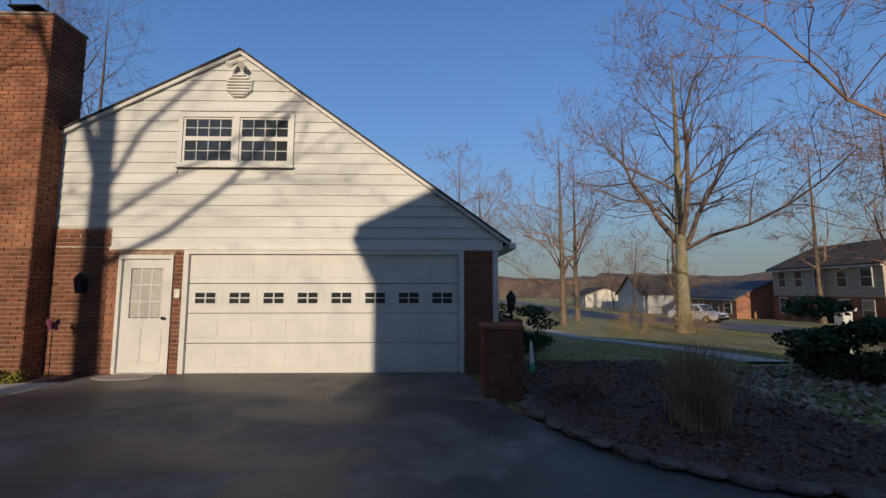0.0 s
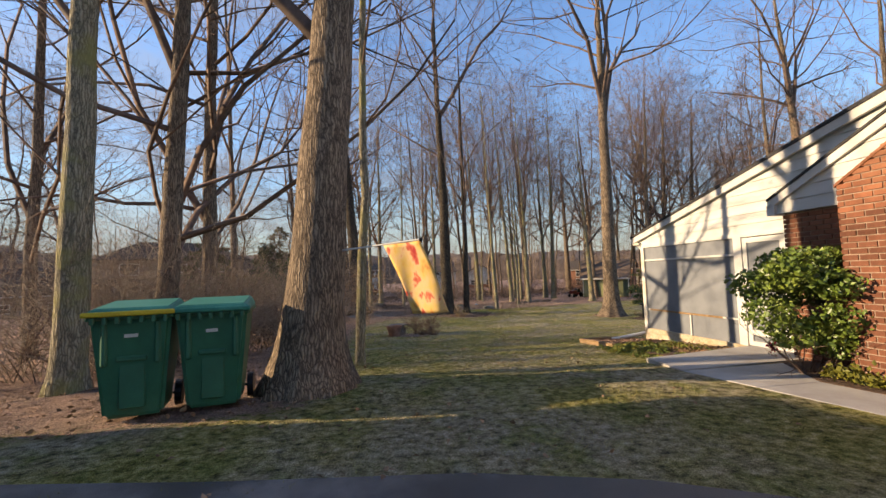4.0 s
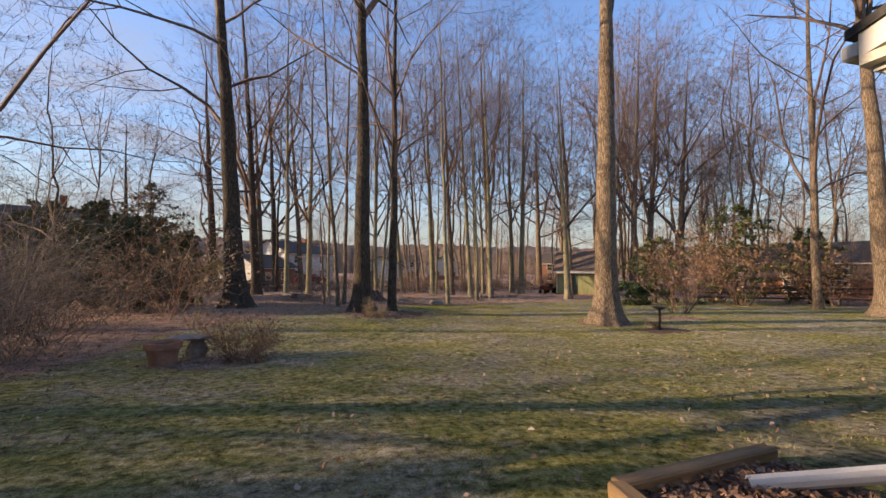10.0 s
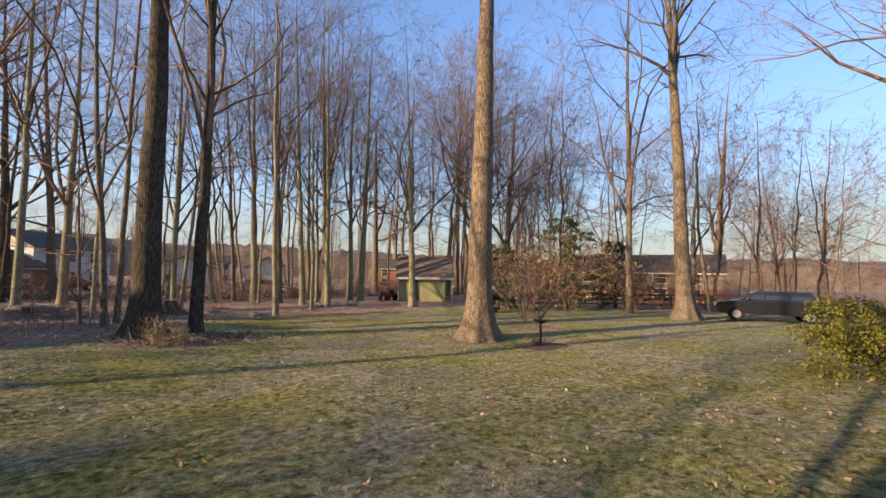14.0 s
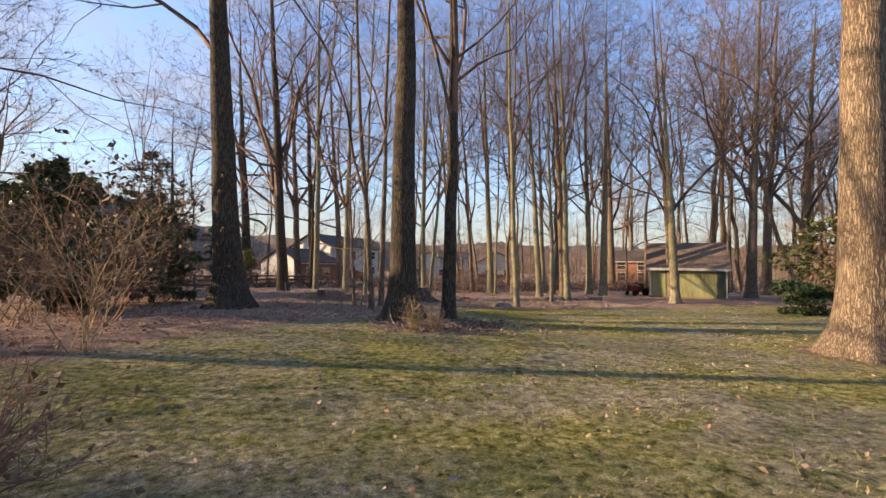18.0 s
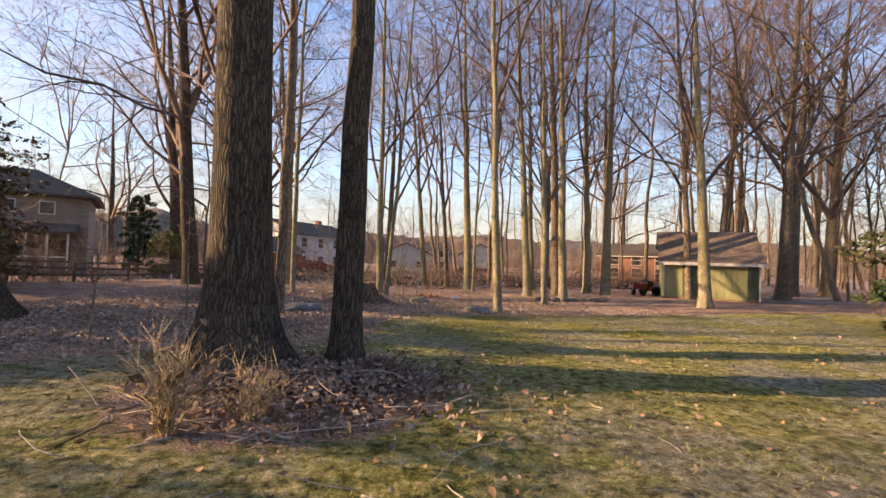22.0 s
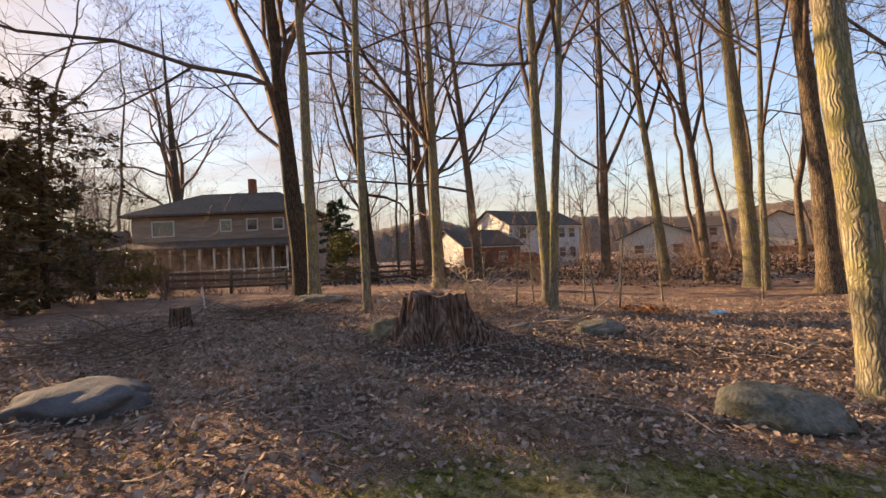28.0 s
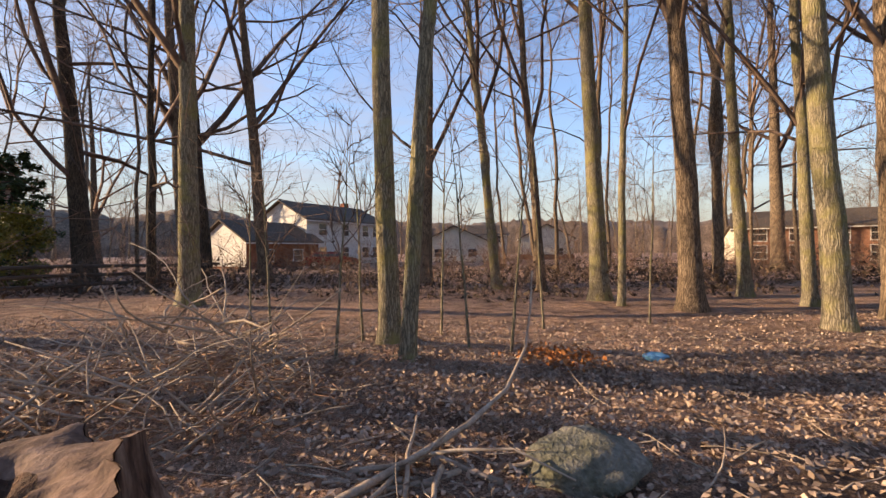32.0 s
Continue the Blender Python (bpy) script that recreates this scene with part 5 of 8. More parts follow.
woods("wood_east_garden", 14, (50, 105, 2, 78), lambda x, y: clear(x, y, 3), (10, 19), (0.6, 1.2), M_BARK, M_TWIG_RED, 930, 5, "bare trees beyond the east neighbour", 10, 3.0, (0.08, 0.25), 0.4, 0.025)
woods("wood_west_low", 15, (-86, -54, 42, 80), lambda x, y: clear(x, y, 2.5), (18, 25), (0.5, 0.9), M_BARK, M_TWIG, 950, 4, "broad bare trees round the west neighbour", 11, 3.6, (0.12, 0.3), 0.42, 0.014)
woods("wood_east_near", 16, (29, 54, 22, 64), lambda x, y: clear(x, y, 3), (13, 19), (0.6, 1.1), M_BARK, M_TWIG, 940, 5, "bare trees along the east fence", 12, 3.6, (0.2, 0.4), 0.40, 0.010)
woods("wood_east_yard", 26, (30, 62, 6, 36), lambda x, y: clear(x, y, 3), (8, 15), (0.5, 0.9), M_BARK, M_TWIG_RED, 945, 5, "bare trees of the yard beyond the east fence", 12, 3.0, (0.12, 0.3), 0.42, 0.012)
woods("wood_east", 15, (42, 120, -120, 0), lambda x, y: clear(x, y, 3.5) and not (-33 < y < -24), (9, 17), (0.7, 1.3), M_BARK, M_TWIG_RED, 900, 6, "bare trees along the street", 10, 3.4, (0.1, 0.25), 0.36, 0.025)


# ---- far distance: wooded rise all round ----
def far_rise():
    v, n = [], 900
    for k, (r, h) in enumerate(((190, -3), (205, 11), (235, 16), (320, 20))):
        for i in range(n):
            a = i * 2 * math.pi / n
            j = h * (1.0 - 0.22 * math.cos(a) + 0.22 * math.sin(a)) * (0.75 + 0.45 * noise.noise(Vector((math.cos(a) * 5, math.sin(a) * 5, k)))) + ((1.6 * noise.noise(Vector((math.cos(a) * 60, math.sin(a) * 60, k * 3))) + 1.1 * noise.noise(Vector((math.cos(a) * 190, math.sin(a) * 190, k * 3)))) if k else 0)
            v.append((r * math.cos(a), 30 + r * math.sin(a), j if k else -4))
    f = [(k * n + i, k * n + (i + 1) % n, (k + 1) * n + (i + 1) % n, (k + 1) * n + i) for k in range(3) for i in range(n)]
    m = material("far_woodland", [(0.10, 0.072, 0.052), (0.17, 0.12, 0.085), (0.25, 0.18, 0.13)], 0.12, 0.95, 0.5, 2.2, vary=0.48, stretch=(1, 1, 0.16))
    tagged(mesh_of("backdrop", v, f, m, smooth=True), "distant rise of reddish-brown winter woodland", "hills", kind="structure")


far_rise()


# ---- foliage and shrubs ----
def leaf_mesh(name, centres, size, mat, parent, seed, flat=0.0, long=1.6):
    """Small folded leaves at the given places, each four-cornered."""
    rng = np.random.RandomState(seed)
    c = np.array(centres, float)
    n = len(c)
    d = rng.normal(size=(n, 3))
    if flat:
        d[:, 2] *= 1 - flat
    d /= np.linalg.norm(d, axis=1, keepdims=True)
    e = rng.normal(size=(n, 3))
    if flat:
        e[:, 2] *= 1 - flat
    e -= (e * d).sum(1, keepdims=True) * d
    e /= np.linalg.norm(e, axis=1, keepdims=True)
    s = size * rng.uniform(0.6, 1.3, (n, 1))
    nrm = np.cross(d, e) * s * 0.25
    v = np.stack([c - d * s * long / 2, c + e * s / 2 + nrm, c + d * s * long / 2, c - e * s / 2 + nrm], 1).reshape(-1, 3)
    k = np.arange(n)[:, None] * 4
    f = np.concatenate([k + np.array([[0, 1, 2]]), k + np.array([[0, 2, 3]])], 0)
    return raw_mesh(name, v, f, mat, parent)


def clumped(rng, n, blobs):
    out = []
    for _ in range(n):
        x, y, z, rx, ry, rz = rng.choice(blobs)
        d = Vector((rng.gauss(0, 1), rng.gauss(0, 1), rng.gauss(0, 1))).normalized() * (0.55 + 0.5 * rng.random())
        out.append((x + d.x * rx, y + d.y * ry, z + d.z * rz))
    return out


def shrub(name, label, x, y, w, h, leaves, size, mat, seed, stems=10, base=0.35, twig=M_TWIG, category="shrub", blobs=14, squash=1.0, z=None):
    """A leafy shrub: stems from one foot, leaves in uneven clumps."""
    rng = random.Random(seed)
    t = thing(name, label, category, x, y, gz(x, y) if z is None else z)
    segs, bl = [], []
    for i in range(stems):
        a = i * 2.4 + rng.random()
        limb(rng, segs, Vector((0.07 * math.cos(a), 0.07 * math.sin(a), -0.05)), Vector((math.cos(a) * w * 0.35 / h * 2, math.sin(a) * w * 0.35 / h * 2, 1)).normalized(), h * rng.uniform(0.35, 0.5), 0.014, 0, 2, 0.1, 0.8, 1.0)
    v, f = tubes(segs, 4)
    raw_mesh("branchwork", v, f, twig, t)
    for i in range(blobs):
        a, r = rng.uniform(0, 6.28), w / 2 * math.sqrt(rng.random()) * 0.8
        zz = base * h + (h * (1 - base)) * rng.random()
        k = 0.65 + 0.35 * math.sin(math.pi * min(1, max(0.1, (zz - base * h) / (h * (1 - base)))))
        bl.append((math.cos(a) * r * k, math.sin(a) * r * k, zz * 0.92, w * 0.19, w * 0.19, h * 0.13 * squash))
    leaf_mesh("foliage", clumped(rng, leaves, bl), size, mat, t, seed)
    return t


def bare_shrub(name, label, x, y, w, h, seed, stems=14, mat=M_TWIG, leaves=0, leaf_mat=None, size=0.05, most=2, r=0.010, twigs=1.1):
    rng = random.Random(seed)
    t = thing(name, label, "shrub", x, y, gz(x, y))
    segs = []
    for i in range(stems):
        a = rng.uniform(0, 6.28)
        s = rng.uniform(0.1, 0.9)
        limb(rng, segs, Vector((0.12 * w * math.cos(a), 0.12 * w * math.sin(a), -0.04)), Vector((math.cos(a) * w / h * s, math.sin(a) * w / h * s, 1)).normalized(), h * rng.uniform(0.55, 0.95), r, 0, most, 0.15, twigs)
    v, f = tubes(segs, 3)
    raw_mesh("branchwork", v, f, mat, t)
    if leaves:
        tips = [s[3:6] for s in rng.choices(segs, k=leaves)]
        leaf_mesh("leaves", tips, size, leaf_mat or M_DRY, t, seed)
    return t


# by the chimney and the walk
shrub("holly_shrub", "glossy green holly shrub growing beside the brick chimney", -0.50, 5.0, 1.75, 1.72, 9000, 0.048, M_LEAF, 31, 10, 0.26, blobs=22)
shrub("azalea", "small red-flowered plant at the screen door", 0.2, 6.15, 0.2, 0.34, 60, 0.04, material("red_petal", plain3((0.42, 0.02, 0.05), 0.3), 9, 0.6, 0, 30, island=True), 32, 5, 0.4)
cover = thing("ground_cover", "low yellow-green ground cover along the porch bed", "plants", -0.4, 8.2, gz(-0.4, 8.2), kind="stuff")
rng = random.Random(33)
spots = []
while len(spots) < 13000:
    x, y = rng.gauss(-0.35, 0.5), rng.uniform(-1.3, 0.5)
    if -1.2 < x < 1.08 and y > -1.25 + 0.16 * x and rng.random() < 0.25 + 0.75 * (0.5 + 0.5 * noise.noise(Vector((x * 2.6, y * 2.6, 4)))) * (1 if x < 0.3 else 0.6):
        spots.append((x, y, 0.01 + rng.random() * 0.17 * (0.55 + 0.6 * noise.noise(Vector((x * 3.5, y * 3.5, 9))))))
leaf_mesh("foliage", spots[:8500], 0.024, M_LEAF_YEL, cover, 34, 0.2, 2.4)
leaf_mesh("foliage", spots[8500:], 0.027, M_LEAF, cover, 36, 0.2, 2.2)
cover2 = thing("ground_cover", "low mossy plants at the foot of the chimney", "plants", -0.62, 3.4, 0.0, kind="stuff")
leaf_mesh("foliage", [(rng.gauss(0.0, 0.07), rng.uniform(-1.2, 1.3), 0.02 + abs(rng.gauss(0, 0.07))) for _ in range(1500)], 0.045, M_LEAF_YEL, cover2, 35)
butterfly = thing("garden_stake", "purple-red metal butterfly stake beside the chimney", "garden ornament", -0.42, 1.95, 0.0)
M_ORN = material("purple_enamel", plain3((0.20, 0.05, 0.10), 0.25), 9, 0.4, 0.1, 40)
part("stake", cyl(bmesh.new(), (0, 0, -0.05), (0, 0, 0.86), 0.006, n=6), M_BLACK, butterfly)
part("insect_body", lump(bmesh.new(), 0, 0, 0.90, 0.012, 0.012, 0.07, 2, 0.1), M_BLACK, butterfly)
for s in (-1, 1):
    bm = bmesh.new()
    prism(bm, [(0, s * 0.01, 0.86), (0, s * 0.05, 0.80), (0, s * 0.09, 0.82), (0, s * 0.08, 0.88), (0, s * 0.12, 0.93), (0, s * 0.11, 1.0), (0, s * 0.06, 0.99), (0, s * 0.01, 0.93)], (0.005, 0, 0))
    part("wing", bm, M_ORN, butterfly)


# ---- bins ----
def wheelie_bin(x, y, rz, label, lid_mat):
    t = thing("wheelie_bin", label, "bin", x, y, gz(x, y), rz, group="bins beside the driveway")
    t.scale = (1.22, 1.2, 1.2)
    bm = bmesh.new()
    lo = [(-0.23, -0.24, 0.06), (0.23, -0.24, 0.06), (0.23, 0.22, 0.06), (-0.23, 0.22, 0.06)]
    hi = [(-0.31, -0.34, 1.0), (0.31, -0.34, 1.0), (0.31, 0.34, 1.0), (-0.31, 0.34, 1.0)]
    a, b = [bm.verts.new(p) for p in lo], [bm.verts.new(p) for p in hi]
    bm.faces.new(a[::-1])
    bm.faces.new(b)
    for i in range(4):
        bm.faces.new((a[i], a[(i + 1) % 4], b[(i + 1) % 4], b[i]))
    bmesh.ops.bevel(bm, geom=bm.edges[:], offset=0.035, segments=3, affect="EDGES")
    part("body", bm, M_GREEN_BIN, t)
    part("rim", bx(-0.335, 0.335, -0.365, 0.365, 0.96, 1.02, 0.015), M_GREEN_BIN, t)
    for s in (-1, 1):
        part("rib", bx(s * 0.20 - 0.025, s * 0.20 + 0.025, -0.345, -0.25, 0.55, 0.95, 0.015), M_GREEN_BIN, t)
    part("catch_bar", bx(-0.12, 0.12, -0.315, -0.27, 0.58, 0.63, 0.012), M_GREEN_BIN, t)
    part("recess", bx(-0.10, 0.10, -0.292, -0.262, 0.15, 0.60, 0.01), M_GREEN_BIN, t, "dark recessed front panel")
    part("label", bx(-0.05, 0.05, -0.336, -0.322, 0.80, 0.83), M_TRIM, t, "small pale embossed mark")
    bm = bmesh.new()
    v = [bm.verts.new(p) for p in ((-0.34, -0.40, 1.02), (0.34, -0.40, 1.02), (0.34, 0.37, 1.02), (-0.34, 0.37, 1.02), (-0.29, -0.34, 1.07), (0.29, -0.34, 1.07), (0.29, 0.33, 1.12), (-0.29, 0.33, 1.12))]
    for q in ((0, 1, 5, 4), (1, 2, 6, 5), (2, 3, 7, 6), (3, 0, 4, 7), (4, 5, 6, 7), (3, 2, 1, 0)):
        bm.faces.new([v[k] for k in q])
    bmesh.ops.bevel(bm, geom=bm.edges[:], offset=0.012, segments=2, affect="EDGES")
    part("lid", bm, M_GREEN_LID, t, "ridged hinged lid")
    part("lip", bx(-0.345, 0.345, -0.425, -0.385, 1.0, 1.045, 0.01), lid_mat, t, "front edge of the lid")
    for k in range(7):
        part("ridge", bx(-0.27 + k * 0.09 - 0.018, -0.27 + k * 0.09 + 0.018, -0.41, -0.37, 0.93, 1.0, 0.008), M_GREEN_BIN, t)
    part("handle", cyl(bmesh.new(), (-0.25, 0.42, 0.98), (0.25, 0.42, 0.98), 0.018), M_GREEN_BIN, t)
    part("axle", cyl(bmesh.new(), (-0.3, 0.27, 0.13), (0.3, 0.27, 0.13), 0.012), M_BLACK, t)
    for s in (-1, 1):
        part("wheel", cyl(bmesh.new(), (s * 0.26, 0.27, 0.13), (s * 0.32, 0.27, 0.13), 0.13, n=18), M_BLACK, t)
    return t


wheelie_bin(-9.2, 5.6, 14, "dark green wheelie bin with a yellow-edged lid beside a tree", M_YELLOW)
wheelie_bin(-8.42, 5.8, 10, "dark green wheelie bin with a faded green lid", M_GREEN_LID)

# ---- flag on the tree ----
fl = thing("garden_flag", "yellow and red autumn flag on a pole fixed to the tree", "flag", 0, 0, 0)
P0, P1 = Vector((-7.0, 6.3, 1.88)), Vector((-5.85, 5.46, 1.96))
part("pole", cyl(bmesh.new(), P0, P1, 0.013, n=8), M_TRIM, fl)
part("finial", lump(bmesh.new(), P1.x, P1.y, P1.z, 0.03, 0.03, 0.03, 2, 0), M_BLACK, fl)
part("bracket", lump(bmesh.new(), P0.x, P0.y, P0.z, 0.05, 0.05, 0.06, 3, 0.1), M_BLACK, fl)
M_FLAG = bpy.data.materials.new("flag_print")
M_FLAG.use_nodes = True
_n = M_FLAG.node_tree
_b = _n.nodes["Principled BSDF"]
_c = ramp(_n, tex_noise(_n, 5.0, 3, 0.55, stretch=(1, 1, 0.6)), [(0.32, (0.45, 0.03, 0.03)), (0.39, (0.66, 0.16, 0.08)), (0.44, (0.78, 0.52, 0.26)), (0.58, (0.76, 0.50, 0.13)), (0.66, (0.72, 0.30, 0.08)), (0.74, (0.50, 0.08, 0.04))])
_n.links.new(_c, _b.inputs["Base Color"])
_b.inputs["Roughness"].default_value = 0.85
_b.inputs["Transmission Weight"].default_value = 0.0
dirp = (P1 - P0).normalized()
v, f, nu, nv = [], [], 12, 18
for j in range(nv + 1):
    for i in range(nu + 1):
        u, w = i / nu, j / nv
        p = P1 - dirp * (0.56 * (1 - u) + 0.02) + Vector((0.40 * w, 0.02 * w, -0.95 * w - 0.012))
        p += Vector((0.02, -0.04, 0)) * math.sin(u * 7 + w * 4) * (0.3 + w)
        v.append(p)
f = [(j * (nu + 1) + i, j * (nu + 1) + i + 1, (j + 1) * (nu + 1) + i + 1, (j + 1) * (nu + 1) + i) for j in range(nv) for i in range(nu)]
cl = mesh_of("cloth", v, f, M_FLAG, fl, "yellow cloth printed with red leaves", True)
sm = cl.modifiers.new("thickness", "SOLIDIFY")
sm.thickness = 0.004

# ---- pier, bed and front garden ----
pier = thing("brick_pier", "low red brick pier at the driveway's edge", "pier", -1.55, -5.38, 0)
part("core", bx(-0.24, 0.24, -0.25, 0.25, -0.1, 0.93), M_MORTAR, pier)
brick_wall(pier, [((-0.252 + 0.012, -0.26, 0), (0, 1, 0), (-1, 0, 0), 0.52, 0, 0.93, lambda u, z: True),
                  ((-0.26, 0.24, 0), (1, 0, 0), (0, 1, 0), 0.52, 0, 0.93, lambda u, z: True),
                  ((-0.26, -0.24, 0), (1, 0, 0), (0, -1, 0), 0.52, 0, 0.93, lambda u, z: True)], 0.022, 150)
part("capstone", bx(-0.28, 0.28, -0.29, 0.29, 0.93, 1.0, 0.012), M_BRICK_FAR, pier)
lantern(-0.35, -5.62, 0.0, "black post lantern behind the brick pier", False).location = (-0.30, -5.78, 0.98)
lp = thing("lantern_pedestal", "brick pedestal under the lantern", "pier", -0.30, -5.78, 0)
part("shaft", bx(-0.16, 0.16, -0.16, 0.16, -0.1, 0.98, 0.01), M_BRICK_FAR, lp)
M_EDGE = material("dark_edging_stone", [(0.07, 0.055, 0.045), (0.12, 0.095, 0.08), (0.19, 0.155, 0.13)], 6, 0.9, 0.5, 50, bump_dist=0.02)
front_bed = thing("planting_bed", "dark mulched planting bed edged with stones beside the driveway", "flower bed")
EDGE = [(-1.75, -5.75), (-2.45, -5.55), (-3.2, -5.78), (-3.95, -6.25), (-4.45, -6.95), (-4.75, -7.9), (-4.8, -9.2)]
bm = bmesh.new()
prism(bm, [(x, y, -0.06) for x, y in EDGE] + [(1.5, -9.2, -0.2), (1.0, -5.95, -0.06)], (0, 0, 0.11))
part("mulch", bm, M_MULCH, front_bed)
rng = random.Random(41)
for i, (p, q) in enumerate(zip(EDGE, EDGE[1:])):
    L = math.hypot(q[0] - p[0], q[1] - p[1])
    n = max(2, int(L / 0.27))
    for k in range(n):
        u = (k + 0.5) / n
        x, y = p[0] + (q[0] - p[0]) * u, p[1] + (q[1] - p[1]) * u
        s = tagged(part("edging_stone", lump(bmesh.new(), 0, 0, 0, 0.155 * rng.uniform(0.85, 1.2), 0.095 * rng.uniform(0.8, 1.2), 0.055 * rng.uniform(0.7, 1.3), 50 + i * 5 + k, 0.3, 2), M_EDGE), "rough grey-brown edging stone along the bed", "stone", "edging stones")
        s.matrix_world = pose(x, y, 0.05, 0, 0, math.degrees(math.atan2(q[1] - p[1], q[0] - p[0])) + rng.uniform(-14, 14))
M_CHIP = material("bark_chip", [(0.07, 0.045, 0.032), (0.15, 0.10, 0.07), (0.27, 0.19, 0.14)], 4, 0.9, 0, 50, island=True)
M_PEBBLE = material("river_gravel", [(0.20, 0.155, 0.115), (0.33, 0.265, 0.20), (0.48, 0.40, 0.31)], 6, 0.85, 0.2, 60, island=True)
chips = thing("mulch_chips", "loose bark chips and leaves over the front bed", "mulch", kind="stuff")
rng = np.random.RandomState(48)
cp = np.stack([rng.uniform(-4.3, 1.0, 5200), rng.uniform(-9.0, -5.9, 5200), np.full(5200, 0.055)], 1)
cp = cp[(cp[:, 0] > np.interp(cp[:, 1], [-9.2, -7.9, -6.95, -6.25, -5.78], [-4.7, -4.6, -4.3, -3.75, -2.9])) & (cp[:, 1] < -5.75)]
leaf_mesh("chips", cp, 0.035, M_CHIP, chips, 49, 0.6, 1.8)["kind"] = "stuff"
gravel = thing("gravel", "patch of grey river gravel and leaves in the bed", "gravel", kind="stuff")
rng = np.random.RandomState(42)
gp = np.stack([rng.uniform(-4.2, 1.4, 2600), rng.uniform(-12.5, -7.6, 2600), np.zeros(2600)], 1)
gp[:, 2] = [gz(a, b) + 0.02 for a, b, _ in gp]
leaf_mesh("pebbles", gp, 0.085, M_PEBBLE, gravel, 43, 0.6, 1.2)
og = thing("ornamental_grass", "clump of dry upright ornamental grass in the bed", "grass", -3.1, -7.25, 0.04)
rng = random.Random(44)
segs = []
for _ in range(620):
    a, s = rng.uniform(0, 6.28), rng.uniform(0.05, 0.75)
    b = Vector((0.16 * rng.gauss(0, 0.6), 0.16 * rng.gauss(0, 0.6), 0))
    h = rng.uniform(0.4, 0.95)
    m = b + Vector((math.cos(a) * s * 0.25, math.sin(a) * s * 0.25, h * 0.6))
    segs += [(*b, *m, 0.007, 0.005), (*m, *(m + Vector((math.cos(a) * s * 0.35, math.sin(a) * s * 0.35, h * 0.4))), 0.003, 0.001)]
raw_mesh("blades", *tubes(segs, 3), M_DRYGRASS, og)
shrub("yew", "dark clipped yew beside the house corner", 3.2, -6.6, 2.2, 1.25, 4200, 0.05, M_LEAF_DARK, 45, 8, 0.1)
shrub("rhododendron", "large dark evergreen shrub in the front bed", -0.6, -12.0, 2.6, 1.5, 8000, 0.06, M_LEAF_DARK, 46, 12, 0.05)
bare_shrub("azalea_bare", "low reddish leafless shrub in the mulch", -1.9, -6.6, 0.9, 0.5, 47, 22, M_TWIG_RED)
bare_shrub("azalea_bare", "low reddish leafless shrub in the mulch", -0.9, -12.6, 1.6, 0.9, 48, 26, M_TWIG_RED)
bare_shrub("forsythia", "wide yellowish leafless shrub on the front lawn", 17.8, -20.2, 3.2, 1.9, 49, 40, material("yellow_twig", plain3((0.34, 0.22, 0.10), 0.25), 4, 0.9, 0, 40, island=True))
bare_shrub("forsythia", "wide yellowish leafless shrub on the front lawn", 18.5, -17.2, 3.0, 1.7, 50, 36, bpy.data.materials["yellow_twig"])
sg = thing("yard_sign", "small white and green folded garden flag on a wire stake", "sign", -0.45, -6.15, 0.03, 62)
part("stake", cyl(bmesh.new(), (0, 0, -0.05), (0, 0, 0.62), 0.006, n=5), M_BLACK, sg)
bm = bmesh.new()
prism(bm, [(0, 0.005, 0.18), (0, 0.36, 0.18), (0, 0.33, 0.64), (0, 0.20, 0.58), (0, 0.14, 0.36)], (0.006, 0, 0))
part("cloth", bm, material("white_cloth", plain3((0.62, 0.60, 0.57)), 9, 0.9, 0.1, 50), sg)
bm = bmesh.new()
prism(bm, [(-0.004, 0.0, 0.12), (-0.004, 0.36, 0.12), (-0.004, 0.36, 0.24), (-0.004, 0.1, 0.26)], (0.014, 0, 0))
part("band", bm, material("green_cloth", plain3((0.04, 0.28, 0.13)), 9, 0.9, 0.1, 50), sg, "green lower band")



# ---- street and front path ----
def strip(name, x0, x1, y0, y1, mat, label, category, lift=0.02, n=24):
    v, f = [], []
    for i in range(n + 1):
        x = x0 + (x1 - x0) * i / n
        for y in (y0, y1):
            v += [(x, y, gz(x, y) + lift), (x, y, gz(x, y) - 0.3)]
    for i in range(n):
        a, b = i * 4, i * 4 + 4
        f += [(a, b, b + 2, a + 2), (a + 1, b + 1, b, a), (a + 2, b + 2, b + 3, a + 3)]
    return tagged(mesh_of(name, v, f, mat), label, category, kind="structure")


M_ROAD = material("street_asphalt", [(0.10, 0.10, 0.105), (0.13, 0.13, 0.135), (0.165, 0.16, 0.16)], 0.4, 0.85, 0.3, 60)
strip("road", -14, 140, -32, -25, M_ROAD, "pale worn asphalt street", "road", 0.05)
strip("pavement_front", 2, 60, -12.6, -11.6, M_CONCRETE, "pale concrete path across the front lawn", "path", 0.05)


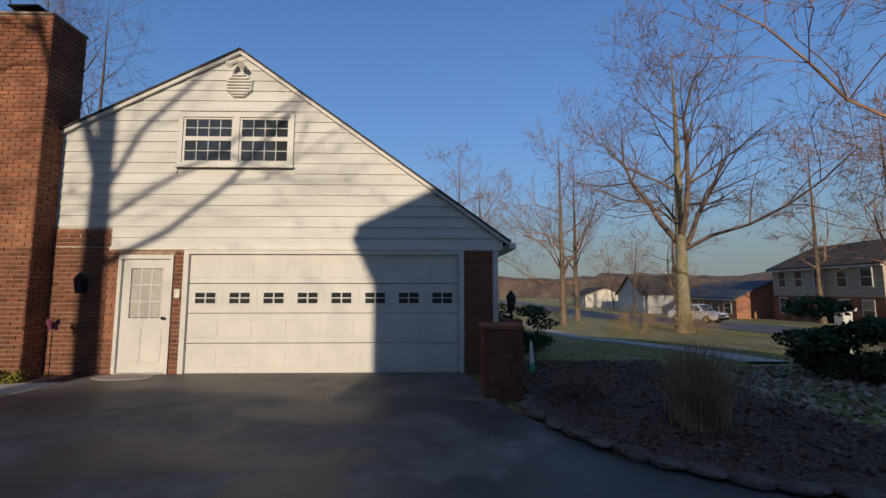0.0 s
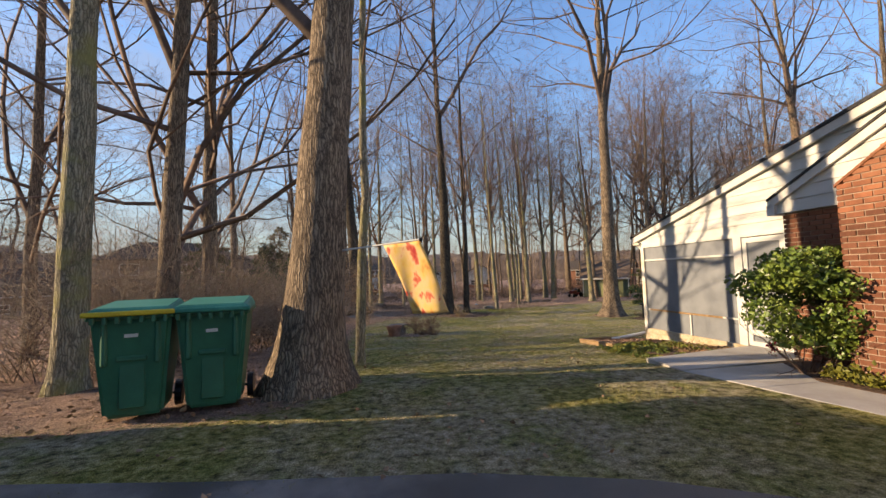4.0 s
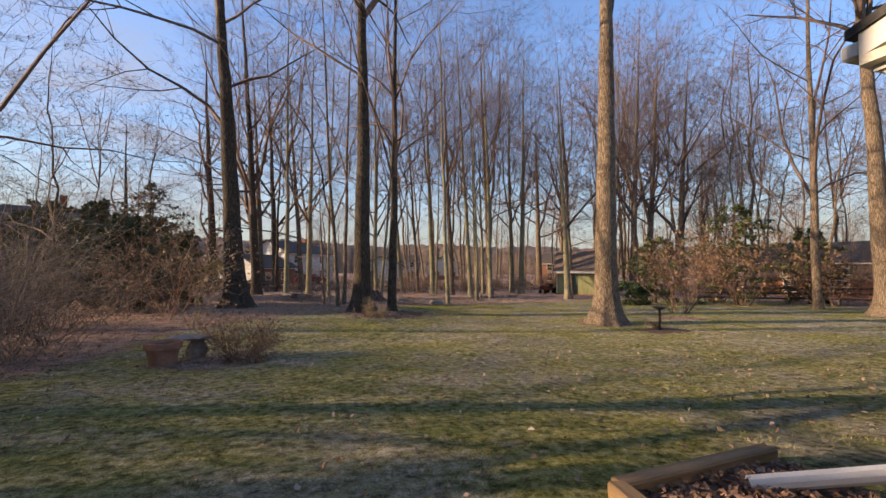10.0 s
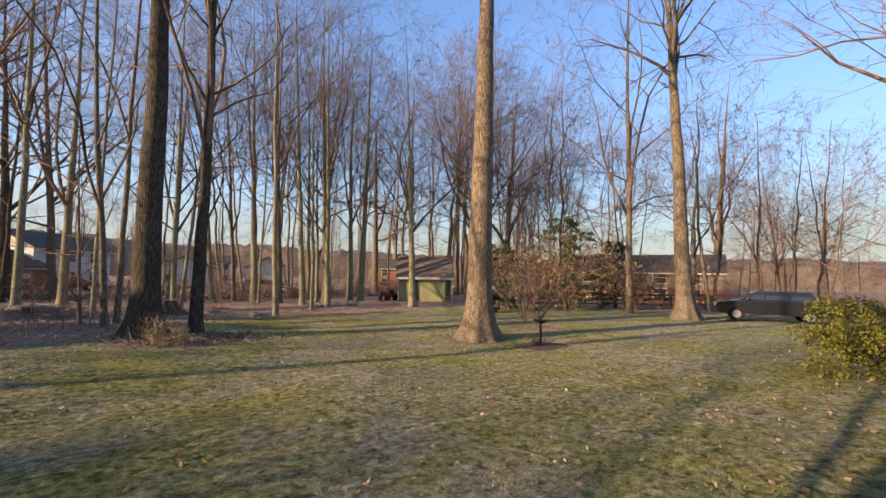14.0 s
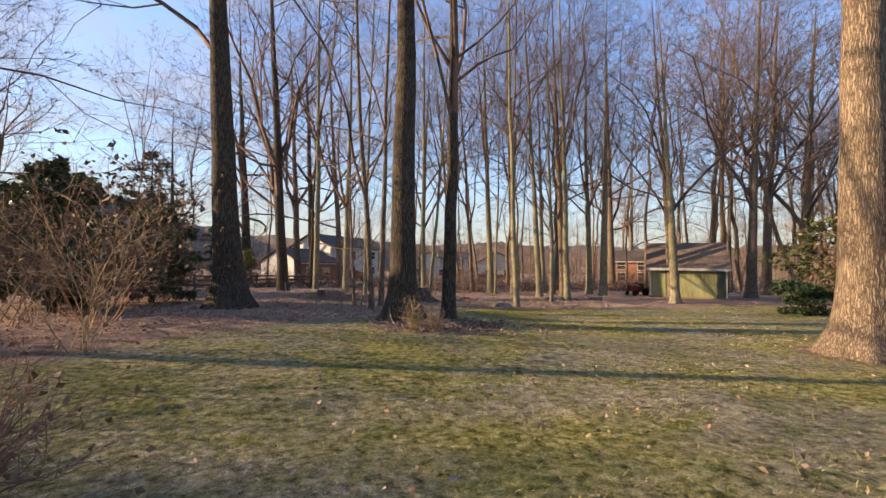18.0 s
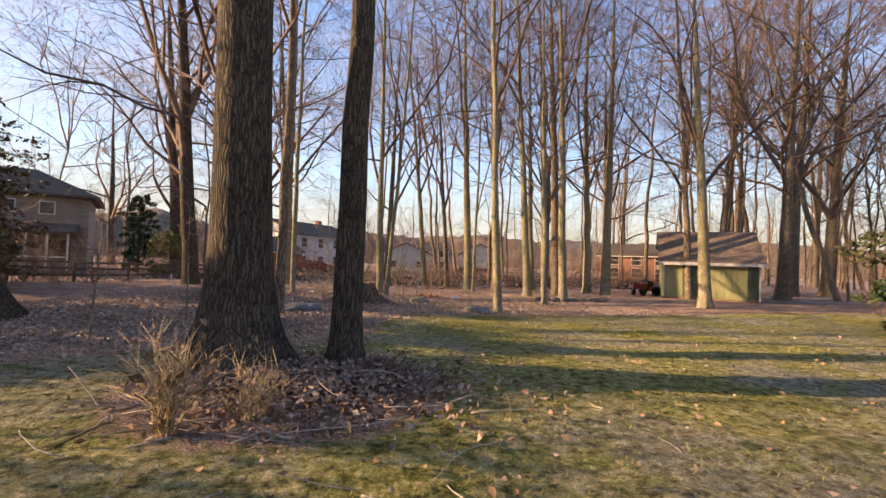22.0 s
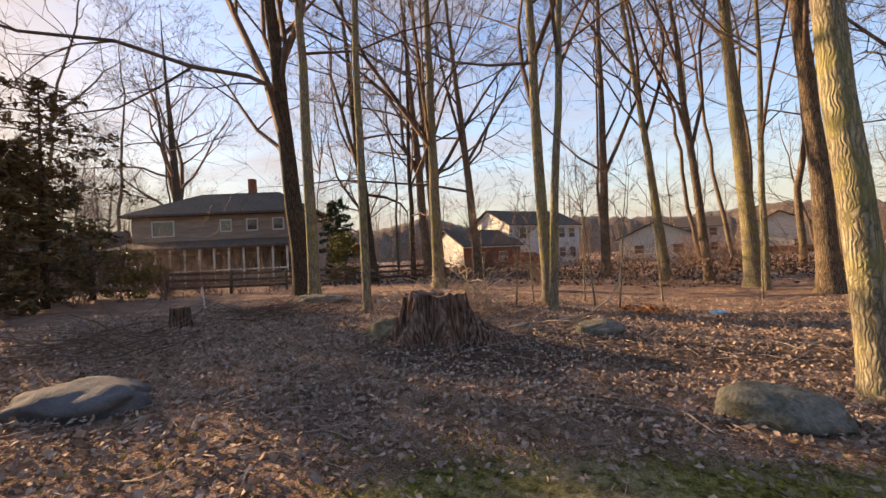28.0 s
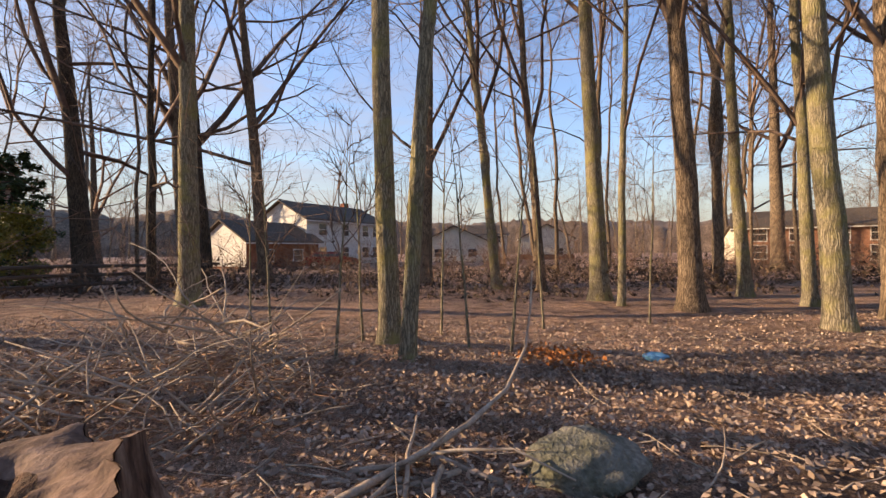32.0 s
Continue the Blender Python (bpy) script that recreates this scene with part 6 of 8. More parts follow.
# ---- neighbouring houses ----
def gable_house(x, y, rz, w, d, h, rise, wall_m, roof_m, label, windows=(), brick_base=0.0, chimney=None, door=None, overhang=0.4, garage=None, frame_m=None):
    """A house: front along local x facing -y; the ridge runs along x."""
    t = thing("house", label, "house", x, y, gz(x, y) - 0.15, rz)
    bm = bmesh.new()
    prism(bm, [(-w / 2, -d / 2, brick_base), (-w / 2, d / 2, brick_base), (-w / 2, d / 2, h), (-w / 2, 0, h + rise), (-w / 2, -d / 2, h)], (w, 0, 0))
    part("wall", bm, wall_m, t)
    if brick_base:
        part("brick_base", bx(-w / 2 - 0.03, w / 2 + 0.03, -d / 2 - 0.03, d / 2 + 0.03, -0.3, brick_base), M_BRICK_FAR, t)
    for s in (-1, 1):
        k = rise / (d / 2)
        bm = bmesh.new()
        prism(bm, [(-w / 2 - overhang, s * (d / 2 + overhang), h - k * overhang + 0.02), (-w / 2 - overhang, 0, h + rise + 0.02), (w / 2 + overhang, 0, h + rise + 0.02), (w / 2 + overhang, s * (d / 2 + overhang), h - k * overhang + 0.02)], (0, 0, 0.16))
        part("roof", bm, roof_m, t)
        part("gutter", bx(-w / 2 - overhang, w / 2 + overhang, s * (d / 2 + overhang) - 0.06, s * (d / 2 + overhang) + 0.06, h - k * overhang - 0.1, h - k * overhang + 0.02), M_TRIM, t)
    for (face, u, z, ww, hh) in windows:
        win = new("window")
        win.parent = t
        m = {"f": pose(u, -d / 2, z), "b": pose(u, d / 2, z, 0, 0, 180), "l": pose(-w / 2, u, z, 0, 0, -90), "r": pose(w / 2, u, z, 0, 0, 90)}[face]
        win.matrix_local = m
        part("pane", bx(-ww / 2, ww / 2, -0.035, -0.01, 0, hh), M_GLASS, win)
        fr = bmesh.new()
        for a, b, c, e in ((-ww / 2 - 0.08, ww / 2 + 0.08, -0.1, 0), (-ww / 2 - 0.08, ww / 2 + 0.08, hh, hh + 0.1), (-ww / 2 - 0.08, -ww / 2, 0, hh), (ww / 2, ww / 2 + 0.08, 0, hh), (-ww / 2, ww / 2, hh / 2 - 0.03, hh / 2 + 0.03)):
            box(fr, a, b, -0.07, 0.0, c, e)
        part("frame", fr, frame_m or M_TRIM, win)
    if chimney:
        part("chimney", bx(chimney[0] - 0.45, chimney[0] + 0.45, chimney[1] - 0.35, chimney[1] + 0.35, h * 0.5, h + rise + 0.9), M_BRICK_FAR, t)
    if door:
        part("door", bx(door - 0.48, door + 0.48, -d / 2 - 0.06, -d / 2, 0.1, 2.2), M_BLACK, t)
    if garage:
        part("garage_door", bx(garage - 2.3, garage + 2.3, -d / 2 - 0.06, -d / 2, 0.1, 2.3), M_TRIM, t)
    return t


M_TAN = material("tan_siding", [(0.36, 0.30, 0.23), (0.44, 0.37, 0.29), (0.50, 0.43, 0.34)], 2, 0.8, 0.2, 30, stretch=(0.3, 0.3, 3))
M_GREYW = material("grey_brown_siding", [(0.20, 0.152, 0.118), (0.275, 0.215, 0.168), (0.35, 0.28, 0.222)], 2, 0.85, 0.2, 30, stretch=(0.3, 0.3, 3))
M_GREYROOF = material("grey_shingle", [(0.065, 0.052, 0.042), (0.105, 0.086, 0.07), (0.155, 0.128, 0.106)], 6, 0.95, 0.3, 40, spec=0.1)
M_BLUEROOF = material("blue_grey_shingle", [(0.07, 0.08, 0.10), (0.10, 0.11, 0.135), (0.13, 0.14, 0.165)], 6, 0.9, 0.3, 40)
M_ORANGE = material("orange_brick", [(0.26, 0.12, 0.075), (0.34, 0.16, 0.10), (0.42, 0.22, 0.14)], 4, 0.9, 0.3, 30)
M_BEIGE = material("cream_siding", [(0.58, 0.53, 0.42), (0.66, 0.61, 0.50), (0.72, 0.67, 0.56)], 2, 0.7, 0.1, 30, stretch=(0.3, 0.3, 3))
# across the street
gable_house(30, -45, 172, 13, 9, 5.4, 2.2, M_TAN, M_GREYROOF, "two-storey tan house with a brick ground floor across the street", [("f", u, z, 1.0, 1.5) for u in (-5, -2.6, 0, 2.6, 5) for z in (0.8, 3.5)], 2.6, None, 0.9)
gable_house(46, -44, 176, 12, 8, 2.7, 1.9, M_ORANGE, M_BLUEROOF, "low brick house with a blue-grey roof across the street", [("f", u, 0.9, 1.3, 1.2) for u in (-4, -1.2, 2, 4.4)])
gable_house(64, -43, 86, 9, 11, 3.2, 3.0, M_SIDING, M_GREYROOF, "white gabled house across the street", [("f", -2, 1, 1.2, 1.2), ("l", 1.5, 1.0, 1.2, 1.2), ("l", -2, 1.0, 1.2, 1.2)])
gable_house(88, -42, 172, 14, 8, 2.8, 1.6, M_BEIGE, M_GREYROOF, "low pale house far along the street", [("f", u, 0.9, 1.4, 1.2) for u in (-4, 0, 4)])
gable_house(80, -12, 182, 14, 8, 2.8, 1.8, M_SIDING, M_GREYROOF, "low white house at the end of the lawns", [("f", u, 0.9, 1.4, 1.2) for u in (-4, 0, 4)])
# unseen neighbour to the west, added and sized so its shade falls on the drive
gable_house(-18.5, -5.85, 0, 9, 9, 6.75, 2.25, M_TAN, M_GREYROOF, "unseen two-storey tan house added to shade the driveway", [("r", u, z, 1.0, 1.4) for u in (-2.6, 0, 2.6) for z in (0.9, 3.9)], overhang=0.3)
gable_house(-19.0, 1.7, 0, 9, 8.2, 3.5, 0.3, M_TAN, M_GREYROOF, "unseen low wing of the tan house, added to shade the driveway", [("r", 0.5, 0.9, 1.2, 1.2)], overhang=0.25)
# behind the wood: white house and its low brick wing
gable_house(-11.4, 92.5, 56, 13, 8.5, 5.4, 2.1, M_SIDING, M_GREYROOF, "white two-storey house with a dark roof beyond the wood", [("f", u, z, 1.1, 1.3) for u in (-4.2, -0.6, 3, 5) for z in (0.9, 3.6)] + [("l", 0, 3.6, 1.0, 1.2)], 0.0, (5.2, 1.5))
wing = gable_house(-15.6, 82.8, 56, 8.5, 7.5, 2.8, 1.9, M_BRICK_FAR, M_GREYROOF, "low brick wing with a white gable beyond the wood", [("f", u, 0.8, 1.1, 1.1) for u in (-2, 1.5)] + [("l", 0, 1, 1, 1)])
bmg = bmesh.new()
prism(bmg, [(0, -3.74, 0.35), (0, 3.74, 0.35), (0, 3.74, 2.72), (0, 0, 4.62), (0, -3.74, 2.72)], (-0.05, 0, 0))
part("gable_panel", bmg, M_SIDING, wing, "white boarded gable").location = (-4.27, 0, 0)
gable_house(6.8, 104, 80, 10, 10.2, 3.0, 2.3, M_BEIGE, M_GREYROOF, "low cream house with its gable towards the wood", [("l", u, 0.9, 1.2, 1.1) for u in (-2.6, 2.4)] + [("f", u, 0.9, 1.2, 1.2) for u in (-3, 1)])
gable_house(12.6, 113.5, 2, 6.5, 7, 4.6, 1.5, M_SIDING, M_GREYROOF, "pale two-storey house beyond the wood", [("f", u, z, 1.0, 1.2) for u in (-1.8, 1.6) for z in (0.8, 3.1)])
gable_house(22.6, 110, 78, 9, 8.5, 3.7, 2.2, M_BEIGE, M_GREYROOF, "cream gabled house among the far trees", [("l", u, 0.9, 1.1, 1.1) for u in (-2, 2)], 1.0)
gable_house(40.5, 79, -38, 12, 8, 3.9, 1.6, M_ORANGE, M_GREYROOF, "orange brick house with a covered porch among the trees", [("f", u, z, 1.2, 1.3) for u in (-4, -1, 2, 4.6) for z in (0.7, 2.5)], 0.0, (2, 1))
gable_house(50, 92, -20, 12, 8, 3.0, 1.9, M_BEIGE, M_GREYROOF, "cream house far among the trees", [("f", u, 0.9, 1.3, 1.2) for u in (-3, 0, 3)])
# east neighbour, seen past the garden
gable_house(46, 37, -70, 15, 8.5, 3.4, 1.8, M_GREYW, M_GREYROOF, "dark-roofed split-level house with a brick base beyond the fence", [("f", u, z, 1.2, 1.1) for u in (-5, -1.5, 2, 5) for z in (0.5, 2.2)], 1.7, frame_m=M_TRIM_OLD)
# west neighbour with the hipped roof
gh = thing("house", "grey-brown two-storey house with a hipped roof and a screened veranda", "house", -33.0, 62.5, gz(-33.0, 62.5) - 0.1, 28)
gh.scale = (1.19, 1.1, 1.3)
part("wall", bx(-6.5, 6.5, -4.2, 4.2, -0.3, 5.0), M_GREYW, gh)
bm = bmesh.new()
e = [bm.verts.new(p) for p in ((-7.1, -4.8, 5.0), (7.1, -4.8, 5.0), (7.1, 4.8, 5.0), (-7.1, 4.8, 5.0), (-3.2, 0, 6.9), (3.2, 0, 6.9), (-7.1, -4.8, 4.85), (7.1, -4.8, 4.85), (7.1, 4.8, 4.85), (-7.1, 4.8, 4.85))]
for q in ((0, 1, 5, 4), (1, 2, 5), (2, 3, 4, 5), (3, 0, 4), (6, 7, 1, 0), (7, 8, 2, 1), (8, 9, 3, 2), (9, 6, 0, 3), (9, 8, 7, 6)):
    bm.faces.new([e[k] for k in q])
part("roof", bm, M_GREYROOF, gh)
part("chimney", bx(0.4, 0.95, 0.6, 1.15, 4.5, 8.1), M_BRICK_FAR, gh)
bm = bmesh.new()
prism(bm, [(-6.6, -4.2, 2.95), (-6.6, -7.2, 2.45), (-6.6, -7.2, 2.6), (-6.6, -4.2, 3.15)], (12.6, 0, 0))
part("veranda_roof", bm, M_GREYROOF, gh)
part("veranda_deck", bx(-6.4, 5.8, -7.0, -4.2, -0.3, 0.25), M_TIMBER, gh)
for i in range(13):
    part("post", bx(-6.4 + i, -6.28 + i, -7.0, -6.88, 0.25, 2.5), M_TRIM_OLD, gh)
part("rail", bx(-6.3, 5.7, -6.97, -6.9, 1.0, 1.1), M_TRIM_OLD, gh)
part("parapet", bx(-2.9, 5.6, -6.96, -6.91, 0.27, 0.86), M_GREYW, gh, "low boarded panel under the rail")
for u, z, ww, hh in ((-4.2, 3.55, 1.5, 0.95), (0.4, 3.75, 0.7, 0.7), (2.35, 3.75, 0.7, 0.7), (4.3, 3.75, 0.7, 0.7)):
    wn_ = new("window")
    wn_.parent = gh
    wn_.matrix_local = pose(u, -4.2, z)
    part("pane", bx(-ww / 2, ww / 2, -0.03, -0.01, 0, hh), M_GLASS, wn_)
    fr = bmesh.new()
    for a, b, c, d_ in ((-ww / 2 - 0.08, ww / 2 + 0.08, -0.08, 0), (-ww / 2 - 0.08, ww / 2 + 0.08, hh, hh + 0.08), (-ww / 2 - 0.08, -ww / 2, 0, hh), (ww / 2, ww / 2 + 0.08, 0, hh)):
        box(fr, a, b, -0.06, 0, c, d_)
    part("frame", fr, M_TRIM, wn_)
for i in range(5):
    wn2 = new("window")
    wn2.parent = gh
    wn2.matrix_local = pose(-5 + i * 2.5, -4.2, 0.7)
    part("pane", bx(-0.6, 0.6, -0.03, -0.01, 0, 1.4), M_GLASS, wn2)
# low outbuilding beyond the brush
gable_house(-44.8, 53.6, 50, 8.0, 6, 2.8, 2.5, M_GREYW, M_GREYROOF, "low dark-roofed outbuilding behind the brush", [("f", -2, 0.8, 0.9, 0.8), ("f", 2, 0.8, 0.9, 0.8)], frame_m=M_TRIM_OLD)


# ---- split rail fences ----
M_RAIL = material("weathered_dark_rail", [(0.055, 0.045, 0.038), (0.09, 0.076, 0.064), (0.14, 0.12, 0.10)], 4, 0.95, 0.3, 30, stretch=(0.3, 0.3, 3))


def rail_fence(pts, label):
    t = thing("fence", label, "fence")
    rng = random.Random(61)
    for (xa, ya), (xb, yb) in zip(pts, pts[1:]):
        za, zb = gz(xa, ya), gz(xb, yb)
        part("post", bx(xa - 0.06, xa + 0.06, ya - 0.06, ya + 0.06, za - 0.2, za + 1.2, 0.012), M_RAIL, t)
        for hgt in (0.35, 0.7, 1.02):
            part("rail", cyl(bmesh.new(), (xa, ya, za + hgt + rng.uniform(-0.03, 0.03)), (xb, yb, zb + hgt + rng.uniform(-0.03, 0.03)), 0.07, 0.06, 6), M_RAIL, t)
    return t


rail_fence([(-17.0, 45.0), (-15.6, 47.3), (-14.2, 49.6), (-12.8, 51.9), (-11.4, 54.2), (-10.0, 56.5), (-8.6, 58.8)], "old grey split-rail fence before the neighbour's house")
rail_fence([(22.5, 33.5), (24.6, 31.9), (26.6, 30.3), (28.6, 28.7), (30.6, 27.1), (32.6, 25.5), (34.6, 23.9)], "old split-rail fence along the garden's east side")


# ---- vehicles ----
def estate_car(x, y, rz, paint, label, suv=True):
    t = thing("car", label, "car", x, y, gz(x, y) + 0.05, rz)
    L, W, H = 4.7, 1.85, 1.68 if suv else 1.5
    prof = [(-2.35, 0.35), (-2.35, 0.85), (-2.2, 1.0), (-1.9, 1.05), (-1.5, H), (0.55, H), (1.25, 1.02), (2.15, 0.92), (2.35, 0.75), (2.35, 0.35)]
    bm = bmesh.new()
    prism(bm, [(a, -W / 2, b) for a, b in prof], (0, W, 0))
    for v in bm.verts:
        if v.co.z > 1.1:
            v.co.y *= 0.82
    bmesh.ops.bevel(bm, geom=bm.edges[:], offset=0.05, segments=2, affect="EDGES")
    part("body", bm, paint, t)
    for s in (-1, 1):
        for a, b, c, d in ((-1.72, -0.75, -1.38, -0.75), (-0.68, 0.2, -0.68, 0.2), (0.27, 1.0, 0.27, 0.52)):
            bm = bmesh.new()
            k = s * W / 2
            prism(bm, [(a, k * 1.0, 1.08), (b, k * 1.0, 1.08), (d, k * 0.845, H - 0.12), (c, k * 0.845, H - 0.12)], (0, s * 0.012, 0))
            part("side_window", bm, M_GLASS, t)
        for wx in (-1.45, 1.42):
            wl = part("wheel", cyl(bmesh.new(), (wx, s * (W / 2 - 0.2), 0.33), (wx, s * (W / 2 + 0.015), 0.33), 0.34, n=22), M_BLACK, t)
            part("rim", cyl(bmesh.new(), (wx, s * (W / 2 + 0.01), 0.33), (wx, s * (W / 2 + 0.03), 0.33), 0.2, n=12), M_STEEL, wl)
        part("headlight", bx(2.2, 2.37, s * 0.62 - 0.18, s * 0.62 + 0.18, 0.68, 0.84, 0.02), M_STEEL, t)
        part("mirror", lump(bmesh.new(), 0.95, s * (W / 2 + 0.1), 1.1, 0.09, 0.1, 0.07, 3, 0), paint, t)
    bm = bmesh.new()
    prism(bm, [(1.2, -0.72, 1.07), (1.2, 0.72, 1.07), (0.62, 0.62, H - 0.06), (0.62, -0.62, H - 0.06)], (0.02, 0, 0.02))
    part("windscreen", bm, M_GLASS, t)
    part("bumper", bx(2.25, 2.42, -0.85, 0.85, 0.35, 0.58, 0.03), M_BLACK, t)
    part("grille", bx(2.3, 2.38, -0.4, 0.4, 0.62, 0.8, 0.01), M_BLACK, t)
    return t


M_STEEL = material("bright_metal", plain3((0.55, 0.55, 0.56)), 8, 0.3, 0.05, 60, metal=0.9)
M_WHITECAR = material("white_car_paint", plain3((0.72, 0.73, 0.74), 0.04), 3, 0.25, 0, 60, spec=0.6)
M_BLACKCAR = material("black_car_paint", plain3((0.015, 0.016, 0.02)), 3, 0.18, 0, 60, spec=0.7)
estate_car(31.5, -29.3, 205, M_WHITECAR, "white sport utility vehicle parked on the street")
M_REDCAR = material("dark_red_car_paint", plain3((0.16, 0.012, 0.014)), 3, 0.22, 0, 60, spec=0.6)
estate_car(-7.0, 76.0, 14, M_REDCAR, "dark red car parked beside the brick wing", False)
estate_car(24.2, 19.4, 112, M_BLACKCAR, "black car parked behind the garden fence", False)
mb = thing("lamp_pillar", "white square pillar with a cap beside the front lawn", "pillar", 3.2, -15.2, gz(3.2, -15.2))
part("shaft", bx(-0.13, 0.13, -0.13, 0.13, -0.1, 1.2, 0.01), M_TRIM, mb)
part("cap", bx(-0.2, 0.2, -0.2, 0.2, 1.2, 1.28, 0.015), M_TRIM, mb)

# ---- back garden ----
pot = thing("flower_pot", "large terracotta flower pot with an empty soil top on the lawn", "pot", -5.6, 17.6, gz(-5.6, 17.6))
bm = bmesh.new()
for (ra, za), (rb, zb) in zip([(0.21, 0), (0.27, 0.30), (0.31, 0.31), (0.32, 0.43), (0.28, 0.43)], [(0.27, 0.30), (0.31, 0.31), (0.32, 0.43), (0.28, 0.43), (0.26, 0.36)]):
    n = 24
    a = [bm.verts.new((ra * math.cos(k * 2 * math.pi / n), ra * math.sin(k * 2 * math.pi / n), za)) for k in range(n)]
    b = [bm.verts.new((rb * math.cos(k * 2 * math.pi / n), rb * math.sin(k * 2 * math.pi / n), zb)) for k in range(n)]
    for k in range(n):
        bm.faces.new((a[k], a[(k + 1) % n], b[(k + 1) % n], b[k]))
bmesh.ops.remove_doubles(bm, verts=bm.verts[:], dist=1e-4)
part("vessel", bm, M_TERRA, pot)
part("soil", cyl(bmesh.new(), (0, 0, 0.3), (0, 0, 0.37), 0.265, n=20), M_MULCH, pot)
bench = thing("stone_slab", "weathered flat stone slab tilted behind the pot", "stone", -5.35, 18.3, gz(-5.35, 18.3))
part("slab", lump(bmesh.new(), 0, 0, 0.45, 0.45, 0.28, 0.05, 71, 0.15), M_STONE, bench)
part("support", lump(bmesh.new(), 0.1, 0, 0.18, 0.2, 0.18, 0.28, 72, 0.25), M_STONE, bench)
bare_shrub("spirea", "rust-brown leafless shrub beside the pot", -4.4, 18.3, 1.6, 0.85, 73, 46, M_TWIG_RED, 500, M_DRY, 0.035)
bare_shrub("weeds", "dark withered plants around the pot", -4.2, 17.6, 1.3, 0.26, 74, 40, M_TWIG, 400, M_DRY, 0.04, 1)
bb = thing("bird_bath", "dark bird bath on a slim post over a mulch ring", "bird bath", 8.0, 20.65, gz(8.0, 20.65))
part("post", cyl(bmesh.new(), (0, 0, -0.05), (0, 0, 0.72), 0.045, 0.035), M_BLACK, bb)
bm = bmesh.new()
bmesh.ops.create_cone(bm, cap_ends=True, segments=20, radius1=0.08, radius2=0.26, depth=0.09, matrix=Matrix.Translation((0, 0, 0.76)))
part("bowl", bm, M_BLACK, bb)
ring = thing("mulch_ring", "ring of dead leaves and mulch under the bird bath", "mulch", 8.1, 20.7, gz(8.1, 20.7))
part("mulch", lump(bmesh.new(), 0, 0, -0.02, 1.1, 0.75, 0.06, 76, 0.2, 3), M_MULCH, ring)
bare_shrub("weeds", "dry stalks beside the bird bath", 8.0, 20.9, 0.5, 0.4, 77, 14, M_TWIG, 60, M_DRY, 0.05, 1)
# multi-stemmed saplings and shrubs
bare_shrub("lilac", "multi-stemmed shrub with clinging brown leaves", 13.9, 26.1, 3.0, 4.2, 78, 16, M_TWIG_RED, 500, M_DRY, 0.09, 2, 0.022)
bare_shrub("hydrangea", "pale-stemmed shrub with a few dry leaves at the lawn's edge", -6.8, 23.2, 1.0, 2.7, 79, 9, M_DRYGRASS, 160, M_DRY, 0.08, 2, 0.013)
bare_shrub("beech_sapling", "sapling with clinging coppery leaves at the lawn's edge", -8.6, 26.4, 2.4, 3.4, 80, 14, M_TWIG_RED, 800, M_DRY, 0.08, 2, 0.018)
bare_shrub("suckers", "tuft of straw-coloured shoots at the foot of the double tree", -1.25, 25.55, 0.28, 0.8, 81, 26, M_DRYGRASS, 60, M_DRY, 0.06, 1, 0.007)
bare_shrub("suckers", "tuft of straw-coloured shoots at the foot of the double tree", -0.75, 25.9, 0.4, 0.6, 82, 20, M_DRYGRASS, 0, None, 0.06, 1, 0.006)
for i, (bx_, by_, bw, bh) in enumerate(((18.2, 30.2, 3.0, 3.6), (21.6, 29.4, 3.2, 4.2), (25.6, 27.6, 3.2, 3.6), (29.0, 26.6, 3.0, 3.2), (23.6, 33.0, 3.4, 4.6))):
    bare_shrub("oak_sapling", "bushy sapling with clinging dull brown leaves", bx_, by_, bw, bh, 180 + i, 14, M_TWIG_RED, 900, M_DRY, 0.10, 2, 0.02)
shrub("boxwood", "rounded yellow-green evergreen shrub on the lawn", 9.75, 13.95, 2.3, 1.55, 9500, 0.045, M_LEAF_YEL, 83, 8, 0.05, blobs=30)
shrub("spruce_shrub", "dark green evergreen bush under the trees", 15.8, 31.5, 2.4, 1.6, 3000, 0.09, M_LEAF_DARK, 84, 6, 0.05)


def evergreen(x, y, h, w, seed, label, mat=M_LEAF_DARK, n=5200, size=0.11):
    rng = random.Random(seed)
    t = thing("evergreen_tree", label, "tree", x, y, gz(x, y))
    part("trunk", cyl(bmesh.new(), (0, 0, -0.2), (0, 0, h * 0.95), 0.14, 0.02, 8), M_BARK_DARK, t)
    pts, segs = [], []
    boughs = int(h * 11)
    for i in range(boughs):
        z = 0.4 + (h - 0.5) * (i / boughs) ** 0.9
        r = w / 2 * min(1.0, 0.55 + z / h) * (1 - z / h) ** 0.42 * rng.uniform(0.35, 1.25)
        a = i * 2.4 + rng.uniform(-0.5, 0.5)
        q = Vector((math.cos(a) * r, math.sin(a) * r, z + rng.uniform(-0.28, 0.12) * r))
        segs.append((0, 0, z, *q, 0.03, 0.006))
        side = Vector((-math.sin(a), math.cos(a), 0))
        for _ in range(int(n / boughs)):
            u = rng.uniform(0.3, 1.0) ** 0.7
            k = rng.gauss(0, 0.18) * (1.25 - u) * max(1.0, r)
            pts.append((q.x * u + side.x * k, q.y * u + side.y * k, z + (q.z - z) * u - 0.10 * abs(k) + rng.gauss(0, 0.09)))
    raw_mesh("branchwork", *tubes(segs, 4), M_TWIG, t)
    leaf_mesh("foliage", pts, size, mat, t, seed, 0.4, 2.4)
    return t


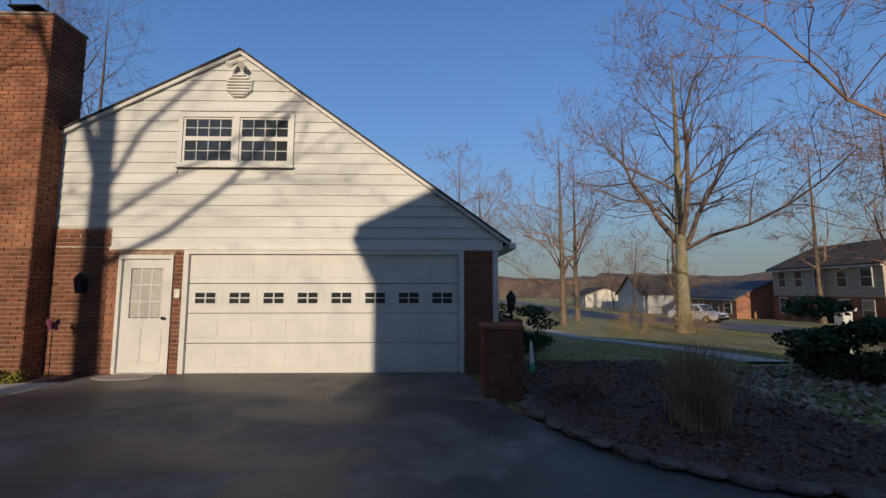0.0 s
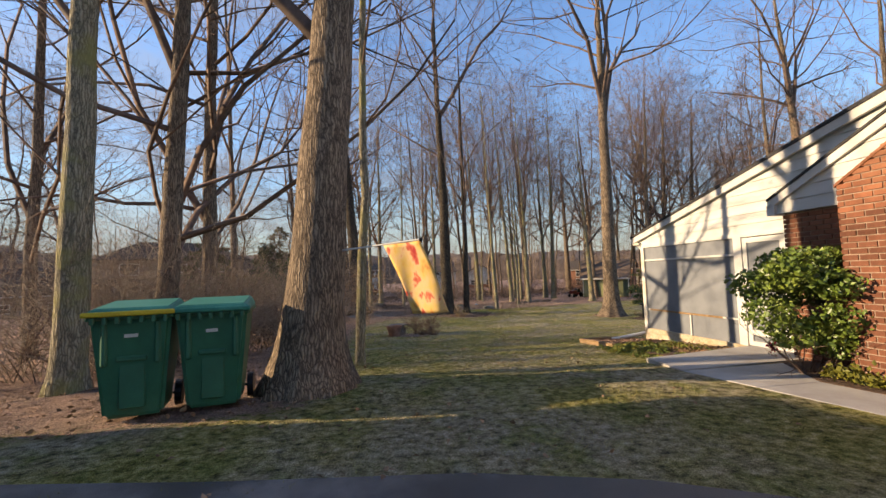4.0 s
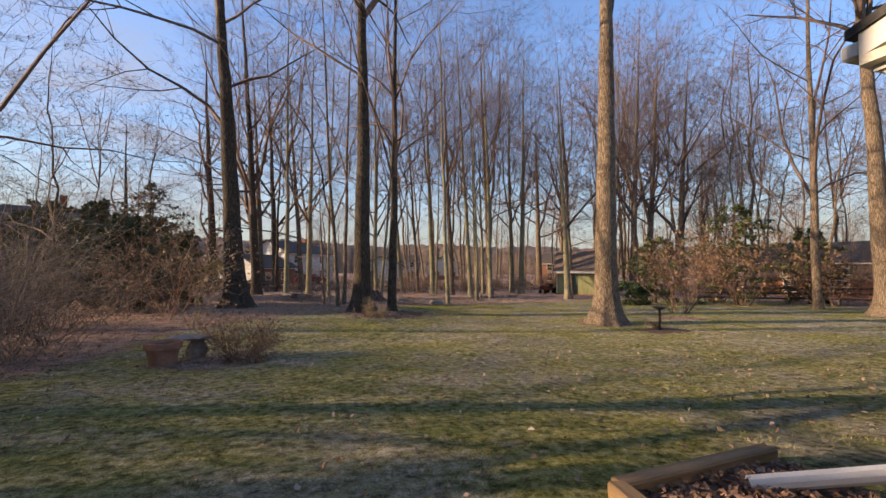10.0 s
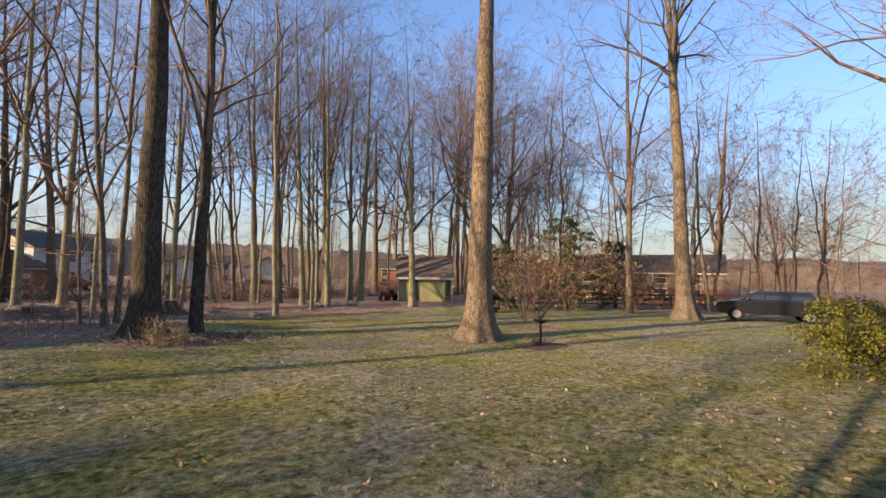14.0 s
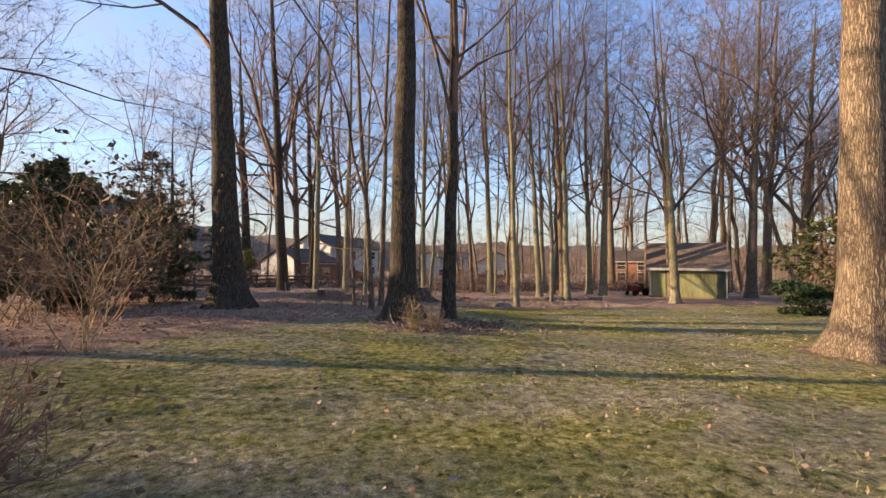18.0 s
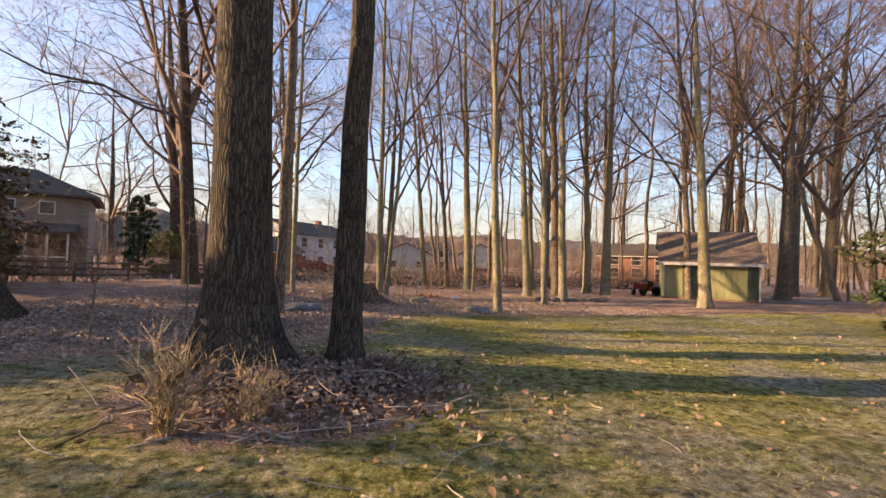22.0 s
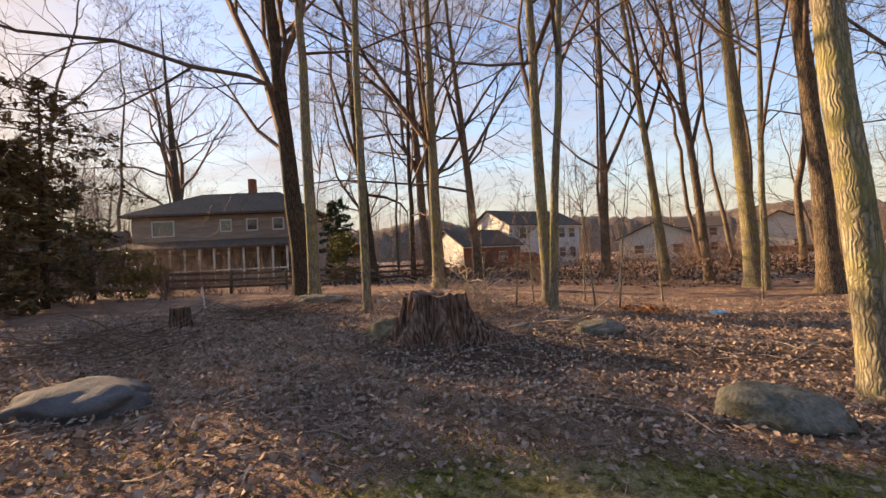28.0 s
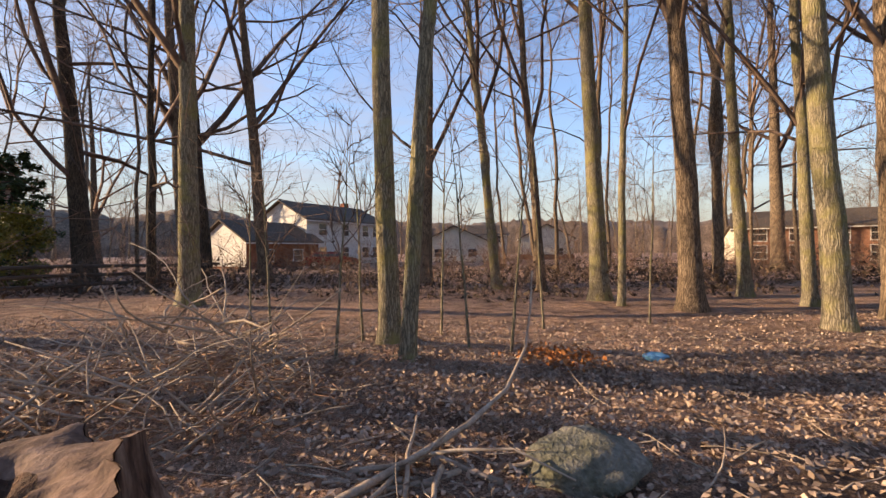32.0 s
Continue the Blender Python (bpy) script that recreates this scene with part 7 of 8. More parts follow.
M_NEEDLE_BROWN = material("brown_green_needles", [(0.085, 0.065, 0.032), (0.15, 0.115, 0.055), (0.24, 0.18, 0.09)], 3, 0.7, 0, 50, island=True)
M_HEMLOCK = material("hemlock_needles", [(0.045, 0.062, 0.024), (0.08, 0.10, 0.04), (0.14, 0.15, 0.065)], 3, 0.7, 0, 50, island=True)
evergreen(-18.8, 59.6, 6.6, 4.4, 91, "dark green conifer beside the neighbour's house", n=6000)
evergreen(-11.6, 29.2, 4.2, 4.6, 92, "broad dark yew-like evergreen at the garden's west edge", n=8000)
evergreen(-13.8, 32.0, 5.2, 6.4, 97, "broad dark hemlock at the garden's west edge", M_HEMLOCK, 9000)
evergreen(-11.3, 33.8, 3.8, 4.4, 93, "broad dark evergreen at the garden's west edge", M_HEMLOCK, 8000)
evergreen(-13.7, 38.1, 5.2, 6.4, 98, "broad ragged evergreen beyond the brush", M_NEEDLE_BROWN, 5000, 0.11)
evergreen(-21.0, 41.0, 6.4, 7.0, 103, "broad dark evergreen before the neighbour's house", M_HEMLOCK, 7000, 0.13)
evergreen(18.6, 33.2, 4.6, 5.5, 94, "open green hemlock beyond the lawn", M_HEMLOCK, 3600, 0.10)
evergreen(28.0, 30.0, 5.2, 6.0, 99, "open green hemlock beyond the lawn", M_HEMLOCK, 3600, 0.10)
evergreen(22.6, 30.6, 6.6, 8.4, 95, "open green hemlock beyond the lawn", M_HEMLOCK, 4200, 0.10)
evergreen(-18.2, 42.6, 3.4, 4.0, 96, "low evergreen thicket near the neighbour's fence", M_LEAF_YEL, 4200, 0.07)
# sparse conifer shape used for a bare brown tree
evergreen(-14.6, 39.6, 7.6, 6.8, 100, "tall bare tree at the wood's edge, built as a sparse brown-green conifer", M_NEEDLE_BROWN, 2800, 0.10)
shrub("laurel", "yellow-green evergreen shrub before the neighbour's fence", -17.6, 44.0, 2.4, 2.2, 3800, 0.07, M_LEAF_YEL, 141, 8, 0.05, blobs=20)
shrub("laurel", "tall yellow-green evergreen shrub behind the fence", -14.9, 55.4, 2.4, 3.5, 3800, 0.09, M_LEAF_YEL, 142, 8, 0.05, blobs=20)


# thickets of bare brush at the edges
M_TWIG_DARK = material("dark_twig", [(0.05, 0.037, 0.03), (0.085, 0.064, 0.052), (0.13, 0.10, 0.08)], 3, 0.9, 0, 40, island=True)
# round plots kept free of brush: the houses behind the garden
PLOTS = ((-33.0, 62.5, 7.5), (-38.5, 59.5, 5), (-27.5, 65.5, 5), (-29, 56.5, 4), (-44.8, 53.6, 4.5), (6.8, 104, 6.2), (12.6, 113.5, 4.2), (22.6, 110, 5.6))


def brush(name, label, count, place, h, seed, mat, stems=5, r=0.013):
    """Tangled leafless undergrowth: bent stems with side twigs, one mesh."""
    rng = random.Random(seed)
    segs = []
    for _ in range(count):
        x, y = place(rng)
        hh = rng.uniform(*h)
        if any(math.hypot(x - a, y - b) < r0 for a, b, r0 in PLOTS):
            continue
        for _ in range(stems):
            a = rng.uniform(0, 6.28)
            limb(rng, segs, Vector((x + rng.gauss(0, 0.15), y + rng.gauss(0, 0.15), gz(x, y) - 0.05)), Vector((math.cos(a) * 0.7, math.sin(a) * 0.7, 1)).normalized(), hh * rng.uniform(0.6, 1.1), r, 0, 2, 0.02, 1.4, 1.6)
    t = thing(name, label, "undergrowth", kind="stuff")
    o = raw_mesh("branchwork", *tubes(segs, 3), mat, t)
    o["kind"] = "stuff"


brush("thicket_west", "tangled grey-brown brush along the garden's west side", 90, lambda r: (lambda y: (-9.2 - 0.12 * max(0, 22 - y) - abs(r.gauss(0, 2.6)), y))(r.uniform(8.5, 34)), (1.3, 3.4), 101, M_TWIG, 4, 0.013)
brush("thicket_fence", "tangled brush between the garden and the neighbour\'s fence", 100, lambda r: (r.uniform(-32, -13), r.uniform(38, 50)), (1.2, 3.7), 107, M_TWIG, 4, 0.02)
brush("thicket_arching", "tall arching leafless shrubs beside the lawn", 34, lambda r: (-7.9 - abs(r.gauss(0, 1.6)), r.uniform(11.5, 21)), (2.2, 4.4), 108, M_DEADWOOD, 5)
brush("thicket_dark", "dense dark brush at the lawn's west edge", 34, lambda r: (-9.4 - abs(r.gauss(0, 1.6)), r.uniform(13, 28)), (1.0, 2.4), 109, M_TWIG_DARK, 5, 0.016)
brush("thicket_bins", "pale arching brush behind the bins", 60, lambda r: (-10.2 - abs(r.gauss(0, 2.2)), r.uniform(8.8, 14.5)), (1.4, 3.4), 102, M_DEADWOOD)
brush("thicket_wood", "bare undergrowth through the wood", 125, lambda r: (r.uniform(-36, 46), 60 + abs(r.gauss(0, 10))), (1.2, 4.0), 103, M_TWIG_RED, 4, 0.024)
brush("thicket_floor", "low leafless brush over the floor of the wood", 110, lambda r: (lambda x: (x, 51.5 + 0.1 * abs(x) + abs(r.gauss(0, 5))))(r.uniform(-13, 30)), (0.8, 2.5), 110, M_TWIG, 4, 0.015)
rng = random.Random(131)
under = thing("undergrowth_leaves", "dead brown leaves clinging to the brush of the wood", "undergrowth", kind="stuff")
spots = []
while len(spots) < 12000:
    bx_, by_ = rng.uniform(-15, 34), 52 + abs(rng.gauss(0, 14))
    if bx_ > 15 and by_ < 54:
        continue
    top = rng.uniform(0.3, 2.6) * (0.5 + 0.5 * noise.noise(Vector((bx_ * 0.3, by_ * 0.3, 2))))
    for _ in range(16):
        spots.append((bx_ + rng.gauss(0, 0.7), by_ + rng.gauss(0, 0.7), gz(bx_, by_) + max(0.02, top * rng.random() ** 1.3)))
o = leaf_mesh("leaves", spots, 0.10, material("old_brown_leaf", [(0.06, 0.042, 0.03), (0.11, 0.078, 0.055), (0.18, 0.13, 0.095)], 4, 0.9, 0, 50, island=True), under, 132, 0.2, 2.2)
o["kind"] = "stuff"
brush("thicket_east", "bare brush along the east fence", 80, lambda r: (lambda u: (21 + 18 * u + r.gauss(0, 1.4), 35.5 - 13 * u + r.gauss(0, 1.4)))(r.random()), (1.4, 3.6), 104, M_TWIG_RED, 4)
brush("thicket_shed", "bare brush behind the shed", 26, lambda r: (r.uniform(22, 40), r.uniform(52, 68)), (1.6, 4.4), 113, M_TWIG, 4, 0.02)
brush("thicket_yard", "warm brown brush behind the parked car", 60, lambda r: (28 + 14 * r.random(), r.uniform(9, 27)), (0.9, 2.8), 106, M_TWIG_RED, 4, 0.014)
brush("thicket_far", "tangled brush between the far houses", 110, lambda r: (r.uniform(-30, 62), r.uniform(66, 112)), (2.0, 5.5), 112, M_TWIG, 3, 0.03)
brush("thicket_street", "bare hedge growth along the far lawns", 22, lambda r: (r.uniform(26, 90), r.uniform(-22, 8)), (1.0, 3.0), 105, M_TWIG_RED, 5)

# ---- shed ----
sh = thing("shed", "weathered green board shed with a low brown roof", "shed", 20.7, 45.2, gz(20.7, 45.2), -34)
sh.scale = (0.9, 1, 1)
part("floor", bx(-2.75, 2.75, -1.7, 1.7, -0.15, 0.1), M_TIMBER, sh)
for i in range(18):
    a = -2.7 + i * 0.3
    part("board", bx(a + 0.004, a + 0.296, -1.66 - 0.003 * (i % 2), -1.6, 0.1, 2.15), M_SHED, sh)
for s in (-1, 1):
    part("side_wall", bx(s * 2.7 - 0.04, s * 2.7 + 0.04, -1.6, 1.6, 0.1, 2.4), M_SHED, sh)
part("back_wall", bx(-2.7, 2.7, 1.56, 1.64, 0.1, 2.6), M_SHED, sh)
bm = bmesh.new()
prism(bm, [(-3.0, -2.0, 2.10), (-3.0, 0.8, 4.1), (-3.0, 2.0, 3.1), (-3.0, 2.0, 3.22), (-3.0, 0.8, 4.22), (-3.0, -2.0, 2.22)], (6.0, 0, 0))
part("roof", bm, material("brown_shingle", [(0.14, 0.09, 0.062), (0.21, 0.145, 0.10), (0.28, 0.20, 0.145)], 6, 0.9, 0.3, 40), sh)
part("fascia", bx(-3.0, 3.0, -2.03, -1.98, 2.02, 2.2), M_TRIM_OLD, sh)
M_SHED_DARK = material("dark_green_door", [(0.07, 0.09, 0.055), (0.10, 0.125, 0.08), (0.14, 0.165, 0.11)], 1.2, 0.8, 0.2, 40, stretch=(3, 3, 0.5))
part("door", bx(-1.55, -0.60, -1.70, -1.66, 0.15, 2.05), M_SHED_DARK, sh, "dark green door")
part("door", bx(2.05, 2.62, -1.70, -1.66, 0.15, 2.05), M_SHED_DARK, sh, "dark green door")
for a in (-2.7, 2.66):
    part("corner_board", bx(a, a + 0.09, -1.72, -1.66, 0.1, 2.15), M_TRIM_OLD, sh)
trac = thing("garden_tractor", "dark red garden tractor beside the shed", "tractor", 17.6, 46.6, gz(17.6, 46.6), 200)
M_RED = material("dull_red_paint", plain3((0.16, 0.03, 0.02), 0.25), 5, 0.5, 0.1, 50)
part("hood", bx(0.1, 0.95, -0.25, 0.25, 0.4, 0.8, 0.05), M_RED, trac)
part("body", bx(-0.6, 0.1, -0.35, 0.35, 0.3, 0.55, 0.04), M_RED, trac)
part("seat", bx(-0.55, -0.1, -0.22, 0.22, 0.55, 0.95, 0.06), M_BLACK, trac)
part("steering_wheel", cyl(bmesh.new(), (0.12, 0, 0.95), (0.14, 0, 0.99), 0.16), M_BLACK, trac)
for s in (-1, 1):
    part("wheel", cyl(bmesh.new(), (-0.4, s * 0.35, 0.3), (-0.4, s * 0.55, 0.3), 0.3, n=18), M_BLACK, trac)
    part("wheel", cyl(bmesh.new(), (0.75, s * 0.3, 0.2), (0.75, s * 0.42, 0.2), 0.2, n=18), M_BLACK, trac)


# ---- woodland floor: stump, stones, logs, piles ----
M_CUT = material("weathered_cut_wood", [(0.08, 0.047, 0.034), (0.17, 0.105, 0.078), (0.31, 0.215, 0.165)], 5, 0.9, 0.5, 26, vary=0.25, bump_dist=0.02)


M_ROT = material("crumbling_rot", [(0.05, 0.028, 0.02), (0.11, 0.06, 0.04), (0.19, 0.105, 0.07)], 14, 0.95, 0.9, 60, vary=0.3, bump_dist=0.03)


def old_stump(x, y, top_r, base_r, h, seed, label, sides=168):
    """A rotting stump: buttress roots with deep hollows between them, grooved along the grain."""
    t = thing("tree_stump", label, "stump", x, y, gz(x, y))
    rng = random.Random(seed)
    roots = [(rng.uniform(-0.16, 0.16) + k * 2 * math.pi / 8, rng.uniform(0.5, 1.15), rng.uniform(0.13, 0.22)) for k in range(8)]
    v, levels = [], 24
    for j in range(levels + 1):
        u = j / levels
        z = -0.18 + (h + 0.18) * u
        for k in range(sides):
            a = k * 2 * math.pi / sides
            ridge = max(s * math.exp(-abs(((a - c + math.pi) % (2 * math.pi) - math.pi) / w) ** 1.6) for c, s, w in roots)
            fl = (1 - u) ** 2.5
            r = top_r * (0.80 + 0.20 * ridge) + (base_r - top_r) * fl * ridge + top_r * 0.22 * (1 - u)
            grain = noise.noise(Vector((math.cos(a) * 11, math.sin(a) * 11, u * 0.8 + seed)))
            fibre = noise.noise(Vector((math.cos(a) * 28, math.sin(a) * 28, u * 1.5 + seed)))
            r += top_r * (0.11 * grain + 0.045 * fibre) * (0.6 + 0.6 * (1 - u))
            zz = z + u * top_r * (0.16 * noise.noise(Vector((math.cos(a) * 1.3, math.sin(a) * 1.3, seed + 2))) + 0.10 * noise.noise(Vector((a * 2.5, 0, 3)))) + u * top_r * 0.14 * noise.noise(Vector((math.cos(a) * 4, math.sin(a) * 4, 9)))
            v.append((r * math.cos(a), r * math.sin(a), zz))
    f = [(j * sides + k, j * sides + (k + 1) % sides, (j + 1) * sides + (k + 1) % sides, (j + 1) * sides + k) for j in range(levels) for k in range(sides)]
    o = mesh_of("bark_shell", v, f, M_STUMP, t, smooth=True)
    # flat sawn rim round a hollow filled with crumbling rot
    rim = v[levels * sides:]
    mean = sum(math.hypot(b[0], b[1]) for b in rim) / sides
    rings, hollow = 18, 11
    v2 = []
    for j in range(rings + 1):
        for k in range(sides):
            a, q = k * 2 * math.pi / sides, j / rings
            b = rim[k]
            r = q * 0.99 * (mean + (math.hypot(b[0], b[1]) - mean) * q ** 4)
            x2, y2 = r * math.cos(a), r * math.sin(a)
            n1 = noise.noise(Vector((x2 / top_r * 1.6, y2 / top_r * 1.6, seed)))
            n2 = noise.noise(Vector((x2 / top_r * 6, y2 / top_r * 6, seed + 4)))
            deep = smooth(0.74, 0.52, q + 0.22 * n1)
            z2 = h - 0.015 + top_r * 0.02 * n2 - top_r * deep * (0.13 + 0.12 * n1 + 0.14 * n2)
            v2.append((x2, y2, z2 + (b[2] - z2) * q ** 14))
    ring_faces = lambda j0, j1: [(j * sides + k, (j + 1) * sides + k, (j + 1) * sides + (k + 1) % sides, j * sides + (k + 1) % sides) for j in range(j0, j1) for k in range(sides)]
    mesh_of("cut_top", v2, ring_faces(hollow, rings), M_CUT, t, "weathered grey-brown sawn rim", True)
    mesh_of("rotten_core", v2, ring_faces(0, hollow), M_ROT, t, "crumbling red-brown rot in the hollow", True)
    return t


old_stump(-0.32, 39.4, 0.62, 1.8, 0.80, 5, "large rotting tree stump with spreading roots and deep furrows")
old_stump(-5.4, 38.1, 0.2, 0.3, 0.38, 6, "small weathered tree stump among dead leaves", 48)
old_stump(0.38, 27.6, 0.09, 0.14, 0.16, 7, "small dark stump at the double tree", 36)


def boulder(x, y, sx, sy, sz, rz, seed, label, mat=M_BOULDER):
    b = tagged(part("boulder", lump(bmesh.new(), 0, 0, 0, sx, sy, sz, seed, 0.30, 4), mat), label, "boulder", "boulders in the wood")
    for p in b.data.polygons:
        p.use_smooth = True
    b.matrix_world = pose(x, y, gz(x, y) + sz * 0.25, 0, 0, rz)
    return b


boulder(-1.2, 39.05, 0.34, 0.24, 0.25, 30, 116, "pale lichen-covered rock against the stump", material("lichen_stone", [(0.13, 0.10, 0.055), (0.24, 0.20, 0.12), (0.36, 0.32, 0.21)], 5, 0.95, 0.6, 40, bump_dist=0.02))
boulder(2.28, 41.25, 0.44, 0.31, 0.22, 8, 111, "mossy grey boulder among dead leaves")
boulder(4.1, 37.35, 0.46, 0.34, 0.24, 10, 112, "large mossy grey boulder at the lawn's edge")
boulder(-1.9, 34.85, 0.62, 0.45, 0.20, 20, 113, "low blue-grey boulder half sunk in leaves", material("blue_grey_stone", [(0.07, 0.075, 0.08), (0.11, 0.118, 0.125), (0.16, 0.17, 0.175)], 3, 0.9, 0.6, 40, bump_dist=0.02))
boulder(-5.9, 42.7, 0.9, 0.5, 0.18, 12, 114, "low grey boulder near the fence")


def rod(pts, r0, r1, sides=5):
    """One bent stick: rings along its line, closed by points."""
    n = len(pts)
    v = [tuple(pts[0])]
    for i, p in enumerate(pts):
        d = (pts[min(n - 1, i + 1)] - pts[max(0, i - 1)]).normalized()
        a = d.cross(Vector((0.3, 0.2, 1))).normalized()
        b = d.cross(a)
        r = r0 + (r1 - r0) * i / (n - 1)
        v += [tuple(p + (a * math.cos(k * 2 * math.pi / sides) + b * math.sin(k * 2 * math.pi / sides)) * r) for k in range(sides)]
    v.append(tuple(pts[-1]))
    f = [(0, 1 + (k + 1) % sides, 1 + k) for k in range(sides)]
    for i in range(n - 1):
        for k in range(sides):
            a, b = 1 + i * sides + k, 1 + i * sides + (k + 1) % sides
            f += [(a, b, b + sides), (a, b + sides, a + sides)]
    e = 1 + (n - 1) * sides
    f += [(e + k, e + (k + 1) % sides, len(v) - 1) for k in range(sides)]
    return np.array(v), np.array(f)


def stick(rng, p, a, length, lift=0.12):
    d = Vector((math.cos(a), math.sin(a), rng.uniform(-0.05, lift)))
    pts = [p]
    for i in range(5):
        d = rot_about(d.normalized(), rng, rng.uniform(0.05, 0.3))
        q = pts[-1] + d * length / 5
        q.z = max(q.z, gz(q.x, q.y) + 0.012)
        pts.append(q)
    return pts


M_PALEWOOD = material("pale_cut_wood", [(0.26, 0.20, 0.15), (0.40, 0.32, 0.25), (0.52, 0.44, 0.35)], 5, 0.9, 0.2, 40)


def stick_pile(name, label, x, y, rad, height, count, seed, rr=(0.006, 0.02), mat=M_DEADWOOD, tilt=0.3, long=(0.5, 1.5)):
    """Sticks thrown over each other; each one is a part."""
    rng = random.Random(seed)
    t = thing(name, label, "brush pile", 0, 0, 0)
    for _ in range(count):
        a, q = rng.uniform(0, 6.28), math.sqrt(rng.random()) * rad
        px, py = x + q * math.cos(a), y + q * math.sin(a)
        z = gz(px, py) + height * (1 - (q / rad) ** 1.5) * rng.random()
        thick = rng.uniform(*rr)
        raw_mesh("stick", *rod(stick(rng, Vector((px, py, z)), rng.uniform(0, 6.28), rng.uniform(*long), tilt), thick, thick * 0.35), mat, t)
    return t


stick_pile("brush_pile", "heap of pale cut branches behind the stump", -1.35, 42.6, 1.5, 1.05, 200, 121, (0.006, 0.017), M_PALEWOOD, 0.75)
stick_pile("brush_pile", "tangle of thin reddish twigs under the cut branches", -0.9, 42.6, 1.7, 0.6, 150, 125, (0.003, 0.008), M_TWIG_RED, 0.4, (0.3, 0.9))
stick_pile("brush_pile", "low heap of dark brushwood on the leaves", -4.9, 40.2, 1.1, 0.28, 120, 122, (0.005, 0.014), M_TWIG)
stick_pile("brush_pile", "brushwood heap at the wood's edge", -4.6, 36.4, 1.0, 0.3, 90, 123, (0.005, 0.014), M_TWIG)
stick_pile("fallen_branches", "forked pale branches fallen beside the boulder", 1.3, 41.15, 0.5, 0.15, 9, 124, (0.016, 0.026), M_PALEWOOD, 0.25, (0.6, 1.4))
stick_pile("fallen_branches", "scattered dead sticks over the woodland floor", -0.5, 40.0, 4.6, 0.05, 230, 125, (0.003, 0.010), M_PALEWOOD, 0.05, (0.2, 0.8))
bough = thing("fallen_bough", "long bare bough arching out of the leaves beside the boulder", "branch", 0, 0, 0)
for pts, ra, rb in ((((0.55, 40.75, 0.02), (1.0, 41.15, 0.09), (1.5, 41.8, 0.10), (2.0, 42.6, 0.16), (2.4, 43.4, 0.42), (2.6, 43.9, 0.85), (2.68, 44.1, 1.35)), 0.032, 0.010),
                    (((0.62, 41.15, 0.02), (0.95, 41.1, 0.10), (1.15, 41.0, 0.24), (1.3, 40.85, 0.46)), 0.024, 0.008),
                    (((1.1, 41.3, 0.07), (1.35, 41.2, 0.16), (1.75, 41.15, 0.20), (2.1, 40.9, 0.12)), 0.018, 0.006)):
    raw_mesh("branch", *rod([Vector((a, b, gz(a, b) + c)) for a, b, c in pts], ra, rb, 7), M_PALEWOOD, bough, True)
stick_pile("fallen_branches", "scattered twigs on the lawn", 0.5, 19, 7.0, 0.02, 60, 126, (0.003, 0.007), tilt=0.03)
TWIGS = thing("twig_litter", "small dead twigs strewn over the leaf litter and lawn edge", "twigs", kind="stuff")
rng = random.Random(127)
tv, tf, tn = [], [], 0
while tn < 2100:
    x, y = rng.uniform(-9, 10), rng.uniform(24, 46)
    if rng.random() > 0.06 + litter(x, y):
        continue
    tn += 1
    r = rng.uniform(0.003, 0.010)
    v, f = rod(stick(rng, Vector((x, y, gz(x, y) + 0.03)), rng.uniform(0, 6.28), rng.uniform(0.15, 0.8), 0.05), r, r * 0.4, 3)
    tf.append(f + len(v) * (tn - 1))
    tv.append(v)
raw_mesh("twigs", np.concatenate(tv), np.concatenate(tf), M_PALEWOOD, TWIGS)["kind"] = "stuff"
rng = random.Random(131)
for i in range(9):
    lx, ly = 9.0 + i * 0.42 + rng.uniform(-0.15, 0.15), 43.2 - i * 0.10 + rng.uniform(-0.25, 0.25)
    lg = tagged(part("log", cyl(bmesh.new(), (-0.22, 0, 0), (0.22, 0, 0), 0.13 * rng.uniform(0.8, 1.2), 0.12, 12), M_DEADWOOD), "short sawn log lying in dead leaves", "log", "sawn logs")
    lg.matrix_world = pose(lx, ly, gz(lx, ly) + 0.10, 0, 0, rng.uniform(0, 180))
stake = thing("marker_stake", "thin white marker stake leaning in the leaves", "stake", -7.6, 40.2, gz(-7.6, 40.2))
part("shaft", cyl(bmesh.new(), (0, 0, -0.1), (-0.12, 0, 0.62), 0.025, n=6), M_TRIM, stake)
stake2 = thing("marker_stake", "short pale stake at the lawn's edge", "stake", -2.4, 30.9, gz(-2.4, 30.9))
part("shaft", cyl(bmesh.new(), (0, 0, -0.1), (0.02, 0, 0.5), 0.03, n=6), M_DEADWOOD, stake2)
toy = thing("plastic_bag", "crumpled light blue plastic bag on the leaves", "litter", 4.75, 44.6, gz(4.75, 44.6))
part("film", lump(bmesh.new(), 0, 0, 0.05, 0.19, 0.12, 0.07, 133, 0.5, 3), material("blue_plastic", plain3((0.16, 0.42, 0.62), 0.2), 9, 0.4, 0.1, 40), toy)
mound = thing("leaf_pile", "low heap of orange-brown leaves", "leaf pile", 3.1, 44.5, gz(3.1, 44.5))
rng = random.Random(134)
leaf_mesh("leaves", [(rng.gauss(0, 0.35), rng.gauss(0, 0.3), abs(rng.gauss(0.03, 0.06))) for _ in range(350)], 0.06, material("orange_leaf", plain3((0.42, 0.17, 0.06), 0.3), 9, 0.85, 0, 30, island=True), mound, 135, 0.5)


# thin saplings
def sapling(x, y, h, seed, lean=(0, 0)):
    tree(x, y, 0.022 + 0.004 * h / 4, h, lean, M_BARK_MOSS, seed, 0.4, 6, 0.2, 1, 0.3, "thin pale sapling in the wood", 3, 6, 0.06)


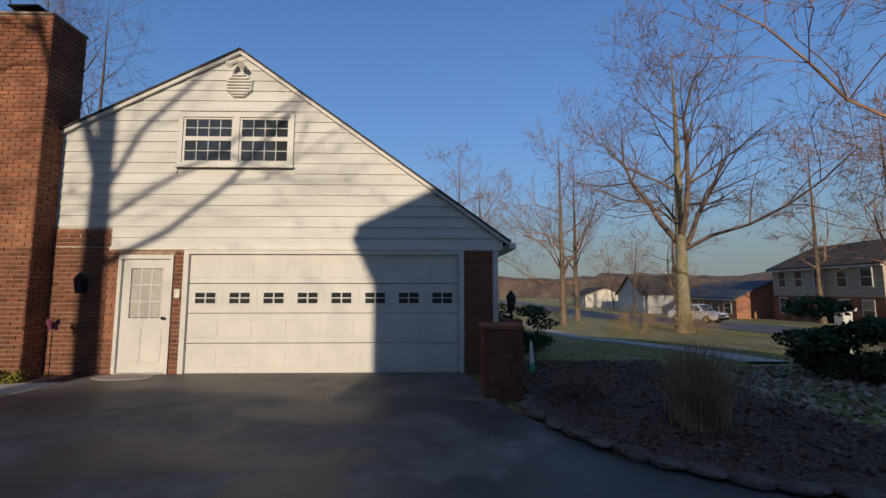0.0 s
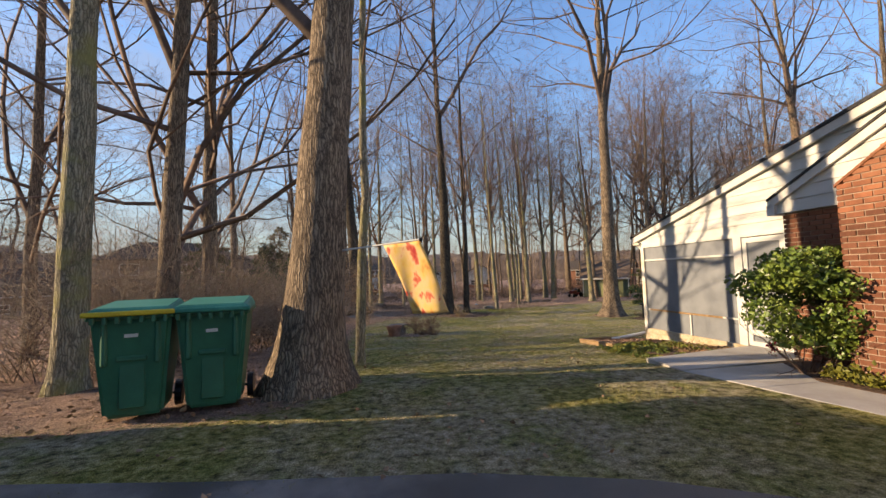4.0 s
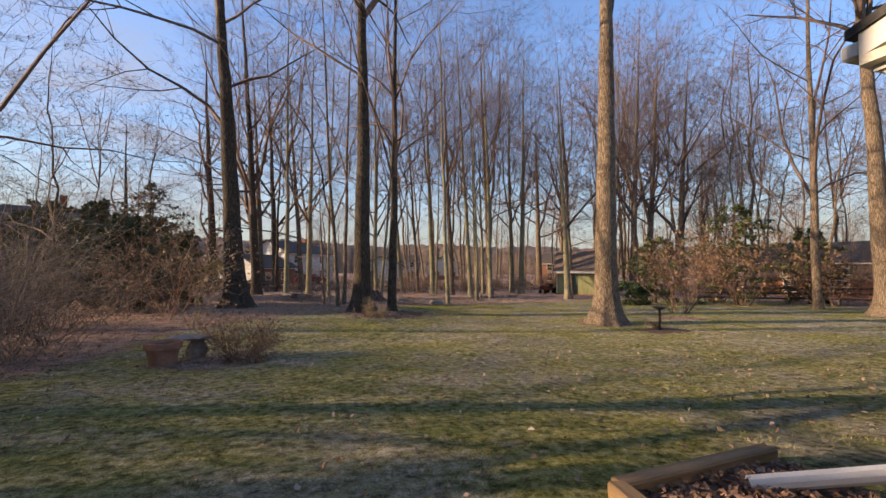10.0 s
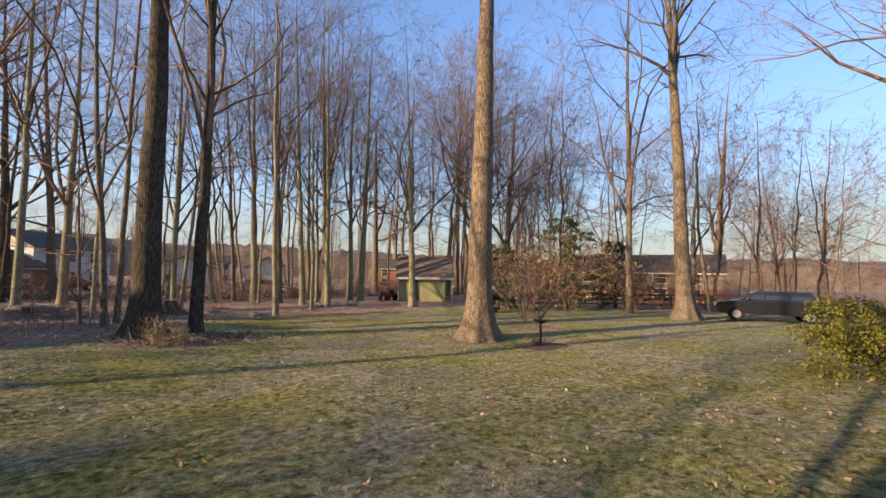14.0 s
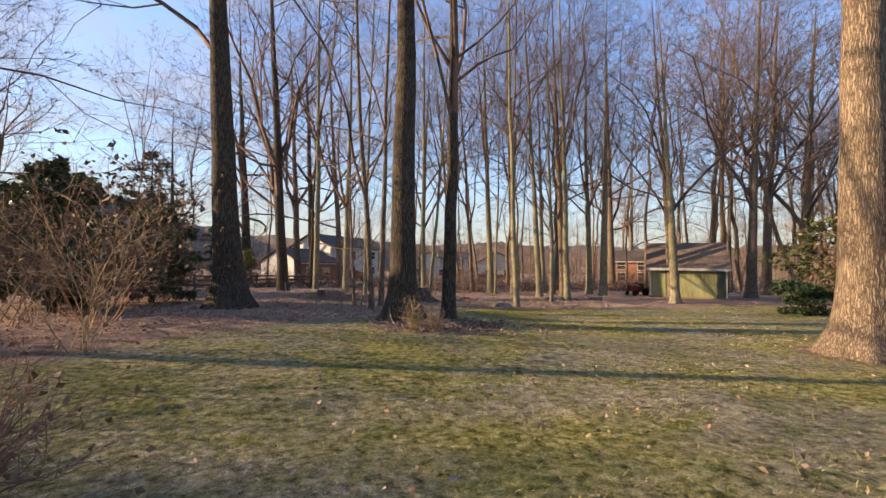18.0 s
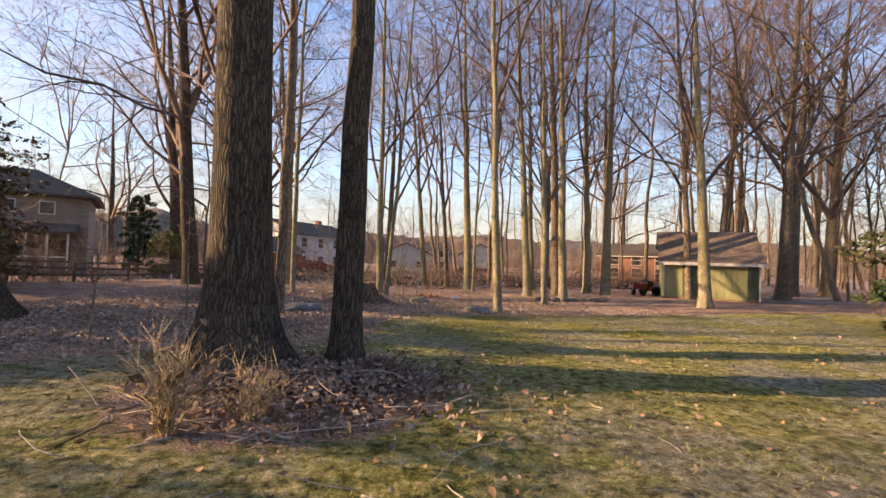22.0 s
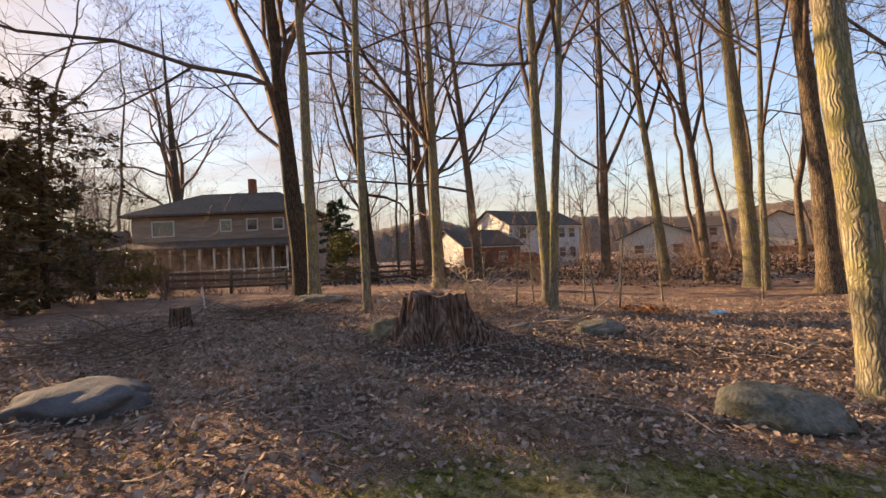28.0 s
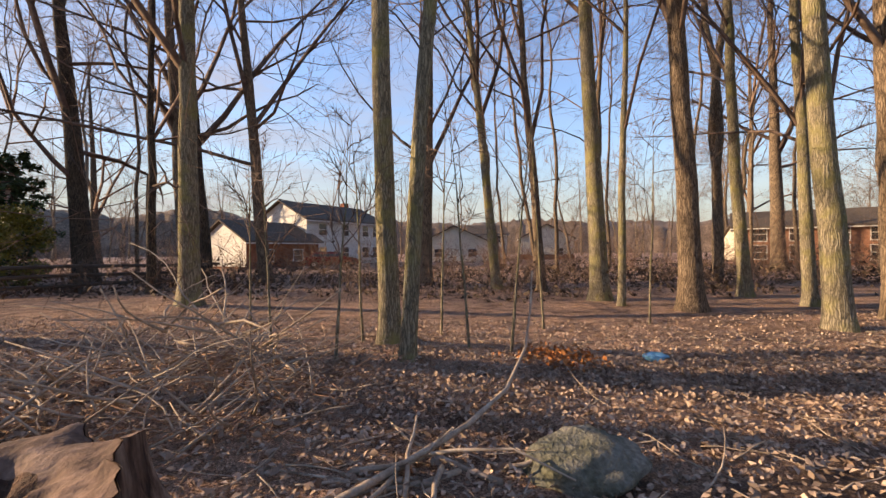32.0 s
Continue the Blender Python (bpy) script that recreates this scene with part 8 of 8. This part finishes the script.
for i, (sx, sy, h) in enumerate(((-0.1, 44.2, 3.6), (1.9, 45.2, 4.6), (2.55, 44.9, 4.8), (-1.2, 44.8, 3.2), (0.1, 45.5, 4.2), (1.5, 46.4, 5.0), (-3.0, 33.2, 3.4), (-3.6, 31.6, 2.6), (3.7, 47.0, 5.2), (-2.4, 47.0, 4.4), (6.3, 47.5, 5.5), (-4.2, 29.6, 2.0))):
    sapling(sx, sy, h, 800 + i, (random.Random(i).uniform(-0.1, 0.1), 0))


# ---- fallen leaves and grass ----
def scatter(n, region, keep, seed):
    rng = np.random.RandomState(seed)
    p = np.stack([rng.uniform(region[0], region[1], n), rng.uniform(region[2], region[3], n)], 1)
    k = [keep(a, b, rng.rand()) for a, b in p]
    return p[np.array(k, bool)]


def on_ground(p, lift, seed, spread=0.015):
    rng = np.random.RandomState(seed)
    return np.stack([p[:, 0], p[:, 1], [gz(a, b) + lift for a, b in p] + np.abs(rng.normal(0, spread, len(p)))], 1)


LEAVES = thing("fallen_leaves", "dry curled brown leaves over the woodland floor", "leaves", kind="stuff")
M_PALELEAF = material("pale_curled_leaf", [(0.19, 0.135, 0.10), (0.32, 0.24, 0.185), (0.48, 0.375, 0.30)], 4, 0.85, 0, 50, island=True)
M_REDLEAF = material("red_brown_leaf", [(0.10, 0.058, 0.042), (0.21, 0.13, 0.093), (0.36, 0.25, 0.18)], 4, 0.85, 0, 50, island=True)
M_LITTER = material("litter_leaf", [(0.26, 0.185, 0.138), (0.44, 0.33, 0.26), (0.66, 0.53, 0.43)], 4, 0.85, 0, 50, island=True)
p = scatter(88000, (-9, 12, 28, 48), lambda a, b, r: r < litter(a, b) * (1.0 if b < 44 else 0.5) * (1 - 0.6 * bare_soil(a, b)), 141)
leaf_mesh("leaves", on_ground(p, 0.015, 142), 0.036, M_LITTER, LEAVES, 143, 0.55)
p = scatter(19000, (-7, 9, 31, 45), lambda a, b, r: r < litter(a, b) * (1 - 0.6 * bare_soil(a, b)), 191)
leaf_mesh("curled_leaves", on_ground(p, 0.03, 192, 0.02), 0.048, M_PALELEAF, LEAVES, 193, 0.45)
rng = random.Random(197)
mound2 = thing("leaf_pile", "low grey-brown mound of dead leaves and twigs round the double tree", "leaf pile", -0.5, 26.9, gz(-0.5, 26.9))
spots = []
for _ in range(6500):
    a, q = rng.uniform(0, 6.28), abs(rng.gauss(0, 0.5))
    spots.append((2.3 * q * math.cos(a), 1.6 * q * math.sin(a), max(0.015, 0.10 * (1 - q * q)) * rng.random() + 0.015))
leaf_mesh("dark_leaves", spots[:3600], 0.052, M_REDLEAF, mound2, 199, 0.45)
leaf_mesh("grey_leaves", spots[3600:], 0.050, M_PALELEAF, mound2, 200, 0.45)
stick_pile("fallen_branches", "dead sticks over the leaves round the double tree", -0.1, 26.7, 2.2, 0.06, 70, 128, (0.004, 0.012), M_PALEWOOD, 0.1, (0.3, 1.0))
LEAVES2 = thing("fallen_leaves", "dead leaves scattered over the lawn and bed", "leaves", kind="stuff")
p = scatter(24000, (-12, 14, 3, 31), lambda a, b, r: not (a > -2.5 and b < 7.4) and not (a > -0.9 and b < 11) and r < 0.13 + 0.7 * litter(a, b), 144)
leaf_mesh("leaves", on_ground(p, 0.025, 145, 0.01), 0.042, M_DRY, LEAVES2, 146, 0.7)
p = scatter(6000, (-9, 13, 11, 36), lambda a, b, r: r < 0.5 * (1 - 0.6 * litter(a, b)), 194)
leaf_mesh("pale_leaves", on_ground(p, 0.03, 195, 0.012), 0.038, M_PALELEAF, LEAVES2, 196, 0.6)
p = scatter(4200, (-1.0, 0.7, 8.4, 11.1), lambda a, b, r: a > -0.95 + 0.1 * abs(b - 9), 147)
q = scatter(900, (-0.6, 0.7, 6.98, 8.5), lambda a, b, r: b > 7.02 + 0.16 * (a - 0.6), 157)
leaf_mesh("curled_leaves", on_ground(q, 0.045, 158, 0.01), 0.034, M_DRY, LEAVES2, 159, 0.6)
leaf_mesh("bed_leaves", on_ground(p[:2300], 0.045, 148), 0.030, M_REDLEAF, LEAVES2, 149, 0.6)
leaf_mesh("bed_curled_leaves", on_ground(p[2300:], 0.05, 150), 0.036, M_REDLEAF, LEAVES2, 154, 0.4)


def grass():
    """Short tufts over the lawn on both sides of the walked line."""
    p = scatter(135000, (-9, 10, 3.2, 36.5), lambda a, b, r: not (a > -2.5 and b < 7.4) and not (a > -1.2 and b < 11.3) and r < (1 - litter(a, b)) * (1.0 if abs(a + 1.5 - max(0, b - 18) * 0.3) < 4 else 0.45), 151)
    base = on_ground(p, 0.0, 152, 0.0)
    rng = np.random.RandomState(153)
    n = len(base)
    v = []
    for k in range(2):
        a, h = rng.uniform(0, 6.28, n), rng.uniform(0.015, 0.042, n)
        w = 0.0038
        off = rng.normal(0, 0.02, (n, 2))
        b0 = base + np.stack([off[:, 0], off[:, 1], np.zeros(n)], 1)
        sx, sy = np.cos(a) * w, np.sin(a) * w
        lean = rng.normal(0, 0.038, (n, 2))
        v.append(np.stack([b0 + np.stack([sx, sy, np.zeros(n)], 1), b0 - np.stack([sx, sy, np.zeros(n)], 1), b0 + np.stack([lean[:, 0], lean[:, 1], h], 1)], 1).reshape(-1, 3))
    v = np.concatenate(v)
    f = np.arange(len(v)).reshape(-1, 3)
    t = thing("grass", "short winter grass blades of the lawn", "grass", kind="stuff")
    raw_mesh("blades", v, f, M_BLADE, t)["kind"] = "stuff"


grass()

# bright moss and young grass where the lawn meets the litter
MOSS = thing("moss", "bright yellow-green moss patches at the lawn's edge", "moss", kind="stuff")
M_MOSS = material("yellow_green_moss", [(0.13, 0.14, 0.016), (0.23, 0.225, 0.03), (0.36, 0.325, 0.07)], 3, 0.85, 0, 40, island=True)
p = scatter(26000, (-0.5, 8.5, 31, 37.2), lambda a, b, r: r < (1 - 0.8 * litter(a, b)) * (0.35 + 1.6 * noise.noise(Vector((a * 0.9, b * 0.9, 3)))), 161)
leaf_mesh("tufts", on_ground(p, 0.012, 162, 0.015), 0.02, M_MOSS, MOSS, 163, 0.3, 2.2)
